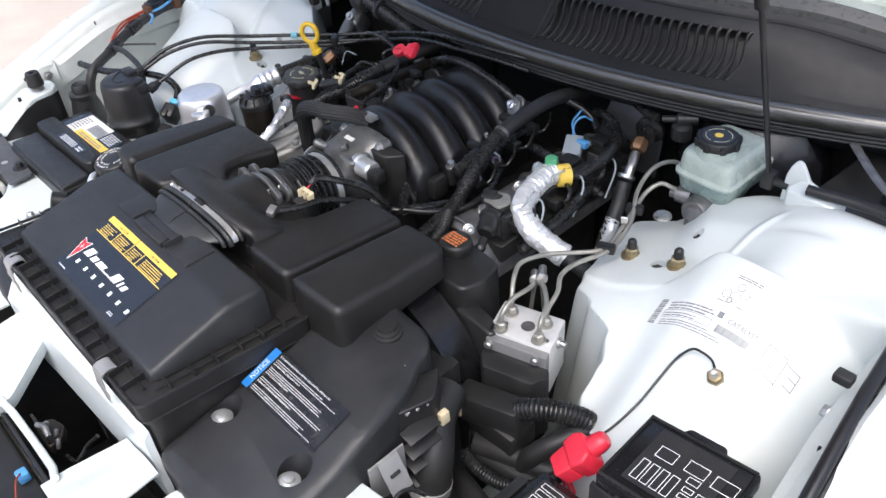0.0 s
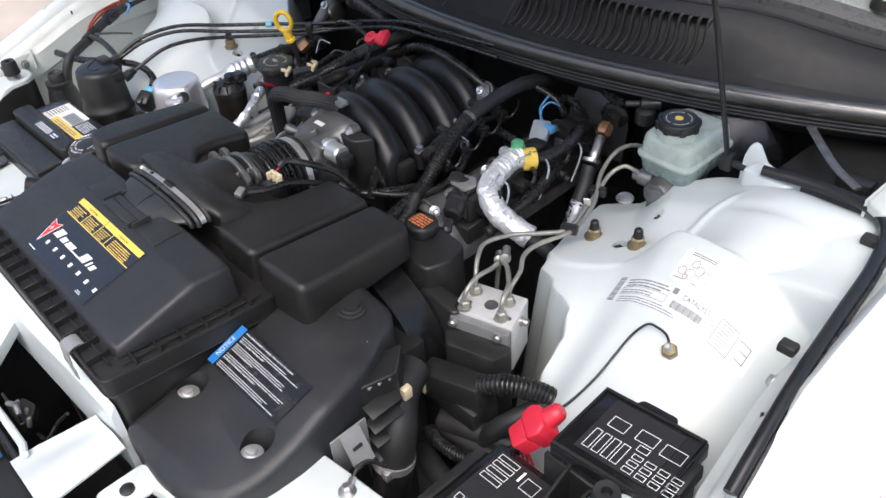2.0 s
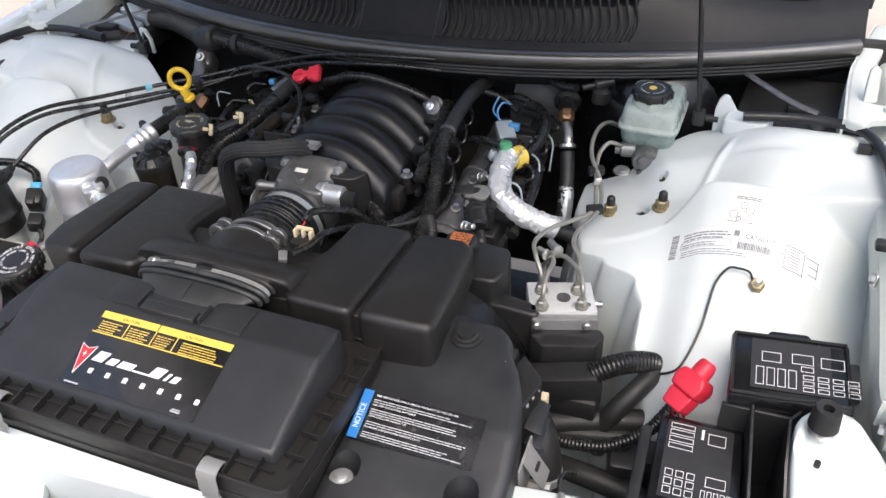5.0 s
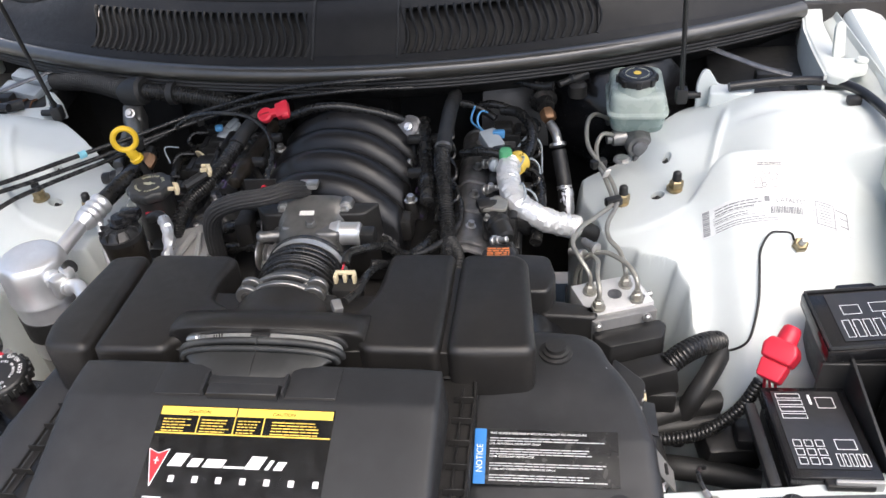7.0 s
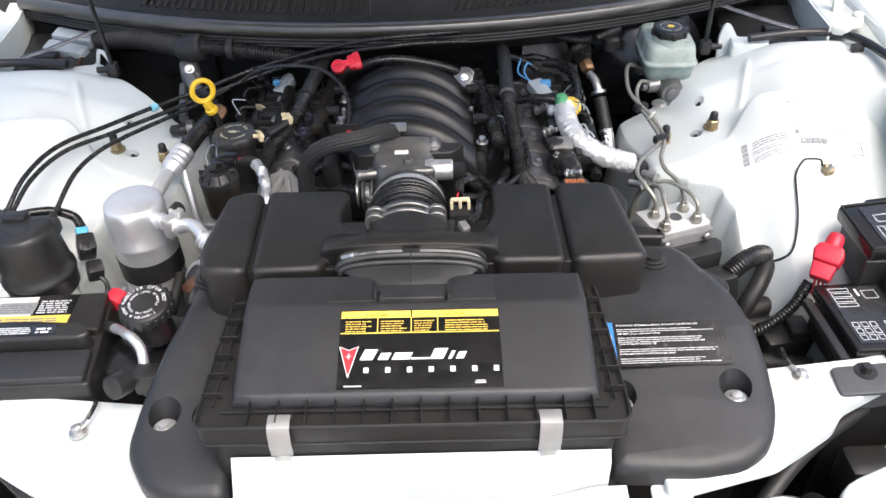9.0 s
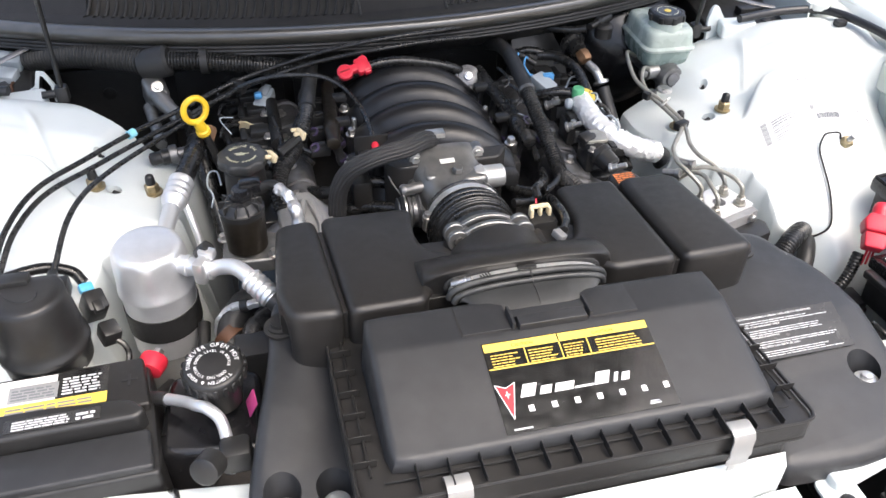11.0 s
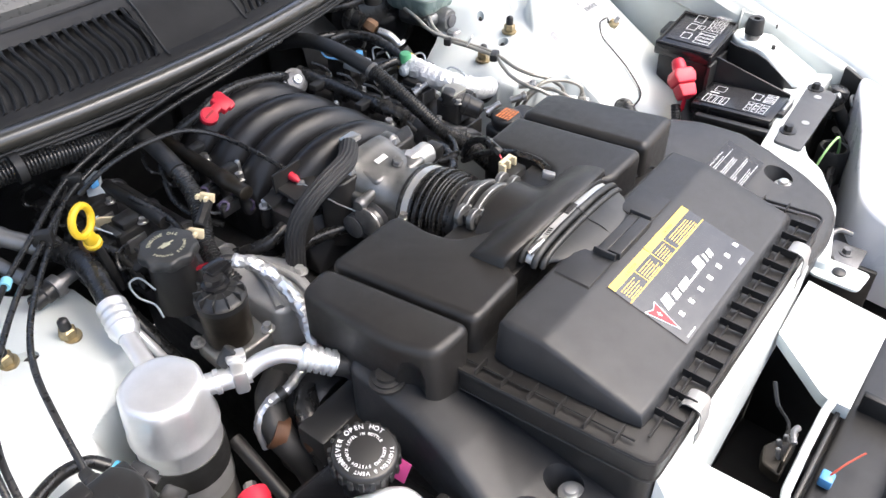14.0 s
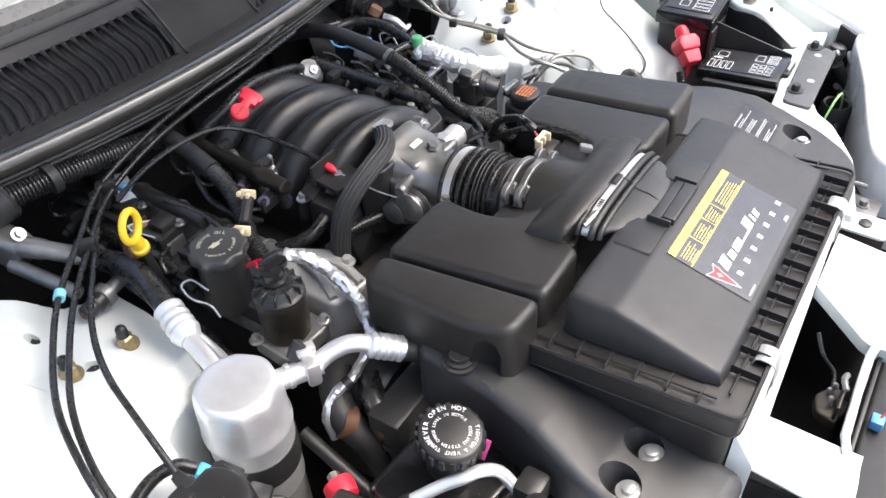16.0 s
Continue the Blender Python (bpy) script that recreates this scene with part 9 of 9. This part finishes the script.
lone("engine_bracket", [prism([(-0.240, 1.00), (-0.180, 0.985), (-0.160, 1.06), (-0.195, 1.115), (-0.245, 1.095)], 0.74, lambda x, y: 0.826 + 0.12 * (y - 1.02), 0.008, 4, corner=0.014), tube([(-0.232, 1.005, 0.826), (-0.215, 1.04, 0.834), (-0.205, 1.08, 0.838)], 0.006, 8), tube([(-0.19, 0.995, 0.824), (-0.185, 1.03, 0.832), (-0.195, 1.08, 0.838)], 0.005, 8), hexbolt((-0.172, 1.03, 0.828), (0, 0, 1), 0.007, 0.008)], PLATE, "grey cast accessory bracket beside the breather hose", "bracket")
al = thing("alternator", (-0.26, 0.93, 0.64), "grimy alternator with copper coloured windings", "alternator")
part("case", along((-0.25, 0.99, 0.72), (-0.25, 0.86, 0.72), [(0, 0.05), (0.01, 0.06), (0.08, 0.062), (0.09, 0.055)], 32), BLACK, al)
part("rusty_clip", along((-0.335, 0.925, 0.752), (-0.318, 0.905, 0.738), [(0, 0.0195), (0, 0.0205), (0.016, 0.0205), (0.016, 0.0195)], 20), RUST, al, "rusty spring hose clip")
part("rusty_clip", along((-0.306, 0.885, 0.752), (-0.312, 0.862, 0.735), [(0, 0.0165), (0, 0.0175), (0.018, 0.0175), (0.018, 0.0165)], 20), RUST, al, "rusty spring hose clip")
part("elbow_hose", tube([(-0.285, 0.965, 0.772), (-0.312, 0.95, 0.768), (-0.330, 0.92, 0.748), (-0.325, 0.89, 0.715), (-0.32, 0.87, 0.66)], 0.0185, 16), RUBBER, al)
part("bypass_hose", tube([(-0.275, 0.925, 0.77), (-0.295, 0.905, 0.766), (-0.308, 0.878, 0.748), (-0.315, 0.85, 0.70), (-0.315, 0.84, 0.64)], 0.0155, 14), RUBBER_SHINE, al)
part("foil_lead", crinkle(tube([(-0.252, 0.935, 0.80), (-0.272, 0.936, 0.79), (-0.298, 0.932, 0.787), (-0.322, 0.940, 0.778), (-0.342, 0.938, 0.758), (-0.345, 0.928, 0.73)], 0.0065, 10), 0.0008, 6), FOIL_WIRE, al, sharp=20)
part("black_tape", along((-0.300, 0.932, 0.787), (-0.31, 0.935, 0.784), [(0, 0.0085), (0.010, 0.0085)], 12), BLACK, al)
lone("drop_link", sweep([V(-0.365, 0.96, 0.74), V(-0.375, 0.84, 0.70)], 0.009, 10), BLACK, "black steel tube below the accumulator", "tube")
move_section(before, (-0.006, 0.004, 0.004))
